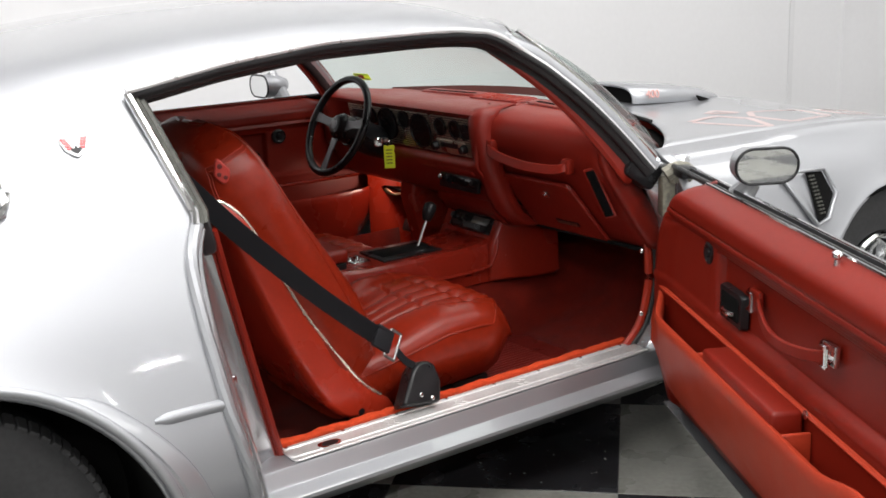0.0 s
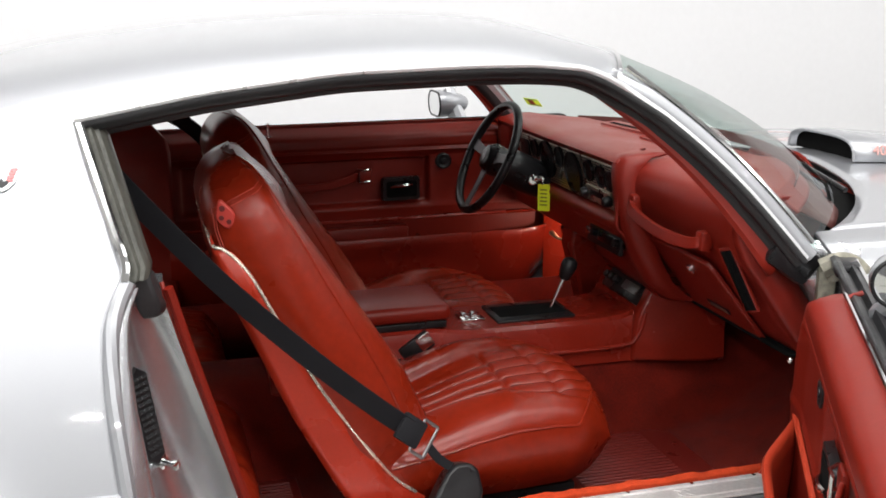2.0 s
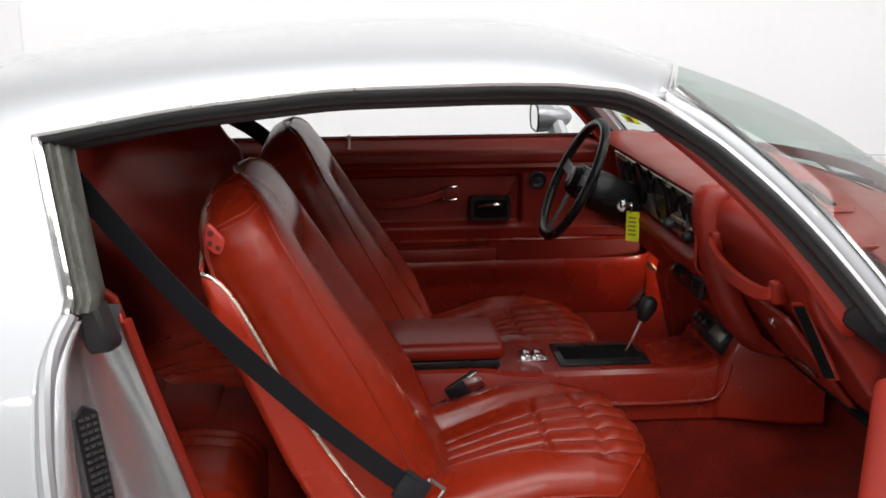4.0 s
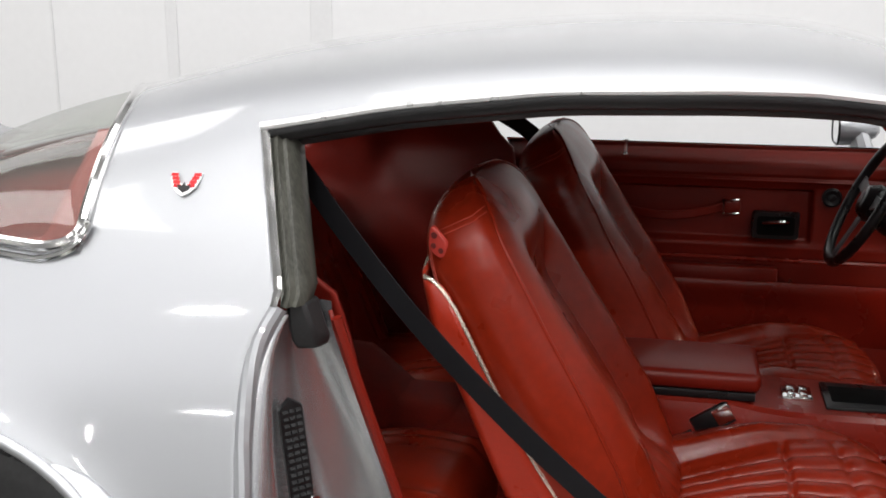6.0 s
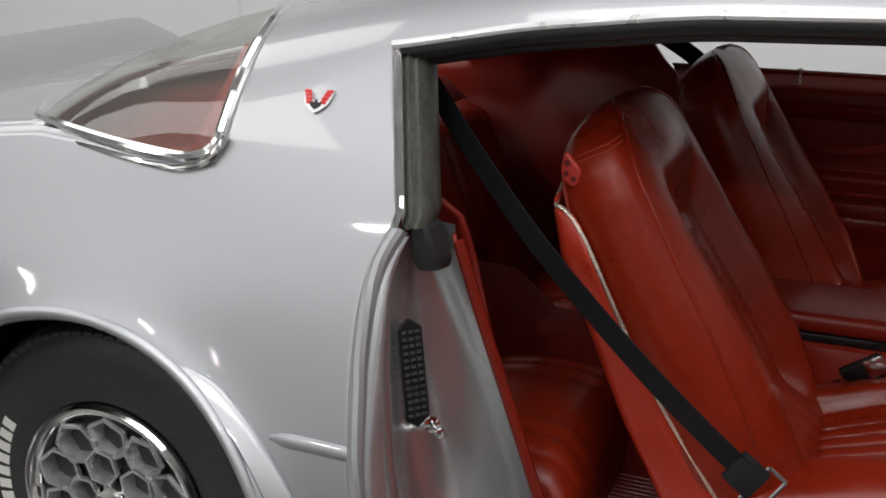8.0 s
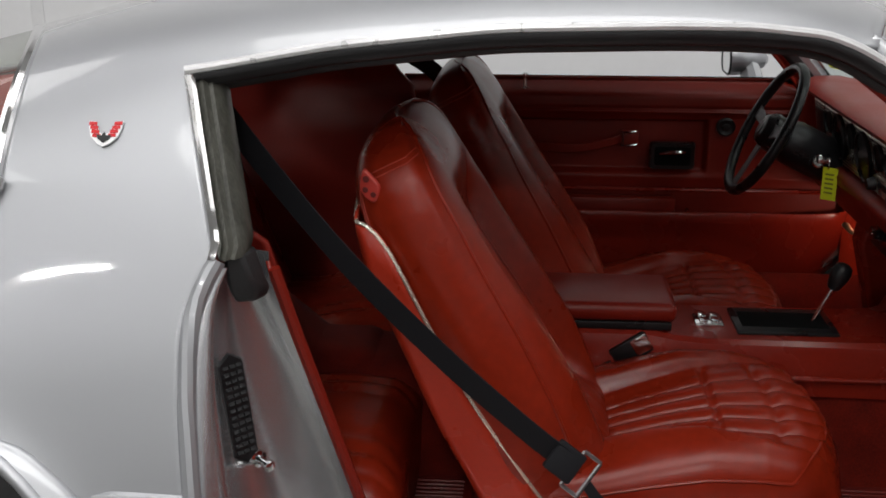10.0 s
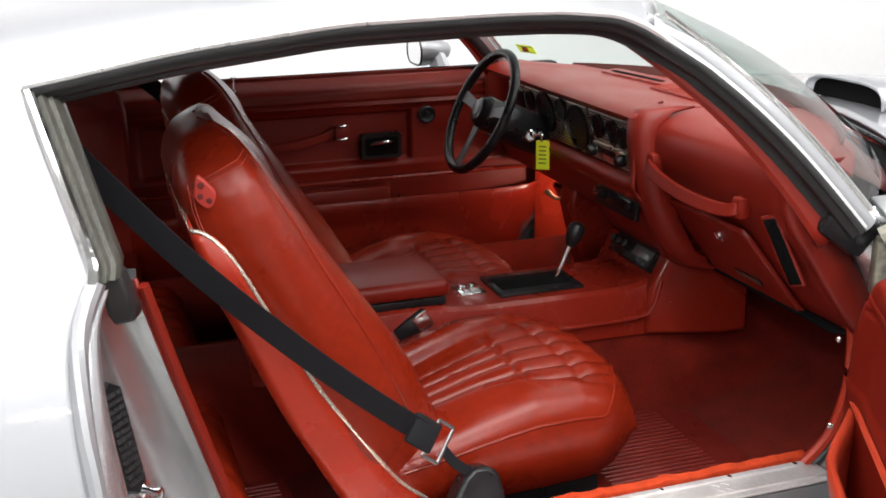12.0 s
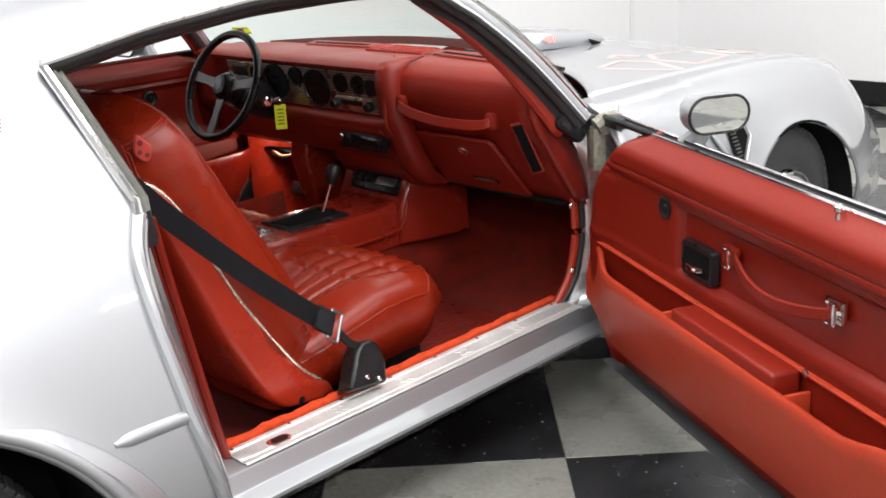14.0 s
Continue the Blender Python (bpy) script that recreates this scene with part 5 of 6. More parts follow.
def shell_row(yc, s):
    """One row round the moulded back shell, from the outer front edge over the back to the other side; s runs up it."""
    cols = [("side", t) for t in (0.0, 0.3, 0.6, 0.9)] + [("turn", t) for t in (0.2, 0.5, 0.8)] + [("back", t) for t in np.linspace(0.86, -0.86, 15)]
    cols += [("turn", -t) for t in (0.8, 0.5, 0.2)] + [("side", -t - 1e-9) for t in (0.9, 0.6, 0.3, 0.0)]
    row = []
    for i, (kind, t) in enumerate(cols):
        sg = 1 if i < len(cols) / 2 else -1
        a = abs(t)
        across = a if kind == "back" else 1.0
        top = 0.585 + 0.042 * (1 - across ** 2)
        h = -0.12 + (top + 0.12) * s
        back, front = ip(h, *SHELL_BACK), ip(h, *SHELL_FRONT)
        hw = min(ip(h, *HW), 0.248) + 0.008 + 0.010 * smooth((0.12 - h) / 0.15) - 0.02 * smooth((h - 0.50) / 0.10)
        r = min(0.016, (front + back) * 0.4)
        if kind == "side":
            d, w = front + (-back + r - front) * (a / 0.9), hw
        elif kind == "turn":
            ang = a * math.pi / 2
            d, w = -back + r - r * math.sin(ang), hw - r + r * math.cos(ang)
        else:
            d, w = -back - 0.010 * (1 - a * a) * smooth((h + 0.05) / 0.1), (hw - r) * a / 0.86
            sg = 1 if t >= 0 else -1
        row.append(SO + SA * h + SD * d + V(0, yc - sg * w, 0))
    return row


def cushion_pt(yc, x, wn, sg=1):
    """A place on the seat cushion: x along the car, wn across (-1 to 1), sg the upper or lower side."""
    r = smooth((x - 0.50) / 0.182)
    zt = ip(x, [0.12, 0.25, 0.34, 0.44, 0.54, 0.60, 0.635, 0.660, 0.673, 0.680], [0.425, 0.455, 0.482, 0.508, 0.508, 0.492, 0.470, 0.440, 0.405, 0.37])
    zb = ip(x, [0.12, 0.45, 0.56, 0.62, 0.660, 0.680], [0.265, 0.262, 0.268, 0.288, 0.322, 0.365])
    hw = 0.256 - 0.050 * r ** 3
    c = abs(wn) ** 2.2
    up = math.sqrt(max(0, 1 - c * c)) ** 0.62
    w, q = hw * wn, abs(wn)
    z = (zt + zb) / 2 + (zt - zb) / 2 * up * sg
    if sg > 0:
        # sunken pleated middle that widens and rises towards the front
        qb = ip(x, [0.2, 0.30, 0.40, 0.49, 0.60, 0.65], [0.42, 0.46, 0.52, 0.62, 0.76, 0.84])
        mid = smooth((qb + 0.12 - q) / 0.22) * smooth((0.668 - x) / 0.04)
        floor_z = ip(x, [0.12, 0.25, 0.30, 0.40, 0.49, 0.60, 0.66], [0.372, 0.395, 0.413, 0.445, 0.466, 0.472, 0.455])
        z += (min(z, floor_z) - z) * mid
        flat = smooth((qb - q) / 0.05) * smooth((0.668 - x) / 0.04)
        u = wn / qb
        ch = abs(math.sin(u * math.pi * 3.0)) ** 0.36
        z += flat * 0.021 * (ch - 0.8)
        z -= 0.008 * flat * math.exp(-((x - 0.485 + 0.25 * w * w) / 0.006) ** 2)
        z -= 0.006 * flat * math.exp(-((x - 0.575 + 0.25 * w * w) / 0.006) ** 2)
        z -= 0.006 * math.exp(-((q - qb) / 0.018) ** 2) * smooth((0.655 - x) / 0.03)
        # slack folds in the covering
        z += 0.0016 * math.sin(38 * x + 9 * wn + 2 * math.sin(5 * wn)) * (1 - mid) * smooth((0.5 - x) / 0.2) * smooth((0.9 - q) / 0.1)
    bow = 0.035 * (1 - wn * wn) * smooth((x - 0.48) / 0.18)
    return V(x + bow, yc + w, z)


def seat(yc, belt_side, label, forward=0.0):
    """A high-backed bucket seat. The cushion is the main part."""
    bm = B()
    xs = np.concatenate([np.linspace(0.12, 0.455, 24), np.linspace(0.465, 0.515, 14), np.linspace(0.522, 0.60, 16), np.linspace(0.61, 0.665, 10), [0.671, 0.676, 0.680]])
    ws = [(w, 1) for w in np.linspace(1, -1, 161)] + [(w, -1) for w in np.linspace(-1, 1, 17)[1:-1]]
    vs = grid(bm, [[cushion_pt(yc, x, w, sg) for w, sg in ws] for x in xs], close_v=True)
    cap(bm, vs[0])
    cap(bm, vs[-1])
    cushion = part("bucket_seat", bm, LEATHER, car, label, angle=75)
    # welt round the cushion's upper edge
    bm = B()
    pts = [cushion_pt(yc, x, -0.985) for x in np.linspace(0.17, 0.58, 18)]
    pts += [cushion_pt(yc, 0.58 + 0.072 * math.sin(a), -0.985 * math.cos(a)) for a in np.linspace(0.1, math.pi / 2, 16)]
    pts += [V(p.x, 2 * yc - p.y, p.z) for p in pts[-2::-1]]
    tube(bm, pts, 0.0034, 6)
    part("piping", bm, LEATHER, cushion)
    bm = B()
    hs = np.concatenate([np.linspace(0.0, 0.40, 26), np.linspace(0.41, 0.56, 22), np.linspace(0.57, 0.665, 14), [0.674, 0.682, 0.690, 0.697, 0.702, 0.706, 0.709, 0.711]])
    vs = grid(bm, [[back_pt(yc, h, a) for a in LOOP] for h in hs], close_v=True)
    cap(bm, vs[0])
    cap(bm, vs[-1])
    part("backrest", bm, LEATHER, cushion, "padded red vinyl backrest with a built-in headrest", angle=80)
    # welted seam along the front edge of each bolster, up over the headrest
    for s in (0, 1):
        bm = B()
        pts = []
        for h in np.concatenate([np.linspace(0.02, 0.65, 40), np.linspace(0.66, 0.7105, 14)]):
            q = ip(h, [0.0, 0.45, 0.6, 0.665, 0.695, 0.7105], [0.93, 0.905, 0.88, 0.84, 0.80, 0.75])
            th = math.acos(q ** (1 / 0.55))
            pts.append(back_pt(yc, h, math.pi - th if s else th))
        tube(bm, pts, 0.0034, 6)
        part("piping", bm, LEATHER, cushion)
    # double stitching round the headrest
    for s in (0, 1):
        for off in (0.0, 0.009):
            bm = B()
            pts = [back_pt(yc, 0.662 - off - 0.012 * smooth((a - math.pi + 0.6) / 1.4), a, 0.003) for a in np.linspace(math.pi - 0.62, math.pi + 0.80, 20)]
            pts += [back_pt(yc, h - off * 0.3, math.pi + 0.80 + 0.06 * smooth((0.64 - h) / 0.05) - off * 9, 0.003) for h in np.linspace(0.636, 0.56, 8)]
            if s:
                pts = [V(p.x, 2 * yc - p.y, p.z) for p in pts]
            tube(bm, pts, 0.0012, 5)
            part("stitching", bm, THREAD, cushion, "pale red stitching")
    # moulded back shell with bright piping
    rows = [shell_row(yc, s) for s in np.linspace(0, 1, 36)]
    bm = B()
    grid(bm, rows)
    shell = part("back_shell", bm, PLASTIC, cushion, "red moulded seat back shell", angle=50, solid=0.005)
    bm = B()
    pts = [r[0] for r in rows[3:]] + rows[-1][1:-1] + [r[-1] for r in rows[3:]][::-1]
    for _ in range(5):
        pts = [pts[0]] + [(a + 2 * b + c) / 4 for a, b, c in zip(pts, pts[1:], pts[2:])] + [pts[-1]]
    tube(bm, pts, 0.0036, 8)
    part("bright_piping", bm, PIPING, cushion, "worn bright piping round the back shell")
    # belt guide
    s = -1 if belt_side < 0 else 1
    base = back_pt(yc, 0.640, -0.38 if s > 0 else math.pi + 0.38, 0.004)
    gm = frame_at(base + V(-0.006, 0.005 * s, -0.006), (-0.30, 0, 1), (-0.30, s, 0.12))
    bm = B()
    knob_outline = [(x + 0.004 * math.cos(3 * a), y) for a, (x, y) in ((a, (0.027 * math.cos(a), (0.0185 - 0.004 * math.cos(a)) * math.sin(a))) for a in np.linspace(0, 2 * math.pi, 29)[:-1])]
    plate(bm, knob_outline, gm, 0.007, 0.12)
    part("belt_guide", bm, GUIDE, cushion, "red plastic belt guide with round holes", bevel=0.002)
    for kx, ky, r in ((0.013, 0.0, 0.0058), (-0.004, 0.007, 0.0050), (-0.015, -0.004, 0.0048)):
        bm = B()
        lathe(bm, [(r, 0.0), (r, 0.0014), (r * 0.8, 0.0016)], gm @ pose(kx, ky, 0.0066), 14)
        part("guide_hole", bm, HOLE, cushion)
    # hinge bolt in the foot of the shell
    bm = B()
    lathe(bm, [(0.016, 0), (0.016, 0.004), (0.011, 0.005), (0.010, 0.010), (0.006, 0.011)], frame_at(V(0.160, yc + s * 0.245, 0.302), (1, 0, 0), (0, s, 0)), 16)
    part("hinge_bolt", bm, BLACK, cushion, "black hinge bolt")
    for sy in (-0.18, 0.18):
        bm = B()
        rbox(bm, (0.44, 0.03, 0.08), V(0.38, yc + sy, 0.235), r=0.005)
        part("seat_track", bm, BLACK, cushion, "black seat track")
    cushion.location.x += forward
    return cushion


seat(0.395, -1, "red vinyl passenger bucket seat with pleated cushion")
seat(2 * C - 0.395, 1, "red vinyl driver's bucket seat with pleated cushion", 0.055)


def rear_seat(yc):
    bm = B()
    rows = []
    for x in np.linspace(-0.10, -0.66, 26):
        t = (-0.10 - x) / 0.56
        zt = 0.412 + 0.030 * math.sin(math.pi * min(1, t * 1.6)) - 0.03 * t
        if t < 0.06:
            zt -= 0.05 * (1 - t / 0.06)
        row = []
        for th in np.linspace(0, 2 * math.pi, 145)[:-1]:
            c, s = math.cos(th), math.sin(th)
            w = 0.265 * abs(c) ** 0.5 * (1 if c >= 0 else -1)
            z = 0.30 + (zt - 0.30 if s > 0 else 0.08) * abs(s) ** 0.6 * (1 if s >= 0 else -1)
            if s > 0.2:
                z += 0.013 * smooth((0.225 - abs(w)) / 0.03) * (abs(math.cos(w / 0.060 * math.pi)) ** 0.5 - 0.6)
            row.append(V(x, yc + w, z))
        rows.append(row)
    vs = grid(bm, rows, close_v=True)
    cap(bm, vs[0])
    cap(bm, vs[-1])
    base_ = part("rear_seat", bm, LEATHER, car, "red pleated vinyl rear seat", angle=75)
    bm = B()
    rows = []
    for h in np.linspace(0, 0.50, 22):
        ht = 0.07 * smooth((0.52 - h) / 0.08)
        row = []
        for th in np.linspace(0, 2 * math.pi, 145)[:-1]:
            c, s = math.cos(th), math.sin(th)
            w = (0.25 - 0.05 * smooth((h - 0.4) / 0.12)) * abs(c) ** 0.5 * (1 if c >= 0 else -1)
            d = ht * abs(s) ** 0.7 * (1 if s >= 0 else -1)
            if s > 0.2:
                d += 0.008 * smooth((0.215 - abs(w)) / 0.04) * (abs(math.cos(w / 0.060 * math.pi)) ** 0.5 - 0.5)
            row.append(V(-0.60 - 0.36 * h + d * 0.93, yc + w, 0.36 + 0.93 * h + d * 0.36))
        rows.append(row)
    vs = grid(bm, rows, close_v=True)
    cap(bm, vs[0])
    cap(bm, vs[-1])
    part("backrest", bm, LEATHER, base_, angle=75)


rear_seat(0.375)
rear_seat(2 * C - 0.375)
bm = B()
rbox(bm, (0.55, 0.22, 0.19), V(-0.47, C, 0.345), r=0.05, seg=3)
part("rear_tunnel", bm, CARPET, car, "red carpeted rear tunnel")

# ---------------------------------------------------------------- seat belt
bm = B()
pts = spline([V(-0.37, 0.125, 1.075), V(-0.27, 0.098, 0.955), V(-0.15, 0.082, 0.818), V(0.0, 0.076, 0.668), V(0.12, 0.076, 0.560), V(0.190, 0.078, 0.502)], 8)
rows = []
for i, p in enumerate(pts):
    t = (pts[min(i + 1, len(pts) - 1)] - pts[max(i - 1, 0)]).normalized()
    out = (V(-0.62, -0.75, 0.2) - t * t.dot(V(-0.62, -0.75, 0.2))).normalized()
    rows.append((p, t.cross(out), out))
band(bm, rows, 0.045, 0.0022)
belt = part("seat_belt", bm, WEB, car, "black seat belt webbing")
bm = B()
gm = frame_at(V(0.215, 0.072, 0.482), pts[-1] - pts[-3], (0.25, -0.93, 0.25))
for x in (-0.012, 0.022):
    tube(bm, [gm @ V(x, y, 0.0) for y in (-0.034, 0.034)], 0.0036, 8)
for y in (-0.034, 0.034):
    tube(bm, [gm @ V(x, y, 0.0) for x in (-0.012, 0.022)], 0.0036, 8)
part("buckle_frame", bm, STEEL, belt, "steel belt buckle frame")
bm = B()
rbox(bm, (0.055, 0.056, 0.014), gm @ pose(-0.030, 0, 0), r=0.004)
part("webbing_fold", bm, WEB, belt)
bm = B()
q = spline([V(0.228, 0.070, 0.462), V(0.250, 0.070, 0.432), V(0.275, 0.070, 0.412)], 6)
band(bm, [(p, (0.5, 0.2, 0.6), (0.25, -0.93, 0.3)) for p in q], 0.018, 0.004)
part("belt_tail", bm, WEB, belt)
# the driver's belt, from the roof to the seat
bm = B()
dpts = spline([V(-0.36, 1.365, 1.085), V(-0.25, 1.385, 1.022), V(-0.15, 1.378, 0.962), V(-0.085, 1.368, 0.895), V(0.0, 1.375, 0.78), V(0.16, 1.40, 0.55)], 6)
band(bm, [(p, (0.5, 0.2, 0.85), (-0.5, 0.8, 0.1)) for p in dpts], 0.044, 0.0022)
part("seat_belt", bm, WEB, car, "black driver's seat belt webbing")
# retractor box on the sill
bm = B()
outline = [(-0.062, -0.052), (0.052, -0.052), (0.062, 0.0), (0.05, 0.046), (0.03, 0.058), (0.0, 0.056), (-0.02, 0.035)]
plate(bm, outline, frame_at(V(0.275, 0.092, 0.352), (0.99, -0.05, -0.12), (0, -1, 0.42)), 0.055, 0.06)
retr = part("belt_retractor", bm, BLACK, belt, "black belt retractor box", bevel=0.008)
for p in ((0.266, 0.030, 0.350), (0.296, 0.025, 0.337)):
    bm = B()
    lathe(bm, [(0.0055, -0.004), (0.0055, 0.003), (0.003, 0.005)], frame_at(V(*p), (1, 0, 0), (0, -1, 0.42)), 10)
    part("bolt", bm, CHROME, belt)
# inboard buckles
for yy, xx in ((0.628, 0.366), (2 * C - 0.628, 0.345)):
    bm = B()
    tube(bm, [V(xx - 0.14, yy, 0.40), V(xx - 0.06, yy, 0.445)], 0.018, 6, flat=0.4)
    bmk = part("buckle_stalk", bm, WEB, car, "black inboard belt stalk")
    bm = B()
    rbox(bm, (0.085, 0.016, 0.048), pose(xx - 0.02, yy, 0.475, 0, -33, 0), r=0.005)
    part("belt_buckle", bm, BLACK, bmk, "black and chrome belt buckle")
    bm = B()
    rbox(bm, (0.04, 0.018, 0.04), pose(xx + 0.0, yy, 0.489, 0, -33, 0), r=0.004)
    part("buckle_button", bm, CHROME, bmk)

# ---------------------------------------------------------------- dashboard
def ws_limit(y, z):
    """How far forward the dashboard may reach below the glass."""
    return ws_base(y) + 0.0 - 1.35 * max(0.0, z - 0.875)


def ws_base(y):
    q = min(1.0, max(0.0, ((y if y <= C else 2 * C - y) + 0.02) / (C + 0.02)))
    return 1.02 + 0.36 * (1 - (1 - q) ** 2.2) - 0.03


PASS = [(1.40, 0.90), (1.22, 0.928), (1.08, 0.940), (0.95, 0.942), (0.905, 0.934), (0.878, 0.915), (0.868, 0.885), (0.872, 0.845), (0.892, 0.800), (0.912, 0.772), (0.940, 0.735), (1.000, 0.650), (1.055, 0.580), (1.075, 0.568), (1.11, 0.572), (1.18, 0.62)]
bm = B()
rows = []
for y in np.concatenate([[0.035, 0.04, 0.05], np.linspace(0.07, 0.50, 20), [0.515, 0.527, 0.535]]):
    e = smooth((0.08 - y) / 0.05) * 0.02
    rows.append([V(min(p.x + e, ws_limit(y, p.y)) if p.y > 0.85 else p.x + e, y, p.y - e * 0.3) for p in spline([V(a, b, 0) for a, b in PASS], 4)])
vs = grid(bm, rows)
dash = part("dashboard", bm, DASH, car, "red padded dashboard with a turned metal gauge panel", angle=60, solid=0.006)
# driver's half: hooded binnacle
DRV = [(1.40, 0.90), (1.22, 0.928), (1.08, 0.940), (0.95, 0.946), (0.87, 0.945), (0.838, 0.938), (0.829, 0.928), (0.834, 0.918), (0.850, 0.914), (0.872, 0.790), (0.845, 0.786), (0.835, 0.776), (0.838, 0.762), (0.875, 0.722), (0.90, 0.66), (0.96, 0.628), (1.05, 0.63)]
bm = B()
rows = []
for y in np.concatenate([[0.535, 0.545, 0.56], np.linspace(0.58, 1.30, 24), [1.32, 1.36, 1.42, 1.46]]):
    k = smooth((0.585 - y) / 0.04) + smooth((y - 1.30) / 0.05)
    row = []
    for x, z in DRV:
        if k > 0 and 0.78 < z < 0.925 and x < 0.9:
            x = x + (0.835 - x) * min(1, k)
        row.append(V(min(x, ws_limit(y, z)), y, z))
    rows.append(row)
grid(bm, rows)
part("gauge_binnacle", bm, DASH, dash, "red hooded gauge binnacle", angle=62, solid=0.006)
# right-hand pillar of the binnacle
bm = B()
rows = []
for x, z in ((0.90, 0.955), (0.845, 0.945), (0.828, 0.925), (0.828, 0.88), (0.840, 0.80), (0.85, 0.76), (0.885, 0.68), (0.92, 0.62), (0.97, 0.575), (1.02, 0.565)):
    rows.append([V(x + dx, y, z) for y, dx in ((0.498, 0.06), (0.512, 0.015), (0.530, 0.002), (0.550, 0.0), (0.572, 0.006), (0.585, 0.03))])
grid(bm, rows)
part("binnacle_pillar", bm, DASH, dash, angle=60, solid=0.006)
# centre stack under the gauges
bm = B()
rows = []
for x, z in ((0.850, 0.775), (0.853, 0.745), (0.90, 0.735), (0.925, 0.72), (0.935, 0.66), (0.94, 0.62), (0.98, 0.57), (1.05, 0.56)):
    rows.append([V(x + dx, y, z) for y, dx in ((0.575, 0.0), (0.60, 0.0), (0.75, 0.0), (0.90, 0.01), (0.94, 0.04))])
grid(bm, rows)
part("dash_middle", bm, DASH, dash, "red middle of the dashboard", angle=60, solid=0.006)

gp0, gp1 = V(0.868, 0, 0.792), V(0.846, 0, 0.914)
gdir, gn = (gp1 - gp0).normalized(), V(-0.985, 0, -0.17)


def on_panel(y, s, out=0.0):
    """A place on the gauge panel: y across the car, s from its foot (0) to its top (1)."""
    p = gp0.lerp(gp1, s) + gn * out
    return V(p.x, y, p.z)


def panel_pose(y, s, out=0.0):
    return frame_at(on_panel(y, s, out), (0, -1, 0), gn)


bm = B()
rbox(bm, (0.71, 0.122, 0.004), frame_at(on_panel(0.935, 0.5, 0.004), (0, -1, 0), gn), r=0.0015, seg=1)
gpanel = part("gauge_panel", bm, ENGINE_TURNED, dash, "engine-turned metal gauge panel")
for s in np.linspace(0.08, 0.95, 16):
    bm = B()
    rbox(bm, (0.70, 0.0022, 0.0015), panel_pose(0.935, s, 0.0065), r=0.0)
    part("panel_rib", bm, GREYRUB, gpanel)


def gauge(y, s, r):
    m = panel_pose(y, s, 0.006)
    bm = B()
    lathe(bm, [(r, 0.0), (r, 0.008), (r * 0.93, 0.0085), (r * 0.90, 0.004), (0.001, 0.003)], m, 30)
    g = part("gauge", bm, BLACK, dash, "round black gauge")
    bm = B()
    for a in range(-120, 121, 30):
        rbox(bm, (0.0012, r * 0.13, 0.0008), m @ pose(0, 0, 0.0048, 0, 0, a) @ pose(0, r * 0.74, 0), r=0)
    part("gauge_marks", bm, GREYRUB, g)
    bm = B()
    rbox(bm, (0.0016, r * 0.6, 0.001), m @ pose(0, 0, 0.006, 0, 0, 100) @ pose(0, r * 0.28, 0), r=0)
    part("needle", bm, GREYRUB, g)


for y, s, r in ((1.135, 0.72, 0.027), (1.040, 0.58, 0.055), (0.937, 0.76, 0.030), (0.847, 0.52, 0.057), (0.731, 0.72, 0.029), (0.655, 0.70, 0.029), (0.603, 0.66, 0.026)):
    gauge(y, s, r)
# clock and side switch field
bm = B()
rbox(bm, (0.075, 0.085, 0.006), panel_pose(1.225, 0.52, 0.008), r=0.004)
part("switch_field", bm, BLACK, dash, "black switch field")
# radio in the gauge panel
bm = B()
rbox(bm, (0.150, 0.040, 0.008), panel_pose(0.692, 0.22, 0.009), r=0.003)
radio = part("radio", bm, ENGINE_TURNED, dash, "chrome-faced radio")
bm = B()
rbox(bm, (0.085, 0.016, 0.003), panel_pose(0.690, 0.26, 0.013), r=0.002)
part("radio_dial", bm, BLACK, radio)
for y in (0.617, 0.762):
    bm = B()
    lathe(bm, [(0.015, 0), (0.015, 0.008), (0.011, 0.02), (0.004, 0.021)], panel_pose(y, 0.22, 0.010), 18)
    part("radio_knob", bm, BLACK, radio)
# heater control
hm = frame_at(V(0.874, 0.676, 0.710), (0, -1, 0), (-0.96, 0, 0.2))
bm = B()
rbox(bm, (0.205, 0.062, 0.016), hm, r=0.006)
heater = part("heater_control", bm, BLACK, dash, "black heater control panel")
bm = B()
rbox(bm, (0.12, 0.026, 0.004), hm @ pose(0.03, -0.002, 0.009), r=0.002)
part("heater_slide", bm, GAUGE, heater)
for k in (-0.082, -0.05, 0.085):
    bm = B()
    lathe(bm, [(0.011, 0), (0.010, 0.014), (0.004, 0.015)], hm @ pose(k, 0.0, 0.008), 14)
    part("heater_knob", bm, CHROME if k < -0.06 else BLACK, heater)

# glove box door, lock, badge
gm = frame_at(V(0.985, 0.372, 0.664), (0, -1, 0), (-0.80, 0, -0.60))
bm = B()
plate(bm, [(-0.150, 0.112), (0.148, 0.112), (0.162, 0.095), (0.186, -0.118), (-0.135, -0.118), (-0.160, 0.095)], gm, 0.012, 0.02)
glove = part("glove_box_door", bm, DASH, dash, "red glove box door", bevel=0.004)
bm = B()
lathe(bm, [(0.013, 0), (0.013, 0.004), (0.008, 0.006)], gm @ pose(0.026, 0.058, 0.012), 18)
rbox(bm, (0.026, 0.010, 0.008), gm @ pose(0.036, 0.058, 0.017), r=0.002)
part("glove_box_lock", bm, CHROME, glove, "chrome glove box lock")
bm = B()
rbox(bm, (0.098, 0.016, 0.003), gm @ pose(0.046, -0.058, 0.014), r=0.001)
plaque = part("plaque", bm, BLACK, glove, "small dark plaque with unreadable lettering")
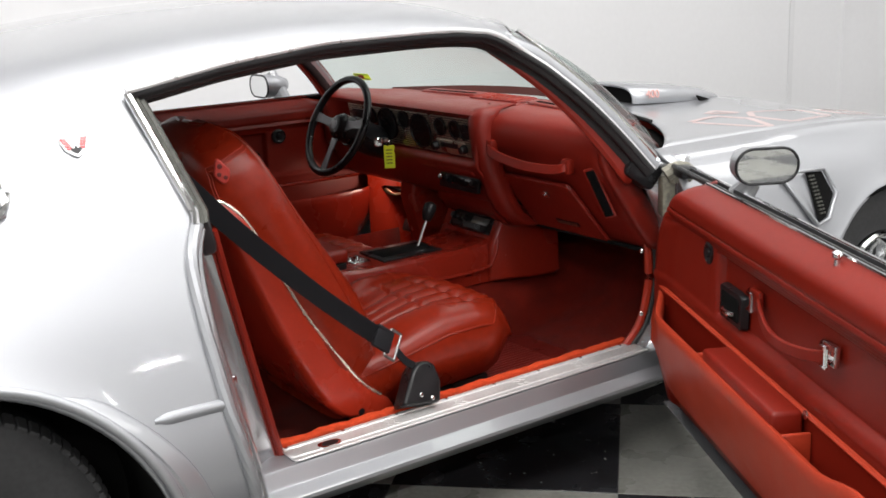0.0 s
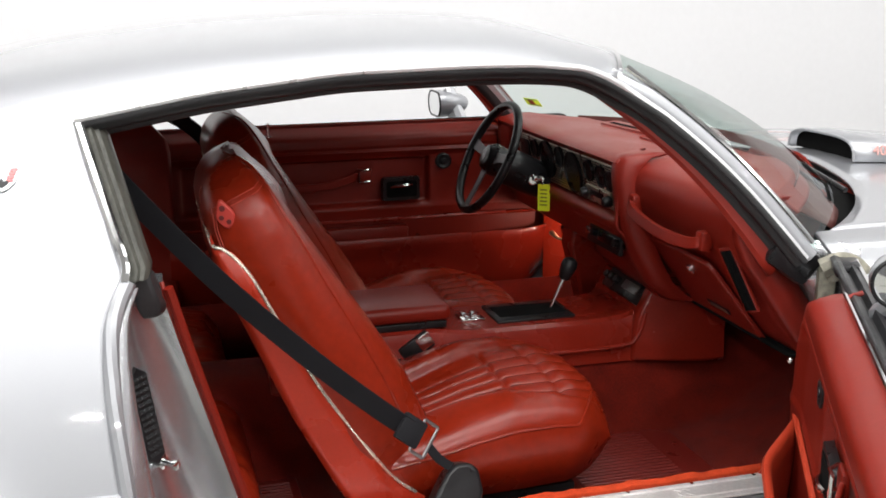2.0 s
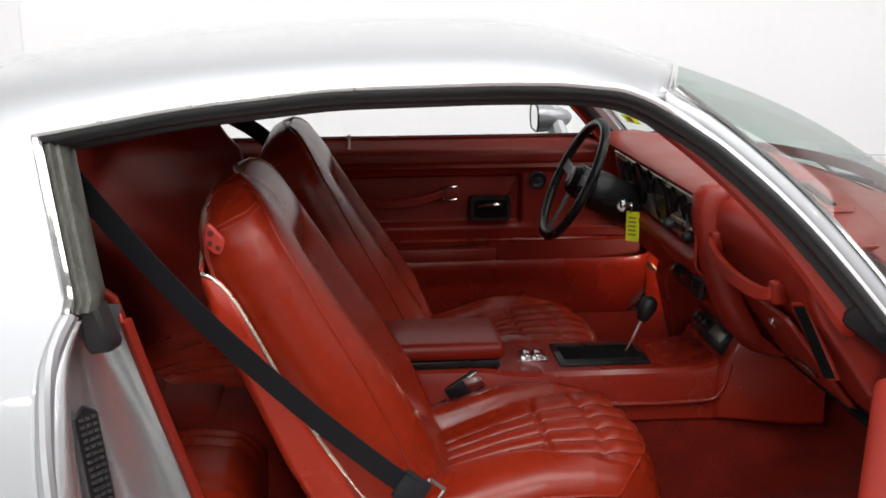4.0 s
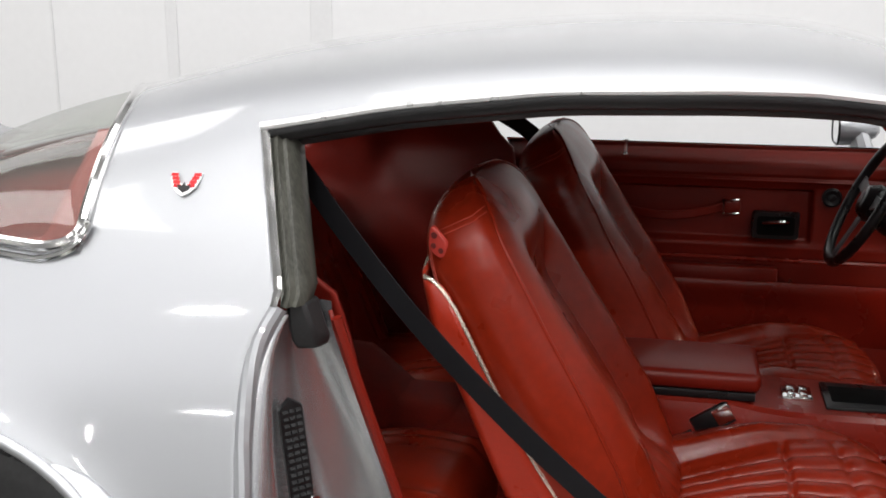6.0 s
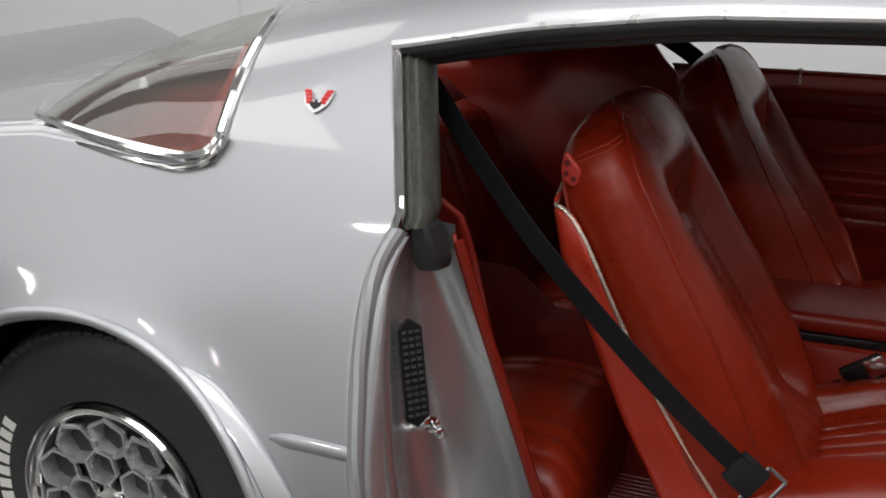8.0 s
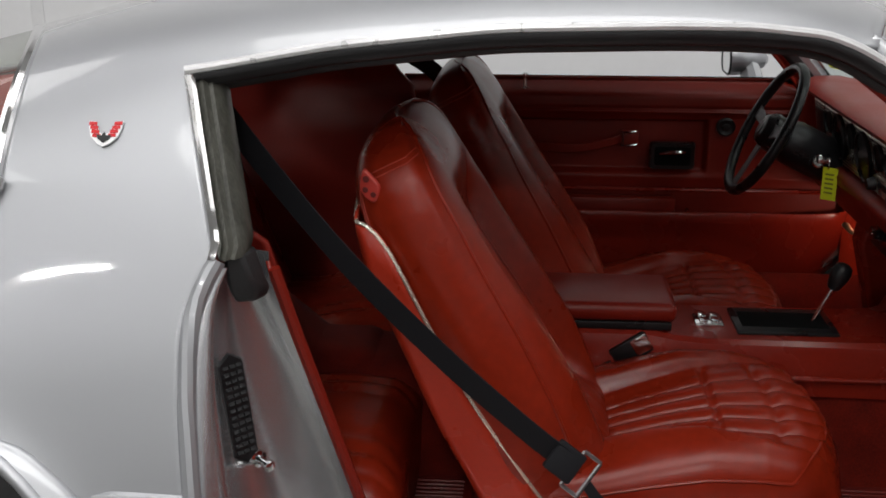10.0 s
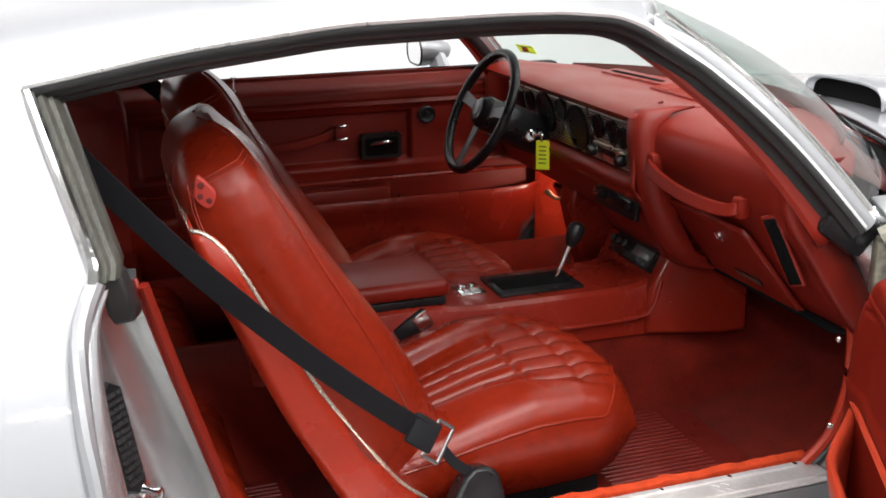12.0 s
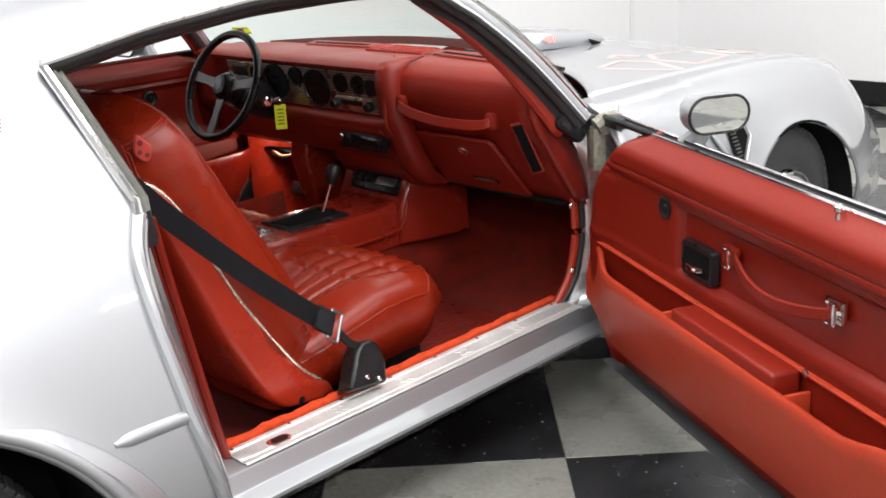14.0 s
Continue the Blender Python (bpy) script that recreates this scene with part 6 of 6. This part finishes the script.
for k in range(3):
    bm = B()
    rbox(bm, (0.088, 0.0016, 0.001), gm @ pose(0.046, -0.053 - 0.005 * k, 0.0162), r=0)
    part("plaque_bar", bm, ENGINE_TURNED, plaque)
# grab handle
bm = B()
pts = spline([V(0.875, 0.512, 0.842), V(0.855, 0.500, 0.832), V(0.846, 0.45, 0.817), V(0.845, 0.34, 0.803), V(0.850, 0.22, 0.803), V(0.860, 0.168, 0.812), V(0.885, 0.160, 0.822)], 6)
band(bm, [(p, (0.25, 0, 1), (-1, 0, 0.2)) for p in pts], 0.026, 0.014)
part("grab_handle", bm, VINYL, dash, "red vinyl grab handle", bevel=0.005)
for p in (V(0.868, 0.500, 0.835), V(0.872, 0.170, 0.815)):
    bm = B()
    rbox(bm, (0.03, 0.032, 0.044), p, r=0.008)
    part("handle_mount", bm, VINYL, dash)
# side air vent
bm = B()
vm2 = frame_at(V(0.914, 0.088, 0.746), (0.42, -0.10, -0.90), (-0.75, -0.45, -0.35))
rbox(bm, (0.158, 0.036, 0.008), vm2, r=0.004)
sv = part("air_vent", bm, DASH, dash, "red-framed air vent")
bm = B()
rbox(bm, (0.146, 0.026, 0.003), vm2 @ pose(0, 0, 0.004), r=0.001)
part("vent_opening", bm, DARK, sv)
for k in range(2):
    bm = B()
    rbox(bm, (0.140, 0.0012, 0.002), vm2 @ pose(0, -0.005 + 0.010 * k, 0.0052), r=0)
    part("slat", bm, DARK, sv)
# right end of the dashboard
bm = B()
rows = []
for k, p in enumerate(spline([V(a, b, 0) for a, b in PASS[4:13]], 3)):
    rows.append([V(p.x + dx, y, p.y) for y, dx in ((0.05, 0.002), (0.035, 0.012), (0.03, 0.04), (0.03, 0.08))])
grid(bm, rows)
part("dash_end", bm, DASH, dash, angle=60, solid=0.006)


def dash_top_z(x):
    return ip(x, [0.95, 1.08, 1.22, 1.40], [0.9445, 0.941, 0.929, 0.901])


# defroster outlets and speaker grille on the dash top
for y, x in ((1.0, 1.095), (0.40, 1.045)):
    m = frame_at(V(x, y, dash_top_z(x) + 0.006), (0.10 * (1 if y > C else -1) * -1, 1, 0) if y > C else (0.18, 1, 0), (-0.05, 0, 1))
    bm = B()
    plate(bm, rrect(0.30, 0.060, 0.012), m @ pose(0, 0, -0.003), 0.005, 0.04)
    dd = part("defroster_outlet", bm, DASH, dash, "red defroster outlet")
    bm = B()
    plate(bm, rrect(0.235, 0.016, 0.006), m @ pose(0, 0.006, 0.0025), 0.001)
    part("outlet_slot", bm, DARK, dd)
bm = B()
m = frame_at(V(1.07, 0.70, dash_top_z(1.07) + 0.004), (0, 1, 0), (-0.06, 0, 1))
plate(bm, rrect(0.25, 0.085, 0.006), m, 0.005, 0.02)
spk = part("speaker_grille", bm, DASH, dash, "red dash speaker grille")
for k in range(9):
    bm = B()
    rbox(bm, (0.235, 0.0035, 0.003), m @ pose(0, -0.034 + 0.0085 * k, 0.0055), r=0.001, seg=1)
    part("slat", bm, PLASTIC, spk)
# raised lip along the windshield's foot, its red reflection put into the colour
bm = B()
lip = [V(ws_limit(y, 0.935) + 0.012, y, 0.942 - 0.018 * (abs(y - C) / C) ** 2) for y in np.linspace(0.14, 2 * C - 0.14, 40)]
band(bm, [(p, (0.35, 0, 1), (-1, 0, 0.35)) for p in lip], 0.026, 0.004)
part("dash_lip", bm, MAROON, dash, "dark strip at the foot of the windshield, toned maroon for its red reflection")
# inner cowl between dashboard and windshield's foot, added to keep light off the footwell
bm = B()
rows = []
for y in np.linspace(0.06, 2 * C - 0.06, 30):
    rows.append([V(ws_limit(y, 0.935) - 0.02, y, 0.925), V(ws_limit(y, 0.90), y, 0.892), V(ws_base(y) + 0.03, y, 0.86), V(ws_base(y) + 0.045, y, 0.85)])
grid(bm, rows)
part("inner_cowl", bm, MAROON, dash, solid=0.004)
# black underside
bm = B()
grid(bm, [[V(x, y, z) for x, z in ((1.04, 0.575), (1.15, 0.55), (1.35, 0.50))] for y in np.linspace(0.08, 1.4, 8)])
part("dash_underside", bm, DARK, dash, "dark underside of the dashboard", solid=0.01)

# ---------------------------------------------------------------- steering wheel and column
wc = V(0.684, 1.095, 0.866)
wn = V(-0.899, 0, 0.438)
wm = frame_at(wc, (0, -1, 0), wn)
bm = B()
R = 0.163
tube(bm, [wm @ V(R * math.cos(a), R * math.sin(a), 0.0) for a in np.linspace(0, 2 * math.pi, 49)[:-1]], 0.0125, 12, closed=True, up=wn)
wheel = part("steering_wheel", bm, BLACK, car, "black three-spoke steering wheel")
SPOKE = material("spoke_metal", (0.10, 0.10, 0.105), rough=0.4, metal=0.5, vary=0.2, scale=20, fine=90)
for a in (8, 172, 270):
    bm = B()
    sp = wm @ pose(0, 0, 0, 0, 0, a)
    plate(bm, [(0.025, -0.020), (0.085, -0.013), (0.158, -0.017), (0.158, 0.017), (0.085, 0.013), (0.025, 0.020)], sp @ pose(0, 0, -0.012, 0, -3, 0), 0.005)
    part("spoke", bm, SPOKE, wheel, "dark metal spoke", bevel=0.001)
    for k in (0.06, 0.095, 0.128):
        bm = B()
        lathe(bm, [(0.0075, 0), (0.0075, 0.001)], sp @ pose(k, 0, -0.0065 + 0.0), 14)
        part("spoke_hole", bm, DARK, wheel)
bm = B()
lathe(bm, [(0.045, -0.05), (0.047, -0.01), (0.040, 0.0), (0.034, 0.010), (0.028, 0.013), (0.002, 0.014)], wm, 28)
part("horn_button", bm, BLACK, wheel, "black horn button")
bm = B()
lathe(bm, [(0.016, 0.0), (0.016, 0.0015), (0.011, 0.002)], wm @ pose(0, 0, 0.0135), 20)
part("horn_badge", bm, SPOKE, wheel)
bm = B()
axis = -wn
lathe(bm, [(0.050, 0.05), (0.055, 0.07), (0.055, 0.16), (0.048, 0.20), (0.044, 0.40)], frame_at(wc, (0, -1, 0), axis), 24)
column = part("steering_column", bm, BLACK, car, "black steering column")
bm = B()
tube(bm, [wc + axis * 0.11 + V(0, 0.04, 0.0), wc + axis * 0.10 + V(-0.02, 0.13, 0.02)], [0.006, 0.008], 8)
part("turn_signal_lever", bm, CHROME, column, "chrome turn signal lever")
bm = B()
lathe(bm, [(0.016, 0), (0.016, 0.010), (0.011, 0.015)], frame_at(wc + axis * 0.135 + V(0, -0.050, -0.005), (0, 0, 1), (-0.4, -0.9, 0)), 18)
part("ignition_lock", bm, CHROME, column, "chrome ignition lock")
keys = tagged(new("key_tag"), "bright yellow paper tag hanging from the ignition key", "tag")
keys.location = (0.805, 1.000, 0.800)
bm = B()
rbox(bm, (0.003, 0.036, 0.078), pose(0.018, 0.004, -0.045, 0, 0, 55), r=0.001, seg=1)
tagpart = part("tag", bm, TAG, keys, "yellow tag")
for k in range(5):
    bm = B()
    rbox(bm, (0.0042, 0.020, 0.004), pose(0.0172, 0.0036, -0.022 - 0.011 * k, 0, 0, 55), r=0)
    part("tag_bar", bm, TAG_INK, keys)
bm = B()
tube(bm, [V(0.012 + 0.003 * math.cos(a), 0.012 * math.cos(a), 0.004 + 0.012 * math.sin(a)) for a in np.linspace(0, 2 * math.pi, 17)[:-1]], 0.0018, 6, closed=True)
part("key_ring", bm, CHROME, keys, "steel key ring")
bm = B()
rbox(bm, (0.03, 0.022, 0.016), V(0.0, 0.008, 0.012), r=0.004)
part("key", bm, CHROME, keys, "steel ignition key")

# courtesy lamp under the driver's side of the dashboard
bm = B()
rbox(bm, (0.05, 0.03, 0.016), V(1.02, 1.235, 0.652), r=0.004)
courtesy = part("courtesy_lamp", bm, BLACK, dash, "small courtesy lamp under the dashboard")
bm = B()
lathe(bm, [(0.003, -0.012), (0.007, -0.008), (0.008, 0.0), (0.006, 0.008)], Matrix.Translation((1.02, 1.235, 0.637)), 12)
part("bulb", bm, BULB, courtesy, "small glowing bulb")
# pedals
bm = B()
rbox(bm, (0.02, 0.12, 0.045), pose(1.03, 1.19, 0.45, 0, 25, 0), r=0.006)
part("brake_pedal", bm, BLACK, car, "black brake pedal")
bm = B()
tube(bm, spline([V(0.93, 1.215, 0.600), V(0.945, 1.18, 0.585), V(0.965, 1.13, 0.600), V(0.985, 1.09, 0.635)], 6), [0.010, 0.011, 0.011, 0.010, 0.009, 0.008, 0.008, 0.008, 0.008, 0.008, 0.008, 0.008, 0.008, 0.007, 0.007, 0.007, 0.007, 0.007, 0.007], 8, flat=0.6)
part("parking_brake_handle", bm, GOLD, car, "worn bright brake release handle")
# red padded knee bolster below the column
bm = B()
vs = grid(bm, [[V(x, y, z) for x, z in ((0.93, 0.70), (0.915, 0.60), (0.96, 0.42), (1.02, 0.33), (1.08, 0.33), (1.06, 0.70))] for y in (1.02, 1.06, 1.10)], close_v=True)
cap(bm, vs[0])
cap(bm, vs[-1])
part("column_support", bm, CONSOLE, car, "red plastic column support", bevel=0.01)

# ---------------------------------------------------------------- console
bm = B()
rows = []
for x, zt, hw in ((-0.02, 0.50, 0.105), (0.0, 0.515, 0.112), (0.38, 0.515, 0.112), (0.44, 0.505, 0.114), (0.50, 0.500, 0.116), (0.84, 0.500, 0.118), (0.90, 0.505, 0.120), (0.95, 0.520, 0.124), (1.0, 0.56, 0.13)):
    rows.append([V(x, C + s * w, z) for s, w, z in ((-1, hw + 0.012, 0.385), (-1, hw + 0.008, 0.42), (-1, hw + 0.004, zt - 0.03), (-1, hw - 0.002, zt - 0.008), (-1, hw - 0.014, zt), (1, hw - 0.014, zt), (1, hw - 0.002, zt - 0.008), (1, hw + 0.004, zt - 0.03), (1, hw + 0.008, 0.42), (1, hw + 0.012, 0.385))])
vs = grid(bm, rows)
cap(bm, vs[0])
cap(bm, vs[-1])
console = part("console", bm, CONSOLE, car, "red plastic centre console", angle=30)
# step trim along its side
bm = B()
tube(bm, spline([V(0.30, 0.612, 0.43), V(0.6, 0.607, 0.43), V(0.88, 0.603, 0.432), V(0.935, 0.600, 0.455), V(0.955, 0.597, 0.52)], 6), 0.006, 8)
part("console_bead", bm, CONSOLE, console)
# armrest lid
bm = B()
rbox(bm, (0.47, 0.215, 0.042), V(0.205, C, 0.553), r=0.016, seg=3)
part("armrest_lid", bm, VINYL, console, "red padded armrest lid")
bm = B()
rbox(bm, (0.45, 0.205, 0.018), V(0.205, C, 0.523), r=0.003)
part("lid_gap", bm, BLACK, console)
# shifter plate and slot
bm = B()
rbox(bm, (0.215, 0.150, 0.010), V(0.682, C, 0.503), r=0.004)
splate = part("shift_plate", bm, BLACK, console, "black shift plate")
bm = B()
rbox(bm, (0.185, 0.090, 0.004), V(0.682, C, 0.508), r=0.002)
part("shift_slot", bm, DARK, splate)
bm = B()
tube(bm, [V(0.742, 0.746, 0.49), V(0.783, 0.740, 0.590)], 0.0052, 10)
shifter = part("shifter", bm, CHROME, console, "chrome shifter with a black knob")
bm = B()
sm2 = frame_at(V(0.781, 0.740, 0.585), (0, 1, 0), V(0.041, -0.006, 0.10))
lathe(bm, [(0.010, 0.0), (0.014, 0.004), (0.020, 0.025), (0.022, 0.042), (0.018, 0.056), (0.008, 0.062), (0.001, 0.063)], sm2, 18)
part("shift_knob", bm, BLACK, shifter, "black shift knob")
# window switches
bm = B()
rbox(bm, (0.062, 0.072, 0.008), V(0.522, C, 0.503), r=0.003)
sw = part("window_switch_plate", bm, CHROME, console, "chrome window switch plate")
for sx in (-0.013, 0.013):
    for sy in (-0.017, 0.017):
        bm = B()
        rbox(bm, (0.018, 0.024, 0.008), pose(0.522 + sx, C + sy, 0.509, 0, 8, 0), r=0.003)
        part("window_switch", bm, CHROME, sw)
# front block under the dash with the cassette player
bm = B()
for s in (-1, 1):
    for x, w, z in ((0.922, 0.140, 0.385), (1.10, 0.200, 0.385), (1.16, 0.205, 0.385), (0.930, 0.144, 0.500), (0.968, 0.144, 0.576), (1.10, 0.196, 0.576), (1.16, 0.200, 0.570)):
        bm.verts.new((x, C + s * w, z))
bmesh.ops.convex_hull(bm, input=list(bm.verts))
part("console_front", bm, CONSOLE, console, "red console front block", angle=25, bevel=0.009)
um = frame_at(V(0.958, 0.728, 0.554), (0, -1, 0), (-0.77, 0, 0.64))
bm = B()
rbox(bm, (0.200, 0.058, 0.03), um, r=0.005)
cas = part("cassette_player", bm, BLACK, console, "black cassette player")
bm = B()
rbox(bm, (0.085, 0.026, 0.003), um @ pose(0.05, 0.004, 0.016), r=0.001)
part("cassette_slot", bm, STEEL, cas)
for k in (-0.085, -0.055, -0.025):
    bm = B()
    lathe(bm, [(0.012, 0), (0.010, 0.014), (0.003, 0.015)], um @ pose(k, 0.002, 0.015), 14)
    part("knob", bm, BLACK, cas)

# ---------------------------------------------------------------- wheels
def car_wheel(x, out_y, side):
    """A tyre with white letters on a honeycomb rim; side -1 faces the passenger's side."""
    m = frame_at(V(x, out_y, 0.328), (1, 0, 0), (0, side, 0))
    bm = B()
    lathe(bm, [(0.185, -0.19), (0.29, -0.20), (0.324, -0.185), (0.330, -0.16), (0.330, -0.045), (0.325, -0.022), (0.315, -0.010), (0.304, -0.006), (0.299, -0.002), (0.278, 0.001), (0.245, 0.003), (0.215, -0.001), (0.193, -0.010), (0.187, -0.03)], m, 72)
    tyre = part("tyre", bm, TYRE, None, "black tyre with white lettering")
    bm = B()
    for k in range(84):
        a = 360 / 84 * k
        rbox(bm, (0.0195, 0.014, 0.034), m @ pose(0, 0, 0, 0, 0, a) @ pose(0, 0.3225, -0.024, 22, 0, 0), r=0.002, seg=1)
    tagged(part("tread", bm, TYRE, tyre), kind="stuff")
    tyre.name = "wheel"
    tyre.parent = car
    bm = B()
    lathe(bm, [(0.187, -0.16), (0.187, -0.02), (0.192, 0.004), (0.187, 0.011), (0.178, 0.009), (0.166, -0.004), (0.163, -0.020), (0.160, -0.05)], m, 64)
    part("rim_ring", bm, CHROME, tyre, "polished rim ring")
    bm = B()
    lathe(bm, [(0.165, -0.060), (0.10, -0.050), (0.001, -0.046)], m, 40)
    part("rim", bm, RIM_DARK, tyre, "grey wheel face behind the webs")
    hexa = [(math.cos(radians(60 * j + 30)), math.sin(radians(60 * j + 30))) for j in range(6)]
    for r, n, size, off in ((0.122, 10, 0.046, 0), (0.066, 5, 0.038, 18)):
        for k in range(n):
            mm = m @ pose(0, 0, 0, 0, 0, 360 / n * k + off) @ pose(0, r, 0.0, 8 if r > 0.1 else 0, 0, 0)
            bm = B()
            rows = [[mm @ V(x_ * size * q, y_ * size * q, h) for x_, y_ in hexa] for q, h in ((1.0, -0.010), (0.97, -0.003), (0.84, -0.003), (0.80, -0.010), (0.62, -0.042))]
            grid(bm, rows, close_v=True)
            part("honeycomb_cell", bm, RIM, tyre, angle=20)
    bm = B()
    lathe(bm, [(0.034, -0.045), (0.034, 0.004), (0.028, 0.010), (0.001, 0.011)], m, 24)
    part("hub_cap", bm, CHROME, tyre)
    # raised white letter shapes, as plain bars
    for k in range(9):
        bm = B()
        rbox(bm, (0.018, 0.028, 0.002), m @ pose(0, 0, 0.001, 0, 0, (62 if side < 0 else -62) + 6.2 * k) @ pose(0, 0.245, 0.002), r=0.0)
        part("letter_bar", bm, WHITE_LET, tyre)
    return tyre


car_wheel(REAR_AXLE - 0.01, -0.155, -1)
car_wheel(FRONT_AXLE, -0.150, -1)
car_wheel(REAR_AXLE - 0.01, 2 * C + 0.155, 1)
car_wheel(FRONT_AXLE, 2 * C + 0.150, 1)

# vent in the front fender: a framed recess with a dark mesh
def fender_y(x, z):
    return min((fender_pt(x, k / 60) for k in range(61)), key=lambda p: abs(p.z - z)).y


fm = frame_at(V(1.50, fender_y(1.50, 0.685) - 0.006, 0.685), (0.2, fender_y(1.58, 0.68) - fender_y(1.38, 0.68), 0), (0, -1, (fender_y(1.48, 0.75) - fender_y(1.48, 0.62)) / 0.13))
outline = [(-0.118, 0.078), (0.072, 0.072), (0.097, -0.005), (0.035, -0.072), (-0.018, -0.084)]
bm = B()
tube(bm, [fm @ V(*p, 0.004) for p in outline], 0.0065, 8, closed=True, up=(0, -1, 0.14))
fv = part("fender_vent", bm, SILVER, fender, "silver framed fender vent with a dark mesh", angle=60)
bm = B()
ramp = [[fm @ V(x0 + (x1 - x0) * t, y, 0.003 - 0.012 * smooth(t)) for t in np.linspace(0, 1, 8)] for x0, x1, y in ((-0.115, 0.0, 0.074), (-0.085, 0.0, 0.035), (-0.055, 0.0, -0.01), (-0.03, 0.0, -0.05), (-0.016, 0.0, -0.078))]
grid(bm, ramp)
part("vent_ramp", bm, SILVER, fv, solid=0.003)
bm = B()
plate(bm, [(-0.002, 0.070), (0.066, 0.066), (0.088, -0.004), (0.030, -0.066), (-0.006, -0.076)], fm @ pose(0, 0, -0.002), 0.002)
part("vent_mesh", bm, DARK, fv)
for k in range(11):
    for c in range(2):
        bm = B()
        rbox(bm, (0.010, 0.005, 0.004), fm @ pose(0.008 + 0.013 * c + 0.0005 * k, 0.058 - 0.011 * k, 0.002), r=0)
        part("mesh_rib", bm, GREYRUB, fv)

# engine number beside the scoop, and the faded bird on the hood in plain strokes
letters("400", 0.040, frame_at(V(1.625, C - 0.1625, 0.914), (1, -0.05, -0.06), (0, -0.97, 0.22)), DECAL_MID, hood)


def hood_z(x, y):
    s = abs(y - 2 * C if y > C else y) / C if y <= C else (2 * C - y) / C
    s = max(0.0, min(1.0, s))
    c, zc = crown(x), sm(x, CROWN_X, HOODC_Z, 0.08)
    return c.z + (zc - c.z) * smooth(s * 1.15) + 0.012 * math.exp(-((s - 0.95) / 0.18) ** 2)


BIRD = [[(1.44, 0.25), (1.60, 0.29), (1.66, 0.20), (1.58, 0.05), (1.54, 0.08)],
        [(1.70, 0.22), (1.78, 0.30), (2.00, 0.28), (1.96, 0.12), (1.72, 0.08)],
        [(1.62, 0.34), (1.70, 0.38), (1.74, 0.31)], [(2.06, 0.14), (2.10, 0.28), (2.26, 0.30), (2.20, 0.14)]]
for f in (lambda y: y, lambda y: 2 * C - y):
    for stroke in BIRD:
        bm = B()
        corners = [V(x, y, 0) for x, y in stroke] + [V(*stroke[0], 0)]
        pts = [a.lerp(b, t) for a, b in zip(corners, corners[1:]) for t in (0.06, 0.35, 0.65, 0.94)]
        band(bm, [(V(p.x, f(p.y), hood_z(p.x, f(p.y)) + 0.0006), (pts[min(i + 1, len(pts) - 1)] - pts[max(i - 1, 0)]).cross(V(0, 0, 1)), (0, 0, 1)) for i, p in enumerate(pts)], 0.022, 0.0005)
        part("hood_decal", bm, DECAL, hood, "faded red bird decal stroke")

# stickers on the windshield
sm3 = frame_at(V(0.866, 1.222, 1.005), (0.42, -0.9, -0.03), (-0.62, -0.30, -0.72))
bm = B()
rbox(bm, (0.062, 0.034, 0.0008), sm3, r=0)
stk = part("windshield_sticker", bm, STICKER, windshield, "yellow-green inspection sticker")
bm = B()
rbox(bm, (0.022, 0.018, 0.0008), sm3 @ pose(-0.004, 0, 0.0008), r=0)
part("sticker_mark", bm, DECAL_RED, stk)
for k in (-1, 1):
    bm = B()
    rbox(bm, (0.052, 0.0025, 0.0008), sm3 @ pose(0, 0.012 * k, 0.0008), r=0)
    part("sticker_bar", bm, STICKER2, stk)

# things seen on the wall: strips covering the panel joints
for x, w in ((-1.80, 0.05), (-1.16, 0.09), (5.0, 0.05), (-2.34, 0.012)):
    bm = B()
    rbox(bm, (w, 0.005, ROOM_H - 0.17), V(x, ROOM_Y1 - 0.0035, ROOM_H / 2 + 0.08), r=0.002, seg=1)
    part("wall_strip", bm, STRIP, wall_north, "light grey joint strip")

# ---------------------------------------------------------------- floor tiles
TA = V(0.751, -0.148, 0)
TU, TV = V(0.707, 0.707, 0) * 0.61, V(-0.707, 0.707, 0) * 0.61
bm = B()
rbox(bm, (0.608, 0.608, 0.004), V(0, 0, -0.002), r=0.001, seg=1)
me_b = bpy.data.meshes.new("tile_black")
bm.to_mesh(me_b)
bm.free()
me_w = me_b.copy()
me_b.materials.append(TILE_B)
me_w.materials.append(TILE_W)
for i in range(-14, 15):
    for j in range(-14, 15):
        c = TA + TU * (i + 0.5) + TV * (j + 0.5)
        if ROOM_X0 + 0.2 < c.x < ROOM_X1 - 0.05 and ROOM_Y0 + 0.2 < c.y < ROOM_Y1 - 0.05:
            o = new("tile", me_b if (i + j) % 2 == 0 else me_w)
            o.matrix_world = Matrix.Translation(c) @ pose(0, 0, 0, 0, 0, 45)
            o.parent = floor
